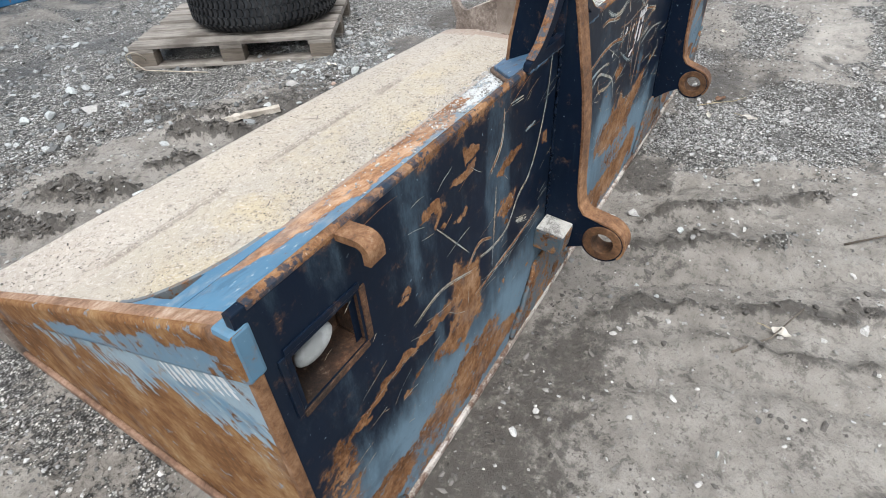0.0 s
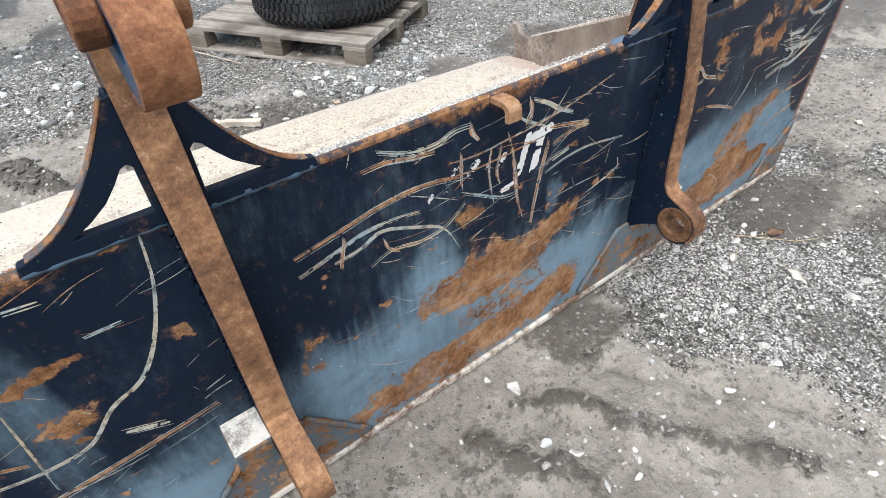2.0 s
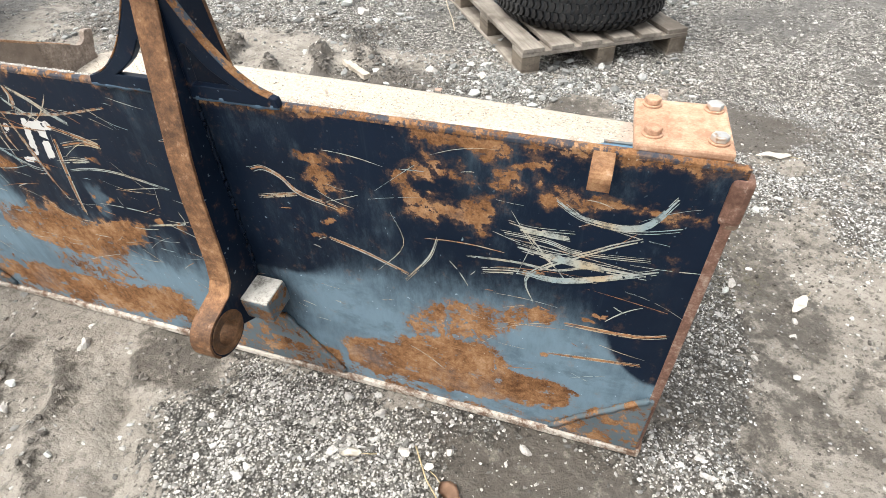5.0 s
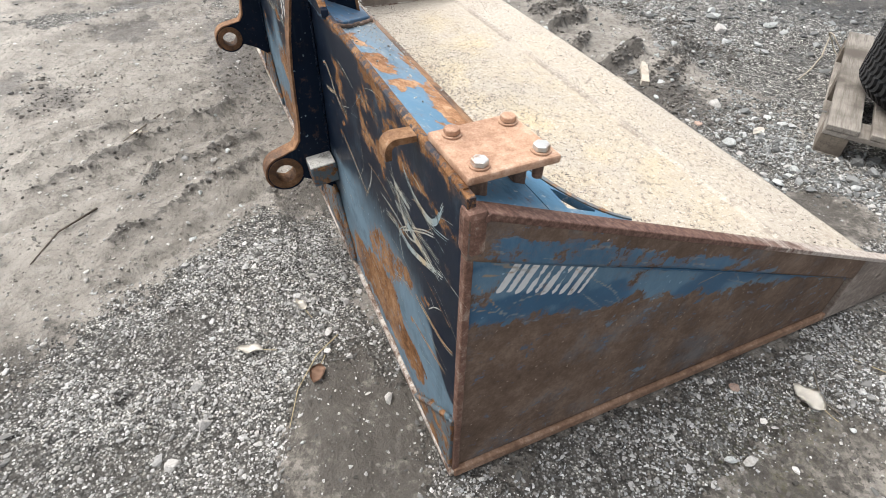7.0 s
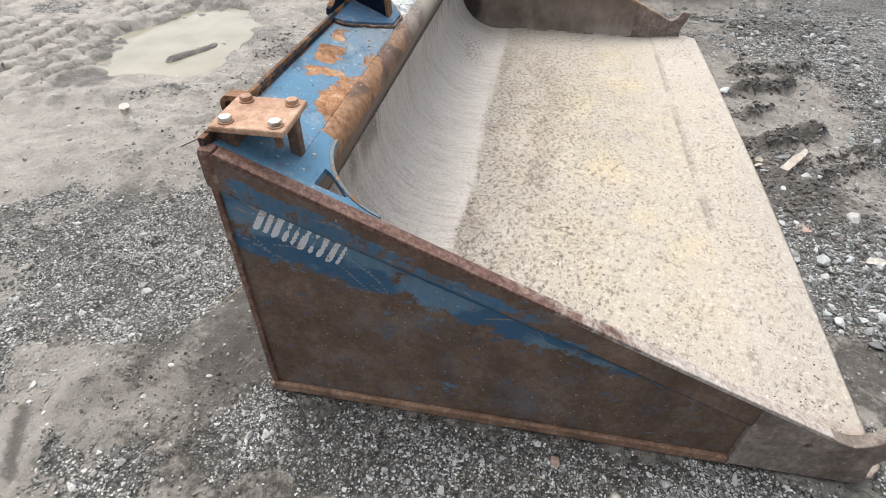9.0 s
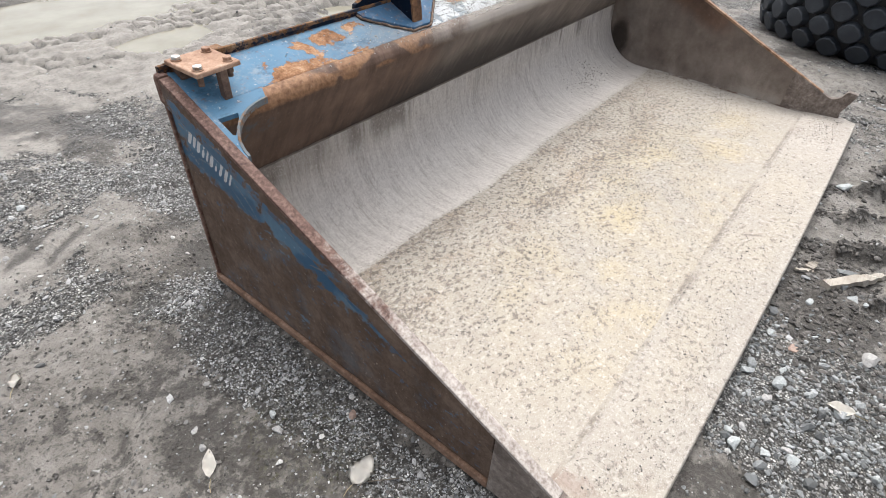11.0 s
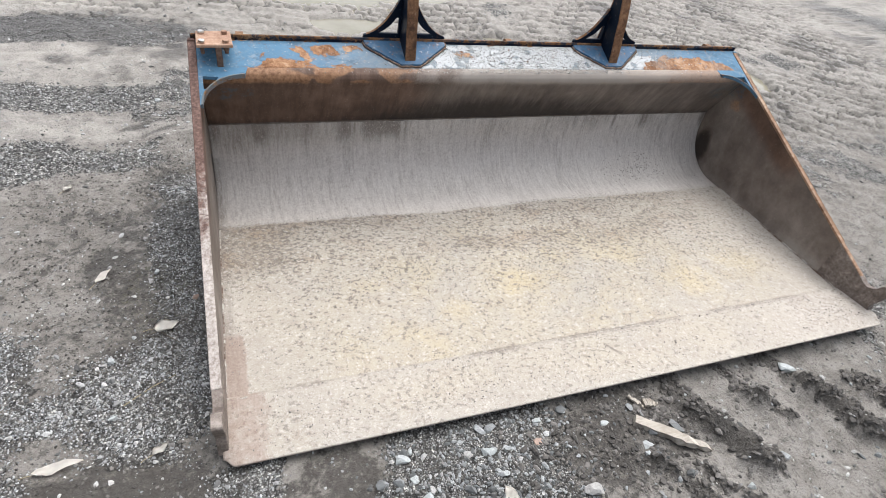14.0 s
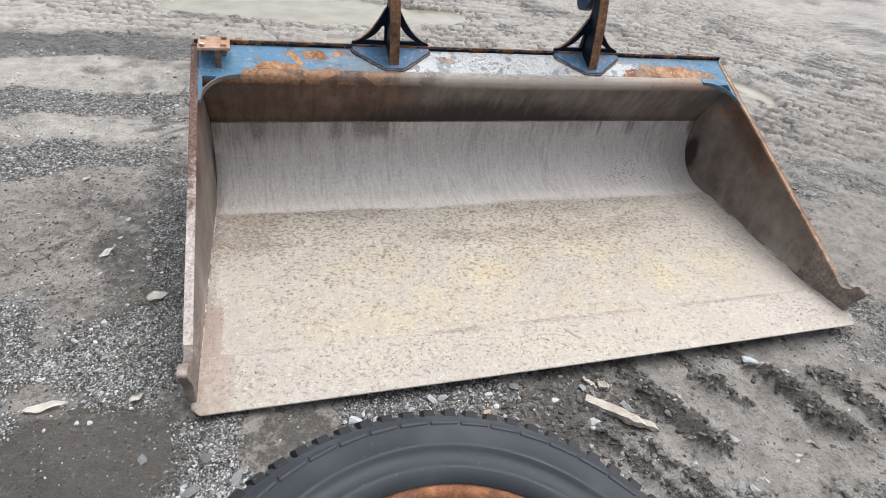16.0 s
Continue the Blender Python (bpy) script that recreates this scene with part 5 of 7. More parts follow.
sheet("top_shelf", 480, 34, lambda u, v: (0.03 + u * (LONG - 0.06), -0.012 - v * 0.138, ridge(-0.012 - v * 0.138) - 0.002), (0, 0, -0.012), blue_paint, bucket, "flaking bright blue top shelf with orange rust", shelf_looks)


def lip_path(v):
    """From the shelf round the lip and down the overhanging plate to the curved back."""
    pts = np.array([(-0.150, ridge(-0.150) - 0.002), (-0.166, 0.672), (-0.178, 0.662), (-0.186, 0.646), (-0.187, 0.630), (-0.180, 0.612), (-0.115, 0.495), (-0.047, 0.372)])
    d = np.concatenate([[0], np.cumsum(np.hypot(*np.diff(pts, axis=0).T))])
    return np.interp(v * d[-1], d, pts[:, 0]), np.interp(v * d[-1], d, pts[:, 1])


def lip_looks(x, y, z):
    lip = near(z, 0.60, 0.645)
    right = near(x, 2.15, 2.45)
    wear = 0.62 * (1 - near(x, 0.8, 1.25)) + lip * (0.5 * (1 - near(x, 0.95, 1.3)) + 0.4 * right) + 0.12
    grey = blob(x, z, 1.6, 0.66, 0.75, 0.3, 0.5)
    # pale lip: real dust and grit, plus the bare steel's sheen painted as colour
    dust = -0.05 + 0.18 * near(x, 0.9, 1.3) + 0.04 * right + 0.3 * lip * near(x, 1.1, 1.6) + lip * grey * (0.4 + 0.4 * near(field(x * 9, z * 14, 68, 4), 0.3, 0.6)) - 0.1 * (1 - near(z, 0.38, 0.42))
    # black smears on the plate, plus the overhang's shade painted into its colour
    shade_smear = 0.95 * blob(x, z, 1.45, 0.42, 0.72, 0.1, 0.9) + 0.32 * (1 - near(z, 0.375, 0.43)) + 0.12 * (1 - near(x, 0.1, 0.5)) * (1 - lip)
    return {"wear": wear, "dust": dust, "shade_smear": shade_smear, "orange": lip * (0.95 * blob(x, z, 2.5, 0.66, 0.42, 0.2, 0.6) + 0.75 * (1 - near(x, 0.85, 1.2)) * near(field(x * 7, z * 16, 65, 4), 0.36, 0.6)),
            "paint": 0.62 * np.maximum(blob(x, z, 0.14, 0.57, 0.12, 0.06, 0.6), blob(x, z, LONG - 0.1, 0.56, 0.13, 0.1, 0.6))}


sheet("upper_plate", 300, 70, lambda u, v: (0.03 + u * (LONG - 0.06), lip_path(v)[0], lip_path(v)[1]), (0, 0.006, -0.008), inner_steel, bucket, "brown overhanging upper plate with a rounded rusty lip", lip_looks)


def floor_path(v):
    """Down the curved back, along the floor to the cutting edge's weld."""
    a = np.radians(np.linspace(0, 90, 24))
    pts = np.concatenate([[(-0.047, 0.366)], np.stack([-0.302 + 0.252 * np.cos(a), 0.287 - 0.252 * np.sin(a)], -1), [(-0.6, 0.036), (-1.0, 0.037), (-1.295, 0.039)]])
    d = np.concatenate([[0], np.cumsum(np.hypot(*np.diff(pts, axis=0).T))])
    return np.interp(v * d[-1], d, pts[:, 0]), np.interp(v * d[-1], d, pts[:, 1])


def floor_looks(x, y, z):
    wob = (field(x * 3, y * 3, 71, 4) - 0.5)
    steel = near(y + wob * 0.06, -0.40, -0.365)
    ochre = np.maximum(blob(x, y, 1.35, -1.02, 0.8, 0.36, 0.9), 0.8 * blob(x, y, 2.1, -1.08, 0.75, 0.2, 0.7)) * (0.4 + 0.6 * near(field(x * 3, y * 4, 73, 4), 0.42, 0.62))
    # darker brown band along the curve's foot, in the left corner and higher up
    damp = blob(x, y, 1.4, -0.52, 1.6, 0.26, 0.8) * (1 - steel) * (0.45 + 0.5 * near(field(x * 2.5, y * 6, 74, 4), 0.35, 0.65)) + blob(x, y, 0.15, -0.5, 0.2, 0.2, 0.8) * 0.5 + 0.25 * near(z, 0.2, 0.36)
    side = np.maximum(1 - near(x, 0.06, 0.16), near(x, LONG - 0.45, LONG - 0.1) * 0.7)
    hang = near(field(x * 9, z * 0.8, 75, 5, 0.6), 0.42, 0.62) * (0.5 + 0.5 * near(field(x * 2, 0 * x, 72, 2), 0.35, 0.6))
    # curved back: darker towards the top and left end, with stains hanging down
    darken = near(z, 0.1, 0.34) * (0.42 * (1 - near(x, 0.3, 1.2)) + 0.18) + 0.75 * hang * near(z, 0.22, 0.34)
    darken = np.maximum(darken, 0.55 * (1 - near(x + 0.05 * (field(x * 9, y * 4, 78, 4) - 0.5), 0.05, 0.12)) * (z < 0.2))
    darken = np.maximum(darken, (0.25 + 0.45 * near(field(x * 6, y * 3, 76, 4), 0.25, 0.6)) * near(-y + 0.02 * (field(x * 14, y * 9, 80, 3) - 0.5), 1.262, 1.29) * (z < 0.1))
    return {"steel": steel, "ochre": ochre, "damp": damp, "edge": side * (1 - steel), "darken": darken, "rubbed": np.maximum(1.15 * (1 - near(x, 0.08, 0.12)) * near(-y, 0.95, 1.1), 0.4 * (1 - near(x, 0.06, 0.12)) * near(z, 0.12, 0.3)),
            "chalk": 0.62 * np.exp(-((y + wob * 0.03 + 0.383) / 0.006) ** 2) + 0.45 * np.exp(-((z - 0.362) / 0.005) ** 2), "clean": np.clip(0.25 * near(-y, 0.95, 1.25) + 0.35 * near(x, 2.2, 2.7) + 0.3 * (1 - near(x, 0.15, 0.4)), 0, 0.6)}


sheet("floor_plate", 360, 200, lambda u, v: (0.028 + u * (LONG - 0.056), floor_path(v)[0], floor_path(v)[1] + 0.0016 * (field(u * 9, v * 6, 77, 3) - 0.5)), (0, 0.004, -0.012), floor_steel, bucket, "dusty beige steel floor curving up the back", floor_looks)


def edge_looks(x, y, z):
    return {"clean": 0.35 + 0 * x, "steel": 0 * x, "rubbed": 0.62 * (1 - near(x + 0.05 * (field(x * 8, y * 8, 70, 3) - 0.5), 0.12, 0.24)), "ochre": 0.35 * blob(x, y, 1.5, -1.4, 0.9, 0.1, 0.7), "damp": 0.25 * near(field(x * 5, y * 9, 79, 3), 0.55, 0.7), "edge": np.clip(0.35 + 0.6 * (1 - near(x, 0.06, 0.17)) + 0.7 * near(x, 2.1, 2.6), 0, 1), "darken": np.maximum(0.8 * stroke(x, y, 1.47, -1.36, 1.51, -1.42, 0.008), (0.2 + 0.45 * near(field(x * 6, y * 3, 76, 4), 0.25, 0.6)) * near(y, -1.315, -1.298))}


def edge_front(u):
    """The cutting edge's front line, worn round at the corners."""
    return -1.522 - 0.028 * u + 0.03 * (1 - near(u, 0, 0.012)) + 0.055 * near(u, 0.985, 1) - 0.012 * np.sin(u * math.pi)


sheet("cutting_edge", 340, 34, lambda u, v: (0.014 + u * (LONG - 0.028), -1.2935 + v * (edge_front(u) + 1.295), 0.047 - 0.018 * v - 0.008 * v ** 3 + (0.042 * u + 0.01 * np.sin(u * math.pi)) * v + 0.0014 * (field(u * 30, v * 4, 81, 3) - 0.5)), (0, 0.022, -0.014), floor_steel, bucket, "pale worn cutting edge", edge_looks)
part("weld_bead", weld((0.03, -1.2955, 0.0425), (LONG - 0.03, -1.2955, 0.0425), 0.0055, 1), floor_steel, bucket, smooth=True)
part("weld_bead", weld((0.03, -0.046, 0.367), (LONG - 0.03, -0.046, 0.367), 0.0045, 2), inner_steel, bucket, smooth=True)
part("base_skid", box(0.02, LONG - 0.02, -1.46, -0.02, 0.0, 0.02, 0.003), brown_rust, bucket)


# end plates
def panel_top(y):
    return np.where(y > -0.03, TOP - 0.006 + SLOPE * -0.03 + 0.0 * y, ridge(y) - 0.006)


LOGO = [(0.050, 0.066), (0.074, 0.086), (0.094, 0.110), (0.120, 0.132), (0.142, 0.150), (0.160, 0.176), (0.186, 0.196), (0.206, 0.220), (0.232, 0.246), (0.256, 0.264)]


def side_looks(flip):
    """Blue paint left under the strip, bare brown steel below; flip 1 is the brighter end with paint scoured in slanting streaks."""
    def looks(x, y, z):
        tongue = field((y * 0.8 + z) * 34, (z - y) * 4, 85 + flip, 4, 0.6) - 0.5
        zz = z + (field(y * 11, z * 5, 83 + flip, 4) - 0.5) * 0.07 + tongue * (0.05 + 0.13 * flip)
        line = (0.50 + 0.265 * y) if flip == 0 else (0.475 + 0.24 * y)
        wear = 0.08 + 0.95 * near(line - zz, -0.03, 0.02) + 0.22 * near(field(y * 8, z * 14, 87 + flip, 4), 0.55, 0.7) + flip * 0.5 * near(tongue, 0.04, 0.14)
        white = np.zeros_like(y)
        for a, b in LOGO:
            lean = (z - 0.56) * 0.55
            c = -(a + b) / 2 - 0.01
            base = 0.612 + 0.36 * c + 0.01 * flip
            white = np.maximum(white, stroke(y + lean, z, c, base - 0.026, c, base + 0.026, (b - a) * 0.46))
        white = white * (0.6 + 0.6 * near(field(y * 30, z * 30, 89 + flip, 3), 0.3, 0.5)) * (1 - 0.8 * flip * near(tongue, 0.06, 0.12))
        mark = 0.0
        rng = random.Random(11 + flip)
        for k in range(60):
            a, b = rng.uniform(-0.8, 0.0), rng.uniform(0.3, 0.66)
            mark = np.maximum(mark, 0.62 * stroke(y, z, a, b, a - rng.uniform(0.03, 0.14), b - rng.uniform(-0.02, 0.12), 0.0024))
        dust = 0.6 * near(field(y * 7, z * 16, 91, 5), 0.42, 0.66) + flip * (0.25 + 0.7 * near(tongue, -0.1, 0.02))
        return {"wear": np.where(white > 0.5, 0.1, wear), "dust": np.clip(dust, 0, 1), "white": white, "mark": mark}
    return looks


def inside_looks(x, y, z):
    top = ridge(y) - z
    # the dark oval low at the back is corner shade put into the colour
    return {"wear": 0.85 * (1 - near(top, 0.03, 0.22)) * (1 - near(-y, 0.6, 0.95)), "orange": 0.45 * (1 - near(top, 0.0, 0.03)) + 0.5 * blob(y, z, -0.22, 0.5, 0.06, 0.04, 0.7), "dust": 0.1 + 0.35 * (1 - near(z, 0.04, 0.13)) - 0.25 * (1 - near(top, 0.04, 0.2)) + 0.4 * near(-y, 0.75, 1.3) + 0.3 * (near(field(y * 9, z * 3, 98, 4), 0.4, 0.65) - 0.5),
            "shade_smear": 0.95 * blob(y, z, -0.125, 0.17, 0.06, 0.12, 0.5), "paint": 0.7 * blob(y, z, -0.16, 0.58, 0.12, 0.07, 0.6)}


def strip_looks(x, y, z):
    depth = ridge(y) - z
    return {"wear": 0.1 + 0.6 * near(y, -0.07, -0.02) + 0.75 * (1 - near(depth + (field(y * 9, z * 9, 96, 4) - 0.5) * 0.04, 0.024, 0.046)) + 0.85 * near(-y + (field(y * 5, z * 20, 95, 3) - 0.5) * 0.3, 0.66, 0.82) + 0.25 * near(field(y * 7, z * 22, 93, 4), 0.5, 0.65), "dust": 0.3 + 0 * x, "mark": 0.45 * near(field(y * 22, z * 90 - y * 40, 97, 3), 0.62, 0.72)}


worn_cheek = rusty_steel("worn_cheek", ((0.2, (0.12, 0.094, 0.078)), (0.5, (0.215, 0.178, 0.152)), (0.8, (0.35, 0.302, 0.262))), 0.65, (0.5, 0.44, 0.38), 0.4)
edge_worn = rusty_steel("edge_worn", ((0.2, (0.085, 0.042, 0.03)), (0.5, (0.165, 0.09, 0.066)), (0.75, (0.29, 0.22, 0.18))), 0.7, (0.42, 0.37, 0.32), 0.45)
def edge_grading():
    """The sloping upper edge: rusty at the back, rubbed pale where loads slide over it at the front."""
    k = Mat("edge_mixed")
    split = k.tree.nodes.new("ShaderNodeSeparateXYZ")
    k.put(split.inputs[0], k.pos)
    n, fine = k.noise(14, 8, 0.75), k.noise(90, 6, 0.7)
    brown = k.ramp(fine, (0.35, (0.06, 0.03, 0.023)), (0.5, (0.125, 0.068, 0.052)), (0.68, (0.22, 0.14, 0.108)))
    pale = k.ramp(fine, (0.35, (0.26, 0.215, 0.185)), (0.5, (0.42, 0.37, 0.33)), (0.65, (0.56, 0.51, 0.46)))
    front = k.step(k.m("ADD", k.m("MULTIPLY", split.outputs[1], -1.0), k.m("MULTIPLY", k.m("SUBTRACT", n, 0.5), 1.5)), 0.62, 0.95)
    chips = k.step(k.noise(40, 7, 0.75), 0.63, 0.67, 0, 0.35)
    return k.done(k.mix(k.m("MAXIMUM", front, chips), brown, pale), 0.65, 0.1, k.bump(fine, 0.4, 0.0012), 0.35)


edge_mixed = edge_grading()
tan_edge = rusty_steel("tan_edge", ((0.2, (0.17, 0.09, 0.05)), (0.5, (0.33, 0.2, 0.125)), (0.8, (0.50, 0.37, 0.27))), 0.75, (0.55, 0.48, 0.4), 0.35)
skid_rust = rusty_steel("skid_rust", ((0.15, (0.12, 0.068, 0.044)), (0.5, (0.24, 0.145, 0.095)), (0.85, (0.38, 0.26, 0.19))), 0.8, (0.4, 0.33, 0.27), 0.4)


def make_end(outer, sign):
    """One end plate with its top strip, skid strip and front hook; sign points outwards."""
    skin, inner = outer - sign * 0.014, outer - sign * 0.03
    coat = bright_side if sign > 0 else side_paint
    whole = tagged(sheet("end_plate", 250, 120, lambda u, v: (skin + 0 * u, -u * 1.44, 0.004 + v * (panel_top(-u * 1.44) - 0.004)), (-sign * 0.0075, 0, 0), coat, bucket, "blue end plate rubbed down to brown steel", side_looks(int(sign > 0))))
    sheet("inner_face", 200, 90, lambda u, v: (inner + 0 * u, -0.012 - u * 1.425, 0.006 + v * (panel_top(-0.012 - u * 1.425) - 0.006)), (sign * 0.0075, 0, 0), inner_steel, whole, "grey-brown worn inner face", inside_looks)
    lo, hi = (min(outer, inner) - 0.0008, max(outer, inner) + 0.0008) if sign < 0 else (inner - 0.0008, skin + 0.004)
    rim = prism([(0.0, ridge(-0.03) - 0.02), (0.0, ridge(-0.03) - 0.010), (-0.03, ridge(-0.03) + 0.002), (-1.335, ridge(-1.335) + 0.002), (-1.335, ridge(-1.335) - 0.01), (-0.03, ridge(-0.03) - 0.012)], "x", lo, hi, 0.002)
    part("top_edge", rim, edge_mixed if sign < 0 else tan_edge, whole, "brown upper edge, rubbed pale")
    part("back_edge", box(min(outer, inner) + 0.006, max(outer, inner) - 0.006, -0.0125, 0.0015, 0.0, 0.668, 0.003), rust_edge if sign > 0 else edge_worn, whole)
    if sign < 0:
        part("strip_end", box(outer - 0.002, inner + 0.002, -0.03, 0.006, 0.660, 0.7425, 0.011), edge_worn, whole, "thick rounded brown end of the strip")
    else:
        part("strip_end", box(inner, outer - 0.001, -0.03, 0.003, 0.655, 0.738, 0.005), coat, whole, "blunt end of the strip")
    a, b = min(skin, outer), max(skin, outer)
    low = lambda y: ridge(y) - 0.078 - 0.012 * near(y, -0.5, -0.1)
    strip = sheet("reinforcing_strip", 240, 22, lambda u, v: (outer + 0 * u - sign * 0.004 * near(np.abs(v - 0.5), 0.42, 0.5), 0.002 - u * 1.165, np.minimum(ridge(0.002 - u * 1.165), TOP - 0.01 + 0 * u) * v + low(0.002 - u * 1.165) * (1 - v)), (-sign * 0.0145, 0, 0), coat, whole, "proud brown and blue strip along the sloping top", strip_looks)
    foot = [(0.0, 0.0), (-1.163, 0.0), (-1.163, 0.028), (0.0, 0.028)]
    part("skid_strip", prism(foot, "x", a, b, 0.004), skid_rust, whole, "rusty skid strip along the bottom")
    cheek = [(-1.164, 0.004), (-1.468, 0.01), (-1.452, 0.09), (-1.492, 0.196), (-1.487, 0.203), (-1.448, 0.208), (-1.436, 0.200)] + [(-1.424, 0.172), (-1.405, 0.158), (-1.385, 0.152), (-1.366, 0.156), (-1.345, 0.166), (-1.164, ridge(-1.164) - 0.004)]
    tooth = prism(cheek, "x", inner - sign * 0.003, outer, 0.003, [disc(-1.30, 0.128, 0.009, 14)])
    part("cheek_hook", tooth, worn_cheek, whole, "grey-brown front cheek ending in a small upturned hook")
    part("weld_bead", weld((skin + sign * 0.003, -0.02, low(-0.02) - 0.002), (skin + sign * 0.003, -1.17, low(-1.17) - 0.002), 0.003, 5), side_paint, whole, smooth=True)
    part("weld_bead", weld((inner - sign * 0.002, -0.40, 0.038), (inner - sign * 0.002, -1.29, 0.041), 0.004, 6), ledge_mat, whole, smooth=True)
    return whole


make_end(0.0, -1.0)
make_end(LONG, 1.0)


# corner brackets under the shelf's ends
rim_paint = painted_steel("rim_paint", (0.13, 0.15, 0.16), (0.42, 0.40, 0.37), 0.33)


def make_corner(x0, sign):
    at = lambda d: x0 + sign * d
    curve = [(at(0.004 + 0.172 * (1 - math.cos(t))), -0.325 + 0.142 * math.sin(t)) for t in (math.pi / 2 * k / 12 for k in range(13))]
    outline = [(at(0.0), -0.150), (at(0.0), -0.325), *curve, (at(0.19), -0.150)]
    hole = [(at(0.016), -0.194), (at(0.074), -0.197), (at(0.068), -0.210), (at(0.022), -0.256), (at(0.016), -0.25)]
    bm = prism(outline, "z", 0.0, -0.013, 0.0, [hole])
    for v in bm.verts:
        v.co.z += ridge(v.co.y) - 0.001
    bevel(bm, 0.0012, 1)
    ob = part("corner_bracket", bm, blue_paint, bucket, "blue triangular corner bracket with a cut-out")
    rim = bmesh.new()
    for (ax, ay), (bx, by) in zip(curve, curve[1:]):
        vs = [rim.verts.new(p) for p in ((ax, ay, ridge(ay) + 0.002), (bx, by, ridge(by) + 0.002), (bx, by, ridge(by) - 0.016), (ax, ay, ridge(ay) - 0.016))]
        rim.faces.new(vs)
    bmesh.ops.remove_doubles(rim, verts=rim.verts, dist=0.0002)
    bmesh.ops.solidify(rim, geom=rim.faces[:], thickness=0.007)
    part("rim", rim, rim_paint, ob, "pale worn rim")


make_corner(0.031, 1.0)
make_corner(LONG - 0.031, -1.0)


# lower stiffening plates on the back
def stiffener(points, seed):
    ob = part("stiffener", prism(points, "y", 0.0, 0.009, 0.002), navy_low, bucket, "rusty lower stiffening plate")
    for (a, b), (c, d) in zip(points, points[1:]):
        if abs(b - d) > 0.05 and abs(a - c) > 0.03:
            part("weld_bead", weld((a, 0.006, b), (c, 0.006, d), 0.0075, seed), navy_low, ob, smooth=True)


navy_low = painted_steel("lower_paint", (0.07, 0.10, 0.12), FADE, 0.46)
for n, c in enumerate((0.925, 2.035)):
    stiffener([(c - 0.2, 0.026), (c - 0.2, 0.034), (c - 0.065, 0.205), (c + 0.065, 0.205), (c + 0.2, 0.034), (c + 0.2, 0.026)], 21 + n)
stiffener([(0.014, 0.026), (0.21, 0.026), (0.205, 0.036), (0.024, 0.215), (0.014, 0.215)], 25)
stiffener([(LONG - 0.014, 0.026), (LONG - 0.21, 0.026), (LONG - 0.205, 0.036), (LONG - 0.024, 0.215), (LONG - 0.014, 0.215)], 26)


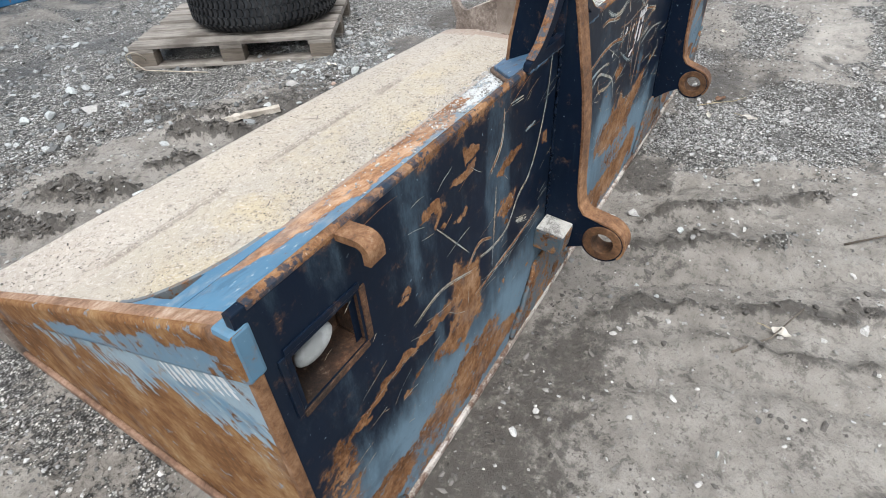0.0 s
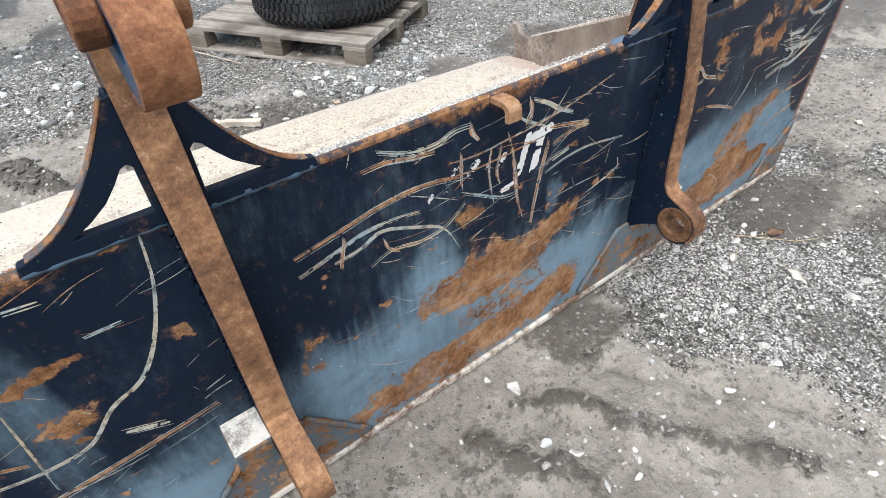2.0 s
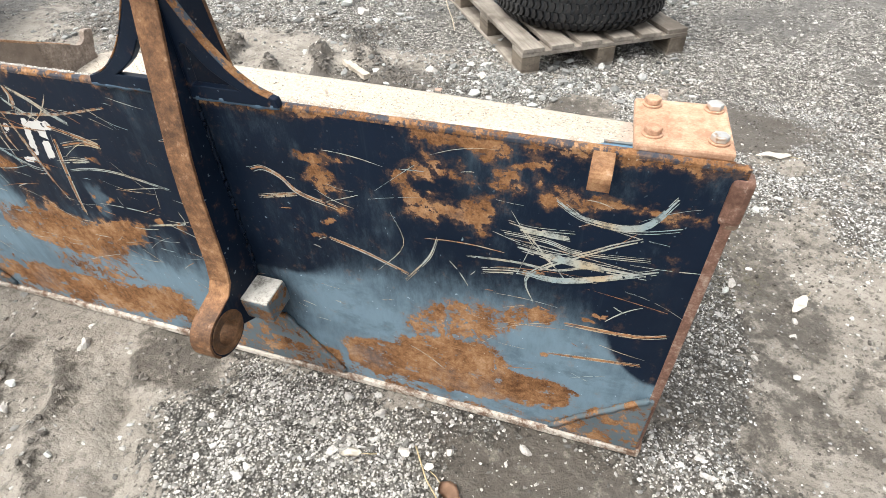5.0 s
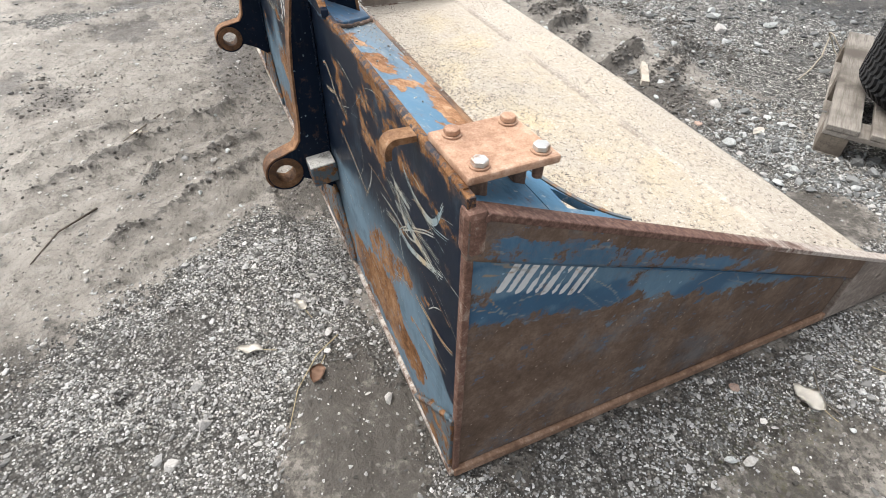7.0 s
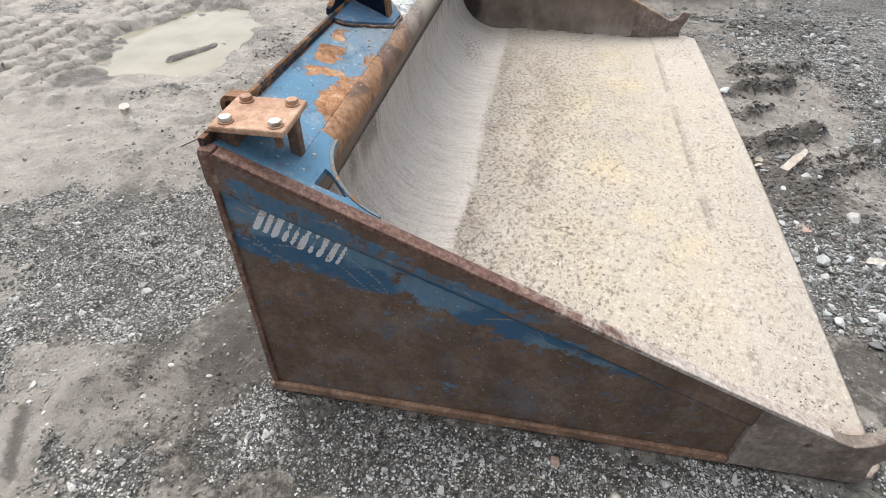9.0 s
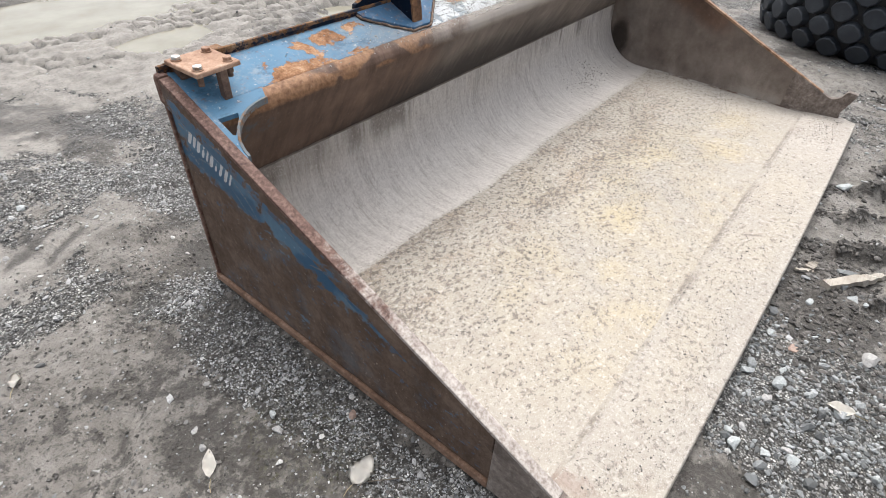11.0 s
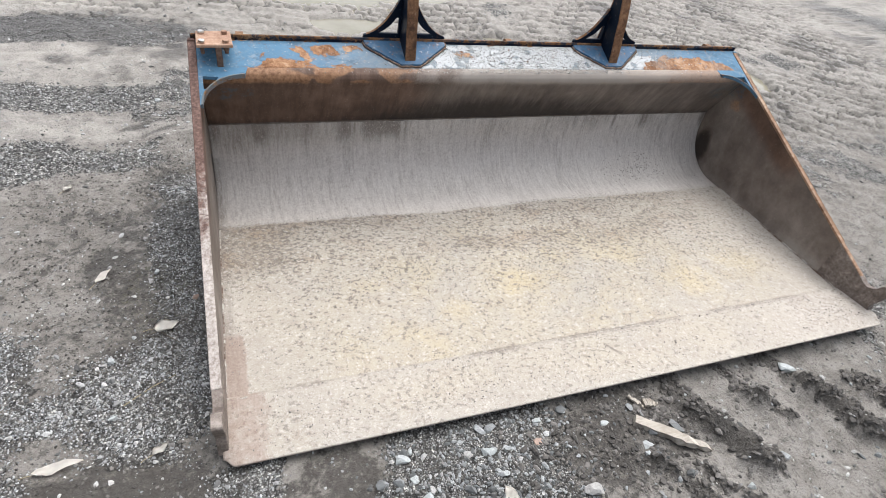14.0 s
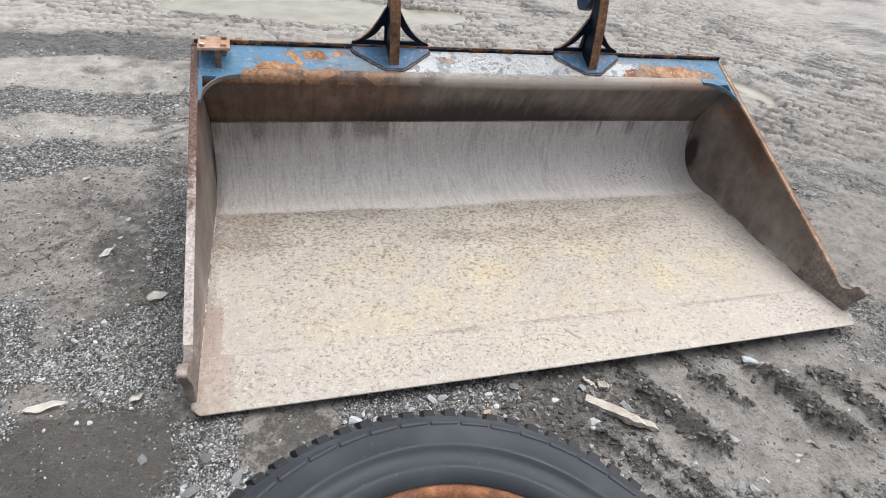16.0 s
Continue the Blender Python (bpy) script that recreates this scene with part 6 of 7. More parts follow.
# coupling brackets
strap_rust = rusty_steel("strap_rust", ((0.15, (0.062, 0.03, 0.015)), (0.45, (0.165, 0.082, 0.04)), (0.8, (0.31, 0.17, 0.085))), 0.7, (0.42, 0.35, 0.29), 0.4)
def make_bracket(c, block_side, eye):
    """A coupling bracket: a web plate that leans over the shelf, its rusty edges, pin eye, boss, gussets, foot plate and stop block."""
    t = 0.0235
    lead = [(-0.122, 0.690), (-0.116, 0.75), (-0.100, 0.83), (-0.089, 0.90), (-0.075, 0.955), (-0.055, 1.02), (-0.03, 1.10), (-0.01, 1.16)]
    rear = [(0.044, 1.13), (0.016, 1.04), (0.011, 0.97), (0.016, 0.91), (0.037, 0.81), (0.064, 0.665), (0.0735, 0.58), (0.0775, 0.50), (0.0815, 0.42), (0.0885, 0.375), (0.104, 0.352)]
    ey, ez = eye
    outline = lead + [(0.02, 1.175)] + [(y - 0.0015, z) for y, z in rear] + arc(ey, ez, 0.057, 80, -150, 18)
    outline += [(0.055, 0.232), (0.0, 0.19), (0.0, 0.765), (-0.02, 0.735)]
    web = part("mounting_bracket", prism(outline, "x", c - t, c + t, 0.003, [disc(ey, ez, 0.029)]), navy_paint, bucket, "navy coupling bracket with rusty edges and a pin eye")
    strap = rear + arc(ey, ez, 0.0585, 78, -40, 10)
    inner = [(y - 0.006, z - 0.001) for y, z in rear] + arc(ey, ez, 0.0525, 78, -40, 10)
    part("edge_face", prism(strap + inner[::-1], "x", c - t - 0.0015, c + t + 0.0015, 0.001), strap_rust, web, "brown rusted rear edge")
    part("front_face", prism([(y - 0.003, z) for y, z in lead] + [(y + 0.005, z) for y, z in lead[::-1]], "x", c - t - 0.001, c + t + 0.001, 0.0015), strap_rust, web, "brown rusted front edge")
    part("eye_ring", drum(c, ey, ez, "x", 0.05, 2 * t + 0.006, 0.002, 28, 0.0285), eye_rust, web, "rusty pin eye")
    # the boss hangs behind the web, open towards its inner side
    by, bz = 0.106, 1.012
    horn = arc(by, bz, 0.061, -118, 70, 20) + [(0.11, 1.115), (0.02, 1.15), (0.012, 1.04), (0.03, 0.995), (0.05, 0.972)]
    boss = part("boss", prism(horn, "x", c - 0.042, c + 0.008, 0.004, [disc(by + 0.004, bz + 0.006, 0.022)]), boss_paint, web, "blue pin boss with a rusty rim")
    hoop = arc(by, bz, 0.0625, -112, 70, 20) + arc(by, bz, 0.056, 70, -112, 20)
    part("boss_rim", prism(hoop, "x", c - 0.0435, c + 0.0095, 0.0012), boss_rust, boss, "orange-brown rusted rim")
    for x0, deep, r in ((c - 0.0535, 0.024, 0.034), (c + 0.022, 0.028, 0.034)):
        part("bushing", drum(x0, by - 0.022, bz + 0.028, "x", r, deep, 0.003, 24, 0.019), boss_rust, boss, "short bushing tube")
    for s in (-1, 1):
        outer = [(c + s * (0.192 - 0.157 * k / 14), 0.7725 + 0.028 * k / 14 + 0.132 * (k / 14) ** 2.1) for k in range(15)]
        shape = [(c + s * t, 0.757), (c + s * 0.196, 0.757)] + outer + [(c + s * t, 0.936)]
        hole = [(c + s * 0.034, 0.781), (c + s * 0.126, 0.781), (c + s * 0.100, 0.796), (c + s * 0.078, 0.812), (c + s * 0.060, 0.832), (c + s * 0.048, 0.848), (c + s * 0.040, 0.852), (c + s * 0.034, 0.846)]
        g = part("gusset", prism(shape, "y", -0.006, 0.010, 0.002, [hole]), navy_paint, web, "curved navy gusset with a cut-out")
        run = outer[1:]
        ribbon = bmesh.new()
        for (ax, az), (bx, bz2) in zip(run, run[1:]):
            ribbon.faces.new([ribbon.verts.new(p) for p in ((ax, -0.0065, az + 0.0005), (bx, -0.0065, bz2 + 0.0005), (bx, 0.0105, bz2 + 0.0005), (ax, 0.0105, az + 0.0005))])
        bmesh.ops.remove_doubles(ribbon, verts=ribbon.verts, dist=0.0002)
        bmesh.ops.solidify(ribbon, geom=ribbon.faces[:], thickness=0.0018)
        part("worn_rim", ribbon, gusset_rim, g, "rubbed rusty rim")
        part("weld_bead", weld((c + s * (t + 0.003), -0.002, 0.938), (c + s * (t + 0.004), 0.008, 0.925), 0.006, 35 + s), navy_paint, g, smooth=True)
        part("weld_bead", weld((c + s * (t + 0.002), 0.003, 0.24), (c + s * (t + 0.002), 0.003, 0.75), 0.0042, 31 + s, 0.006), navy_paint, web, smooth=True)
        part("top_weld", weld((c + s * (t + 0.002), 0.004, 0.757), (c + s * 0.194, 0.004, 0.757), 0.0065, 38 + s), weld_blue, web, "blue-grey weld seam", smooth=True)
    hexa = [(c - 0.195, -0.012), (c + 0.195, -0.012), (c + 0.19, -0.035), (c + 0.045, -0.142), (c - 0.045, -0.142), (c - 0.19, -0.035)]
    bm = prism(hexa, "z", 0.0, 0.012, 0.0)
    for v in bm.verts:
        v.co.z += ridge(v.co.y) - 0.001
    bevel(bm, 0.0025)
    plate = part("foot_plate", bm, foot_blue, web, "six-sided blue foot plate")
    seam = [(a + math.copysign(0.003, a - c), b - 0.003) for a, b in (hexa[1], hexa[2], hexa[3], hexa[4], hexa[5], hexa[0])]
    for n, ((ax, ay), (bx, by2)) in enumerate(zip(seam, seam[1:])):
        part("weld_bead", weld((ax, ay, ridge(ay) + 0.002), (bx, by2, ridge(by2) + 0.002), 0.0052, 61 + n), seam_rust, plate, "pale brown weld seam", smooth=True)
    x0, x1 = sorted((c + block_side * 0.022, c + block_side * 0.092))
    tilt = Matrix.Translation((0, 0.0, 0.30)) @ Matrix.Rotation(radians(-6), 4, "X") @ Matrix.Translation((0, 0, -0.30))
    block = part("stop_block", box(x0, x1, 0.0, 0.076, 0.262, 0.322, 0.005, tilt), navy_low, web, "stop block with a pale worn top")
    bm = box(x0 + 0.002, x1 - 0.002, 0.002, 0.074, 0.3215, 0.326, 0.0015, tilt)
    part("worn_top", bm, chalk_top, block, "pale chipped top")


eye_rust = rusty_steel("eye_rust", ((0.15, (0.05, 0.026, 0.014)), (0.5, (0.135, 0.068, 0.032)), (0.85, (0.25, 0.135, 0.07))), 0.75, (0.3, 0.2, 0.12), 0.25)
boss_rust = rusty_steel("boss_rust", ((0.2, (0.075, 0.03, 0.014)), (0.5, (0.17, 0.07, 0.03)), (0.8, (0.29, 0.14, 0.07))), 0.7, (0.36, 0.27, 0.2), 0.3)
boss_paint = painted_steel("boss_paint", (0.02, 0.05, 0.10), (0.19, 0.27, 0.34), 0.22)
gusset_rim = painted_steel("gusset_rim", (0.03, 0.055, 0.08), (0.3, 0.36, 0.4), 0.56)
weld_blue = painted_steel("weld_blue", (0.045, 0.075, 0.11), (0.26, 0.33, 0.38), 0.02)
orange_brown = rusty_steel("orange_brown", ((0.25, (0.10, 0.04, 0.02)), (0.5, (0.22, 0.085, 0.036)), (0.75, (0.33, 0.15, 0.07))), 0.7)
foot_blue = painted_steel("foot_blue", (0.05, 0.11, 0.185), (0.27, 0.32, 0.36), 0.2, scuff=0.4)
seam_rust = rusty_steel("seam_rust", ((0.2, (0.06, 0.04, 0.03)), (0.5, (0.16, 0.105, 0.075)), (0.8, (0.34, 0.26, 0.2))), 0.75)
make_bracket(0.922, -1, (0.139, 0.279))
make_bracket(2.022, 1, (0.155, 0.283))

# bent lashing hooks on the top edge
for c in (0.203, 1.468, 2.752):
    path = [(0.001, 0.756), (0.032, 0.757)] + arc(0.032, 0.736, 0.021, 90, 0, 5) + [(0.0525, 0.722)]
    low = [(0.042, 0.722)] + arc(0.032, 0.736, 0.010, 0, 90, 5) + [(0.001, 0.7455)]
    part("lashing_hook", prism(path + low, "x", c - 0.0155, c + 0.0155, 0.002), rust_edge, bucket, "bent rusty flat-bar hook")

# bolted cover plate
cover = part("cover_plate", prism([(0.034, -0.010), (0.167, -0.006), (0.173, -0.150), (0.038, -0.157)], "z", 0.7585, 0.7725, 0.004), orange_rust, bucket, "thick orange-rusted bolted plate")
for n, (x, y) in enumerate(((0.147, -0.130), (0.058, -0.134), (0.144, -0.036), (0.056, -0.037))):
    head = prism(disc(x, y, 0.0128, 6), "z", 0.7755, 0.7845, 0.0018)
    bolt = part("bolt", head, zinc if n in (1, 3) else orange_rust, cover, "hexagon bolt")
    part("washer", drum(x, y, 0.7742, "z", 0.0148, 0.0030, 0.0008, 20), orange_rust, bolt)
    part("shank", drum(x, y, 0.745, "z", 0.008, 0.03, 0.001, 12), brown_rust, bolt)
part("post", box(0.106, 0.129, -0.150, -0.127, 0.668, 0.76, 0.003), brown_rust, cover, "square brown steel post")
part("shim", box(0.05, 0.15, -0.05, -0.006, 0.722, 0.759, 0.003), brown_rust, cover)
part("nut", prism(disc(0.147, -0.130, 0.012, 6), "z", 0.742, 0.757, 0.0015), brown_rust, cover)

# recess in the back plate with a white oval piece added inside
pocket_rust = rusty_steel("pocket_rust", ((0.2, (0.02, 0.014, 0.011)), (0.5, (0.06, 0.033, 0.02)), (0.8, (0.15, 0.075, 0.04))), 0.8)
pocket = part("lamp_pocket", prism([(2.745, 0.54), (2.885, 0.537), (2.886, 0.652), (2.745, 0.647)], "y", -0.062, -0.058, 0.001), pocket_rust, bucket, "cut-out with a white oval piece inside")
for n, (a, b) in enumerate((((2.745, 0.647), (2.886, 0.652)), ((2.886, 0.652), (2.885, 0.537)), ((2.885, 0.537), (2.745, 0.54)), ((2.745, 0.54), (2.745, 0.647)))):
    dx, dz = b[0] - a[0], b[1] - a[1]
    nrm = Vector((dz, 0, -dx)).normalized() * 0.011
    quad = [(a[0], a[1]), (b[0], b[1]), (b[0] - nrm.x, b[1] - nrm.z), (a[0] - nrm.x, a[1] - nrm.z)]
    part("frame_bar", prism(quad, "y", -0.058, 0.003, 0.001), (navy_paint, navy_paint, pocket_rust, pocket_rust)[n], pocket)
bm = bmesh.new()
bmesh.ops.create_uvsphere(bm, u_segments=20, v_segments=12, radius=1.0, matrix=Matrix.Translation((2.822, -0.026, 0.594)) @ Matrix.Rotation(radians(12), 4, "Y") @ Matrix.Diagonal((0.037, 0.016, 0.019, 1)))
part("marker_lamp", bm, oval_white, pocket, "white oval piece", smooth=True)


def crumbs():
    """Grit left on the bucket's floor and shelf."""
    rng = np.random.default_rng(91)
    n = 36000
    x = rng.uniform(0.05, LONG - 0.05, n)
    y = -0.36 - rng.uniform(0, 1, n) ** 0.8 * 1.13
    keep = rng.uniform(0, 1, n) < (0.32 + 0.5 * blob(x, y, 1.35, -0.62, 1.35, 0.45, 0.8)) * near(field(x * 5, y * 7, 99, 4), 0.3, 0.65)
    v = np.clip((-1.295 - y) / 0.24, 0, 1)
    z = np.where(y > -1.295, 0.037, 0.047 - 0.018 * v - 0.008 * v ** 3 + (0.042 * x / LONG + 0.01 * np.sin(x / LONG * math.pi)) * v) + 0.0012
    size = 0.0012 + 0.0026 * rng.uniform(0, 1, n) ** 2.5
    ob = scatter("grit", np.stack([x, y, z], -1)[keep], size[keep], floor_grit, seed=92, low=True)
    tagged(ob, "fine grit and pebbles lying on the bucket floor", "grit", kind="stuff")
    n = 8500
    x, y = rng.normal(1.62, 0.42, n), rng.uniform(-0.178, -0.02, n)
    keep = (x > 0.3) & (x < 2.7)
    shelf = np.stack([x, y, ridge(y) + 0.001], -1)[keep]
    tagged(scatter("grit", shelf, (0.0009 + 0.0026 * rng.uniform(0, 1, n) ** 3)[keep], pale_grit, seed=94, low=True), "pale grit spilt on the blue top shelf", "grit", kind="stuff")
    # dark grains stuck low on the curved back
    n = 260
    u, v = rng.normal(2.42, 0.13, n), np.clip(rng.normal(0.235, 0.035, n), 0.12, 0.33)
    gy, gz = floor_path(v)
    keep = u < LONG - 0.05
    tagged(scatter("grit", np.stack([u, gy - 0.001, gz + 0.001], -1)[keep], (0.0015 + 0.003 * rng.uniform(0, 1, n) ** 2)[keep], clod_mat, seed=96, low=True), "dark grains stuck to the curved steel back", "grit", kind="stuff")


crumbs()


# ---- pallet and tyres ----
def make_pallet():
    m = Matrix.Translation((0.675, -1.955, -0.024)) @ Matrix.Rotation(radians(-57), 4, "Z")
    p = thing("pallet", "weathered grey wooden pallet carrying a tyre", "pallet", m)
    rng = random.Random(5)

    def board(name, x0, x1, y0, y1, z0, z1, mat=grey_wood, label=""):
        j = lambda: rng.uniform(-0.004, 0.004)
        part(name, box(x0 + j(), x1 + j(), y0 + j() * 0.5, y1 + j() * 0.5, z0, z1, 0.003, Matrix.Rotation(radians(rng.uniform(-0.25, 0.25)), 4, "Z")), mat, p, label)

    for y0, y1 in ((0.0, 0.1), (0.42, 0.52), (0.84, 0.94)):
        board("bottom_board", 0, 1.24, -y1, -y0, 0.0, 0.022)
        for x0, x1 in ((0.0, 0.145), (0.5475, 0.6925), (1.095, 1.24)):
            board("block", x0, x1, -y1, -y0, 0.022, 0.1, block_wood)
    for x0, x1 in ((0.0, 0.145), (0.5475, 0.6925), (1.095, 1.24)):
        board("cross_board", x0, x1, -0.94, 0.0, 0.1, 0.122)
    for y0, y1 in ((0.0, 0.12), (0.16, 0.28), (0.32, 0.44), (0.5, 0.62), (0.66, 0.78), (0.82, 0.94)):
        board("top_board", 0, 1.24, -y1, -y0, 0.122, 0.144)
    return p


make_pallet()
PALLET_TOP = 0.1215


def lathe(profile, n, seed=0):
    """A closed ring swept round z from a profile of (radius, height)."""
    bm = bmesh.new()
    rings = [[bm.verts.new((r * math.cos(a), r * math.sin(a), z)) for r, z in profile] for a in (2 * math.pi * k / n for k in range(n))]
    k = len(profile)
    for i in range(n):
        for j in range(k):
            bm.faces.new((rings[i][j], rings[(i + 1) % n][j], rings[(i + 1) % n][(j + 1) % k], rings[i][(j + 1) % k]))
    return bm


def lugs(count, rows, radius, z_of, shape, depth):
    """Tread blocks round a tyre that lies flat: shape gives each block's outline in (along, up)."""
    bm = bmesh.new()
    for r in range(rows):
        for k in range(count):
            a0 = 2 * math.pi * (k + (0.5 if r % 2 else 0.0)) / count
            outer, inner = [], []
            for along, up in shape(r):
                z = z_of(r) + up
                for ring, rr, s in ((inner, radius(z) - 0.006, 1.08), (outer, radius(z) + depth, 0.9)):
                    a = a0 + along * s / radius(z)
                    ring.append(bm.verts.new((rr * math.cos(a), rr * math.sin(a), z_of(r) + up * s)))
            bm.faces.new(outer)
            n = len(outer)
            for i in range(n):
                bm.faces.new((outer[i], outer[(i + 1) % n], inner[(i + 1) % n], inner[i]))
    return bm


def make_tyre(x, y, z0, turn, label, girth=0.99):
    """A wide truck tyre lying flat."""
    m = Matrix.Translation((x, y, z0)) @ Matrix.Rotation(radians(turn), 4, "Z")
    t = thing("truck_tyre", label, "tyre", m @ Matrix.Diagonal((girth, girth, 0.84, 1)))
    prof = [(0.278, 0.040), (0.296, 0.014), (0.34, 0.002), (0.39, 0.006), (0.435, 0.022), (0.458, 0.055), (0.467, 0.12), (0.467, 0.34), (0.460, 0.40), (0.442, 0.432), (0.405, 0.452), (0.374, 0.459),
            (0.371, 0.465), (0.364, 0.465), (0.361, 0.459), (0.335, 0.457), (0.332, 0.462), (0.325, 0.461), (0.312, 0.450), (0.298, 0.43), (0.290, 0.40), (0.274, 0.07)]
    part("carcass", lathe(prof, 96), grey_rubber, t, "dusty grey-black sidewalls", smooth=True)
    rad = lambda z: 0.468 - 0.04 * max(0.0, abs(z - 0.23) - 0.165) / 0.06
    zig = lambda r: [(-0.016, -0.024), (0.008, -0.027), (0.016, -0.002), (0.010, 0.024), (-0.010, 0.027), (-0.004, 0.0)]
    tread = part("tread", lugs(72, 7, rad, lambda r: 0.045 + r * 0.0575, zig, 0.013), black_rubber, t, "zigzag tread blocks")
    tagged(tread, kind="stuff")
    bm = bmesh.new()
    bmesh.ops.create_cube(bm, size=1, matrix=Matrix.Diagonal((0.074, 0.0515, 0.016, 1)))
    bevel(bm, 0.003, 1)
    mesh = bpy.data.meshes.new("shoulder_block")
    bm.to_mesh(mesh)
    bm.free()
    mesh.materials.append(grey_rubber)
    for k in range(48):
        ob = new("shoulder_block", mesh)
        ob.parent = t
        ob.matrix_basis = Matrix.Rotation(2 * math.pi * k / 48, 4, "Z") @ Matrix.Translation((0.4385, 0, 0.418)) @ Matrix.Rotation(radians(47), 4, "Y") @ Matrix.Rotation(radians(3), 4, "Z")
    rim = [(0.291, 0.432), (0.305, 0.446), (0.297, 0.453), (0.282, 0.44), (0.268, 0.39), (0.25, 0.30), (0.23, 0.24), (0.17, 0.22), (0.1, 0.225), (0.1, 0.21), (0.18, 0.205), (0.24, 0.22), (0.262, 0.28), (0.284, 0.38)]
    part("rim", lathe(rim, 72), orange_brown, t, "orange-brown rusted steel rim", smooth=True)
    return t


make_tyre(0.50, -2.665, PALLET_TOP, 40, "black truck tyre lying on a wooden pallet under another tyre")
make_tyre(0.54, -2.60, PALLET_TOP + 0.392, 13, "dusty black truck tyre on a rusty rim stacked on another", 0.92)


def make_loader_tyre():
    m = Matrix.Translation((4.86, -1.37, 0.0))
    t = thing("giant_tyre", "huge dark loader tyre with diamond lugs lying on the ground", "tyre", m)
    prof = [(0.42, 0.06), (0.50, 0.0), (0.66, 0.0), (0.74, 0.04), (0.775, 0.12), (0.785, 0.30), (0.775, 0.50), (0.74, 0.60), (0.66, 0.65), (0.50, 0.66), (0.42, 0.60)]
    part("carcass", lathe(prof, 80), black_rubber, t, smooth=True)
    rad = lambda z: 0.785 - 0.05 * max(0.0, abs(z - 0.32) - 0.16) / 0.15
    dia = lambda r: [(-0.08, 0.008), (-0.052, -0.04), (-0.012, -0.068), (0.03, -0.066), (0.066, -0.036), (0.08, 0.0), (0.05, 0.042), (0.01, 0.068), (-0.03, 0.066), (-0.064, 0.042)]
    count = 26
    for row in range(5):
        bm = lugs(1, 1, rad, lambda r: 0.085 + row * 0.12, dia, 0.05)
        bmesh.ops.recalc_face_normals(bm, faces=bm.faces)
        bevel(bm, 0.006, 1)
        mesh = bpy.data.meshes.new("lug")
        bm.to_mesh(mesh)
        bm.free()
        mesh.materials.append(loader_rubber)
        for k in range(count):
            ob = new("lug", mesh)
            ob.parent = t
            ob.matrix_basis = Matrix.Rotation(2 * math.pi * (k + 0.5 * (row % 2)) / count, 4, "Z")
    return t


make_loader_tyre()


# ---- things at the yard's edge ----
def make_container():
    c = thing("steel_container", "blue steel container standing at the edge of the yard", "container", pose(1.0, -5.46, 0, 0, 0, 0))
    part("floor_rail", box(-1.0, 5.0, -0.12, 0.0, 0.0, 0.16, 0.008), blue_far, c)
    for k in range(20):
        part("wall_rib", prism([(-1.0 + k * 0.3, -0.11), (-0.95 + k * 0.3, -0.075), (-0.8 + k * 0.3, -0.075), (-0.75 + k * 0.3, -0.11), (-0.70 + k * 0.3, -0.11), (-0.70 + k * 0.3, -0.118), (-1.0 + k * 0.3, -0.118)], "z", 0.15, 2.3), blue_far, c)
    part("roof", box(-1.0, 5.0, -2.4, 0.0, 2.3, 2.4, 0.01), blue_far, c)


blue_far = painted_steel("container_blue", (0.03, 0.12, 0.24), (0.12, 0.2, 0.28), 0.1)
make_container()


def make_attachment():
    a = thing("loader_attachment", "dark blue steel attachment with a yellow plate, parked on the gravel", "attachment", pose(-1.9, -1.94, 0, 0, 0, 30))
    part("body", prism([(0.0, 0.02), (-0.9, 0.02), (-0.9, 0.62), (-0.5, 0.66), (-0.10, 0.34), (0.0, 0.2)], "y", 0.0, 1.25, 0.012), attachment_paint, a)
    part("edge_bar", box(-0.9, -0.01, -0.045, -0.005, 0.0, 0.07, 0.012), orange_rust, a, "rusty lower edge with a rounded end")
    plate = part("yellow_plate", box(0.002, 0.012, 0.14, 0.32, 0.075, 0.165, 0.004), label_yellow, a, "yellow sign plate with worn print")
    part("print_bar", box(0.0125, 0.0135, 0.165, 0.295, 0.105, 0.135, 0.0), black_bar, plate)
    part("white_label", box(0.002, 0.006, 0.01, 0.15, 0.022, 0.055, 0.001), label_white, a)


attachment_paint = painted_steel("attachment_paint", (0.02, 0.045, 0.10), (0.16, 0.22, 0.28), 0.0)
make_attachment()


# ---- single stones, leaves, sticks ----
def make_stone(x, y, size, tall, mat, seed, label):
    rng = random.Random(seed)
    bm = bmesh.new()
    bmesh.ops.create_icosphere(bm, subdivisions=2, radius=1)
    cuts = [(Vector((rng.gauss(0, 1), rng.gauss(0, 1), rng.gauss(0, 0.8))).normalized(), rng.uniform(0.38, 0.75)) for _ in range(15)]
    for v in bm.verts:
        for nrm, d in cuts:
            over = v.co.dot(nrm) - d
            if over > 0:
                v.co -= nrm * over
    bm.transform(Matrix.Translation((x, y, soil(x, y) + size * tall * 0.28)) @ Matrix.Rotation(rng.uniform(0, 6.3), 4, "Z") @ Matrix.Diagonal((size, size * rng.uniform(0.6, 0.85), size * tall, 1)))
    return tagged(part("stone", bm, mat), label, "stone")


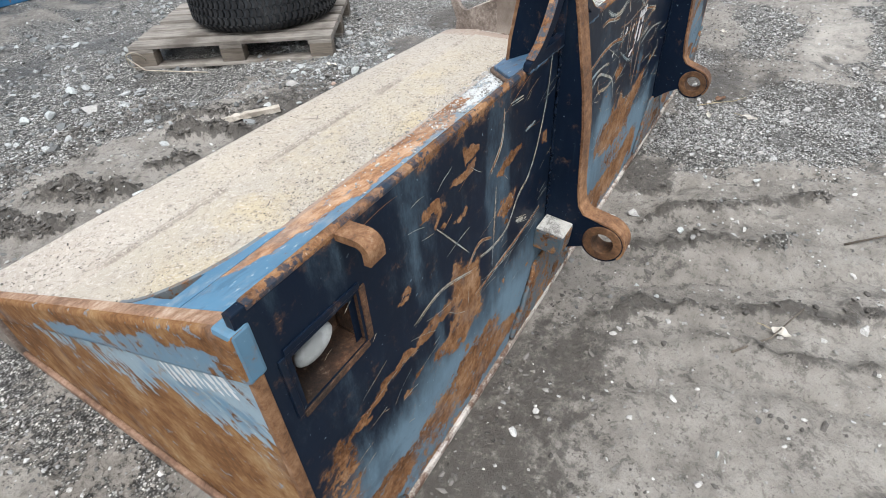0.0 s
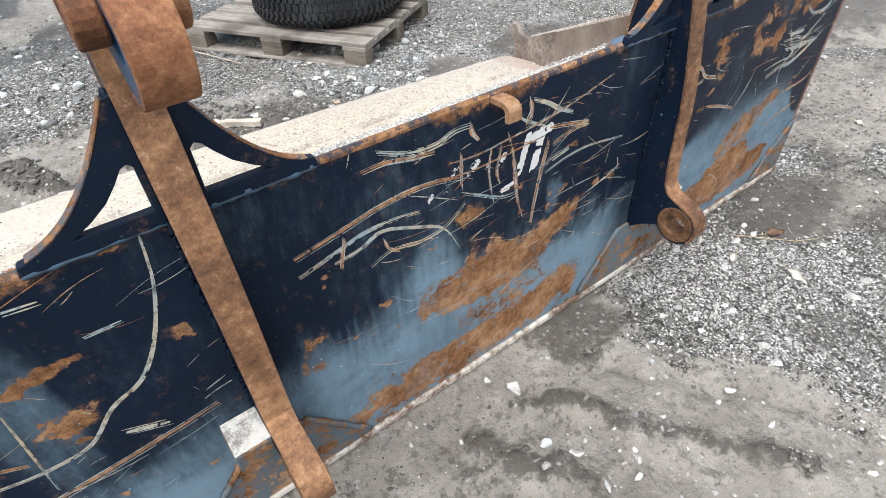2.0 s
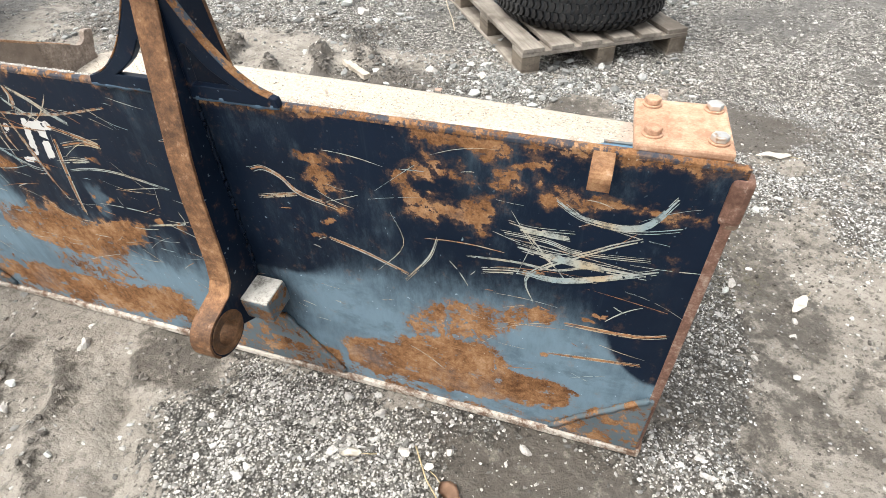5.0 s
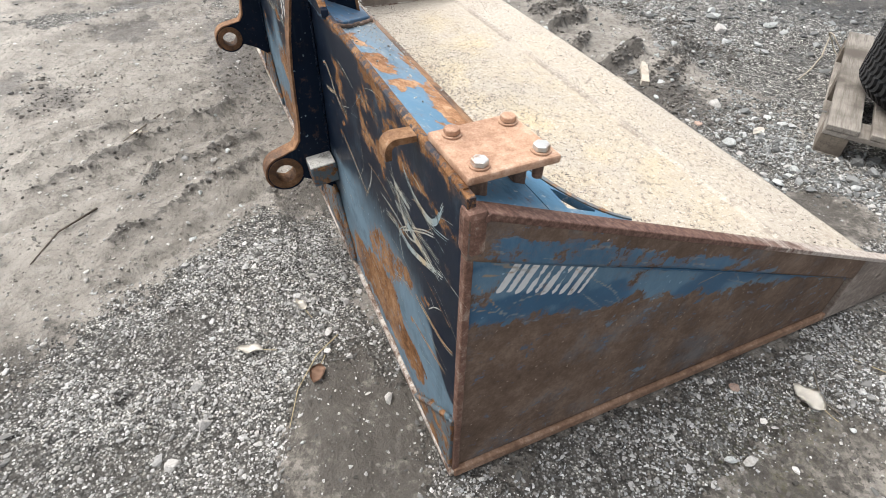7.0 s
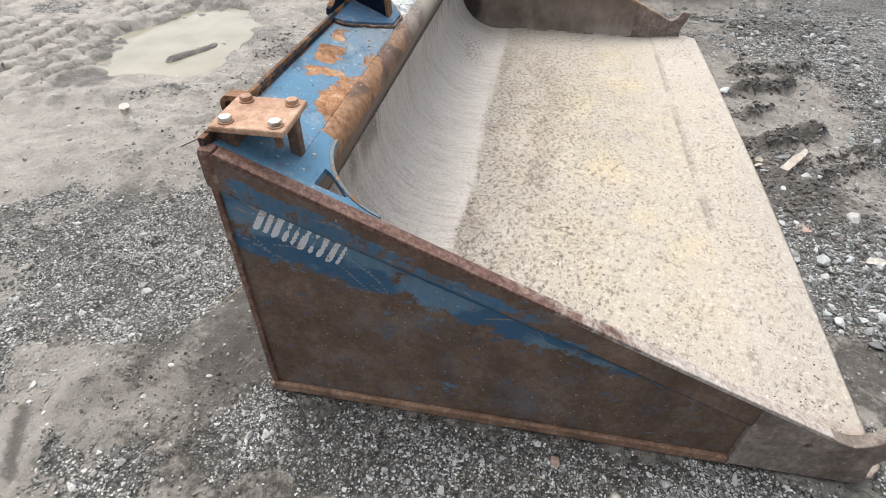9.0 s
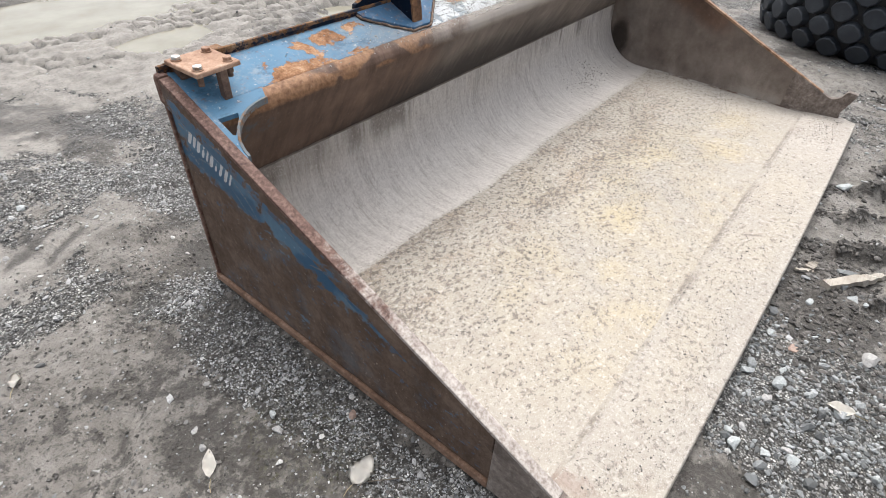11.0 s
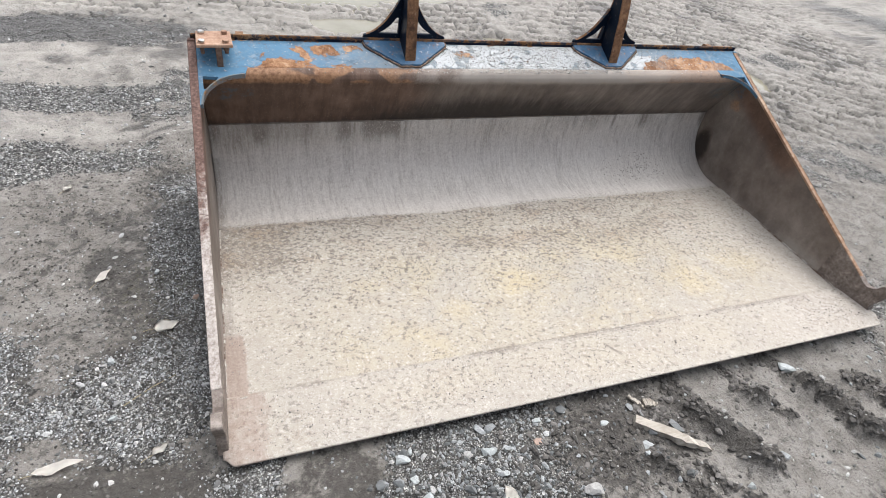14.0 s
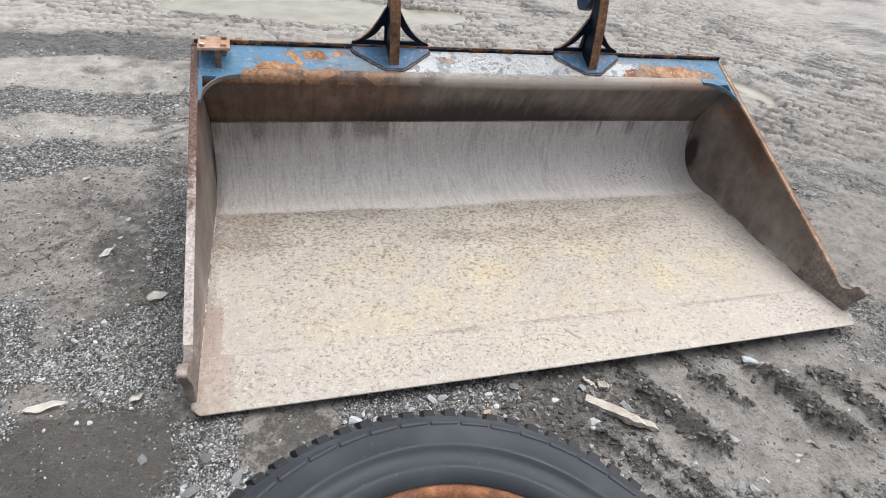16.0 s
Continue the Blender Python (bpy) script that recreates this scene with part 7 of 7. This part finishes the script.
GREYS = "broken grey-green rock lying on the mud"
for n, (x, y, s, tall, mat, label) in enumerate((
        (0.84, -1.66, 0.05, 0.5, rock_mat, GREYS), (0.55, -1.615, 0.034, 0.5, rock_mat, GREYS), (1.03, -1.66, 0.026, 0.5, rock_red, "reddish broken stone on the mud"),
        (1.14, -1.86, 0.044, 0.6, rock_pale, "pale broken rock in the mud"), (0.91, -1.66, 0.02, 0.6, rock_mat, GREYS), (1.06, -1.585, 0.024, 0.5, rock_mat, GREYS), (0.57, -1.69, 0.028, 0.45, rock_mat, GREYS), (0.60, -1.75, 0.028, 0.45, rock_mat, GREYS),
        (0.85, -1.745, 0.03, 0.5, rubble_mat, "dark grey broken rock on the mud"), (0.96, -2.02, 0.036, 0.5, rock_mat, GREYS), (0.97, -1.94, 0.027, 0.5, rock_mat, GREYS), (0.92, -1.87, 0.023, 0.5, rubble_mat, "dark grey broken rock on the mud"), (1.86, -2.62, 0.075, 0.5, rock_pale, "pale broken rock among gravel"),
        (2.02, -2.72, 0.06, 0.6, rock_mat, GREYS), (2.12, -2.78, 0.055, 0.5, rock_mat, GREYS), (1.475, 0.115, 0.03, 0.7, rock_pale, "pale stone beside the rut"),
        (1.497, 0.345, 0.02, 0.6, rock_pale, "pale stone beside the rut"), (2.39, 0.145, 0.018, 0.6, rock_pale, "small pale stone on the mud"), (1.78, -2.95, 0.07, 0.5, rock_mat, GREYS),
        (-0.067, -0.755, 0.022, 0.7, rock_red, "pinkish stone beside the bucket"), (0.60, 0.075, 0.024, 0.6, rock_pale, "pale stone beside the bucket"), (0.51, 0.15, 0.02, 0.6, rock_pale, "pale stone beside the bucket"),
        (0.29, 0.58, 0.028, 0.55, rock_pale, "pale flat stone on the gravel"), (1.30, -1.66, 0.028, 0.5, rock_mat, GREYS), (1.86, -2.12, 0.03, 0.5, rock_pale, "pale stone in the mud"), (2.25, -1.62, 0.05, 0.6, rock_mat, GREYS), (1.7, -2.0, 0.026, 0.6, rock_mat, GREYS))):
    make_stone(x, y, s, tall, mat, 200 + n, label)


rng = random.Random(61)
for n in range(70):
    zone = ((0.0, 1.25, -1.95, -1.56), (-0.55, -0.06, -1.5, -0.1), (0.15, 1.2, 0.05, 0.7), (1.3, 3.0, -2.6, -1.65), (1.2, 2.6, 0.1, 1.0), (-0.9, 0.4, 0.3, 0.9))[n % 6]
    x, y = rng.uniform(*zone[:2]), rng.uniform(*zone[2:])
    mat, label = ((rock_pale, "small pale broken stone among the gravel"), (rock_mat, "small grey-green broken stone among the gravel"))[n % 5 > 2]
    tagged(make_stone(x, y, 0.010 + 0.016 * rng.random() ** 1.5, rng.uniform(0.5, 0.75), mat, 400 + n, label), group="broken stones")


def make_leaf(x, y, long, wide, turn, mat, label, seed):
    rng = random.Random(seed)
    bm = bmesh.new()
    n, rows = 10, []
    for k in range(n + 1):
        s = k / n
        w = wide * math.sin(math.pi * s ** 0.8) ** 0.8 * rng.uniform(0.85, 1.1) + 0.0006
        lift = 0.008 * math.sin(s * 5 + seed) ** 2
        rows.append([bm.verts.new(((s - 0.5) * long, w * e, lift + abs(e) * 0.006)) for e in (-1, -0.5, 0, 0.5, 1)])
    for a, b in zip(rows, rows[1:]):
        for i in range(4):
            bm.faces.new((a[i], a[i + 1], b[i + 1], b[i]))
    bmesh.ops.solidify(bm, geom=bm.faces[:], thickness=0.0006)
    m = Matrix.Translation((x, y, soil(x, y) + 0.007)) @ Matrix.Rotation(radians(turn), 4, "Z") @ Matrix.Rotation(radians(rng.uniform(-8, 8)), 4, "X")
    ob = tagged(thing("leaf", label, "leaf", m), group="dead leaves")
    part("blade", bm, mat, ob, smooth=True)
    part("stalk", rod([(-0.5 * long, 0, 0.003), (-0.5 * long - 0.02, 0.003, 0.003), (-0.5 * long - 0.035, 0.002, 0.001)], 0.001, 5), straw_mat, ob)


PALE = "pale dry leaf lying on the dirt"
for n, (x, y, l, w, turn, mat, label) in enumerate((
        (-0.406, -0.588, 0.085, 0.016, 60, leaf_pale, PALE), (-0.168, -0.897, 0.085, 0.032, 10, leaf_pale, "pale torn leaf lying on the dirt"), (-0.163, -1.405, 0.05, 0.016, 30, leaf_pale, PALE),
        (-0.43, -1.40, 0.125, 0.017, 8, leaf_pale, PALE), (0.382, 0.213, 0.06, 0.02, 150, leaf_brown, "reddish-brown dead leaf on the gravel"), (0.53, 0.36, 0.07, 0.016, 70, leaf_pale, PALE),
        (0.85, -1.82, 0.07, 0.02, 100, leaf_pale, PALE), (0.62, 0.2, 0.05, 0.012, 20, leaf_pale, PALE), (-0.62, 0.05, 0.05, 0.015, 60, leaf_pale, PALE), (1.43, 1.43, 0.1, 0.024, 35, leaf_pale, PALE), (1.85, 0.62, 0.05, 0.015, 80, leaf_pale, PALE))):
    make_leaf(x, y, l, w, turn, mat, label, 300 + n)


def make_stick(name, label, pts, r, mat, seed, taper=0.5):
    ob = part(name, rod([(x, y, soil(x, y) + r * 0.8 + h) for x, y, h in pts], r, 6, taper), mat, smooth=True)
    return tagged(ob, label, "twig")


make_stick("straw", "long pale straw on the gravel", [(0.49, 0.13, 0.004), (0.44, 0.2, 0.008), (0.36, 0.27, 0.004), (0.27, 0.31, 0.002)], 0.002, straw_mat, 1)
make_stick("twig", "thin brown twig lying on the mud", [(1.98, 0.52, 0.004), (1.88, 0.6, 0.006), (1.75, 0.66, 0.004)], 0.0035, block_wood, 2)
make_stick("twig", "thin brown twig lying on the mud", [(-0.12, -0.98, 0.004), (-0.19, -0.92, 0.01), (-0.24, -0.93, 0.004)], 0.002, block_wood, 3)
make_stick("twig", "thin pale twig beside the gravel", [(-0.28, -1.22, 0.003), (-0.2, -1.16, 0.005), (-0.13, -1.12, 0.003)], 0.002, straw_mat, 4)
make_stick("twig", "dark twig lying behind the bucket", [(1.35, 0.75, 0.003), (1.25, 0.86, 0.006), (1.1, 0.92, 0.003)], 0.004, block_wood, 5)


def make_plank(name, x0, y0, x1, y1, w, h, label, seed):
    rng = random.Random(seed)
    ln = math.hypot(x1 - x0, y1 - y0)
    n = 12
    bm = bmesh.new()
    rings = []
    for k in range(n + 1):
        s = k / n
        taper = 1 - 0.75 * max(0, (s - 0.6) / 0.4) ** 1.3
        j = lambda: rng.uniform(-0.002, 0.002) * (1 + 2 * (s > 0.55))
        rings.append([bm.verts.new((s * ln, a * w * taper / 2 + j(), max(0, b * h * (0.5 + 0.5 * taper)) + j())) for a, b in ((-1, 0), (1, 0), (1, 1), (-1, 1))])
    for a, b in zip(rings, rings[1:]):
        for i in range(4):
            bm.faces.new((a[i], a[(i + 1) % 4], b[(i + 1) % 4], b[i]))
    bm.faces.new(rings[0][::-1]), bm.faces.new(rings[-1])
    bevel(bm, 0.001, 1)
    ends = soil(x0, y0), soil((x0 + x1) / 2, (y0 + y1) / 2), soil(x1, y1)
    tip = max(ends[2], 2 * ends[1] - ends[0])
    bm.transform(Matrix.Translation((x0, y0, ends[0] + 0.004)) @ Matrix.Rotation(math.atan2(y1 - y0, x1 - x0), 4, "Z") @ Matrix.Rotation(-math.atan2(tip - ends[0], ln), 4, "Y"))
    return tagged(part(name, bm, pale_wood), label, "wood scrap")


make_plank("plank", 1.415, -1.68, 1.64, -1.855, 0.036, 0.024, "broken splintered piece of pale plank in the mud", 1)
make_plank("wood_chip", 1.46, -1.575, 1.50, -1.64, 0.014, 0.01, "thin pale splinter of wood in the mud", 2)
make_plank("wood_chip", 1.51, -1.615, 1.565, -1.63, 0.03, 0.014, "short pale chip of wood in the mud", 3)

loop = [(1.36 + 0.05 * math.cos(a) * (1 + 0.15 * math.sin(3 * a)), -2.94 + 0.04 * math.sin(a), 0.05 + 0.06 * math.sin(a + 0.6)) for a in (2 * math.pi * k / 20 for k in range(21))]
bm = rod(loop + [(1.36, -2.87, 0.0), (1.27, -2.68, -0.008), (1.2, -2.5, -0.008)], 0.004, 6)
tagged(part("twine", bm, twine_mat, smooth=True), "loop of frayed twine hanging on the pallet corner", "twine")
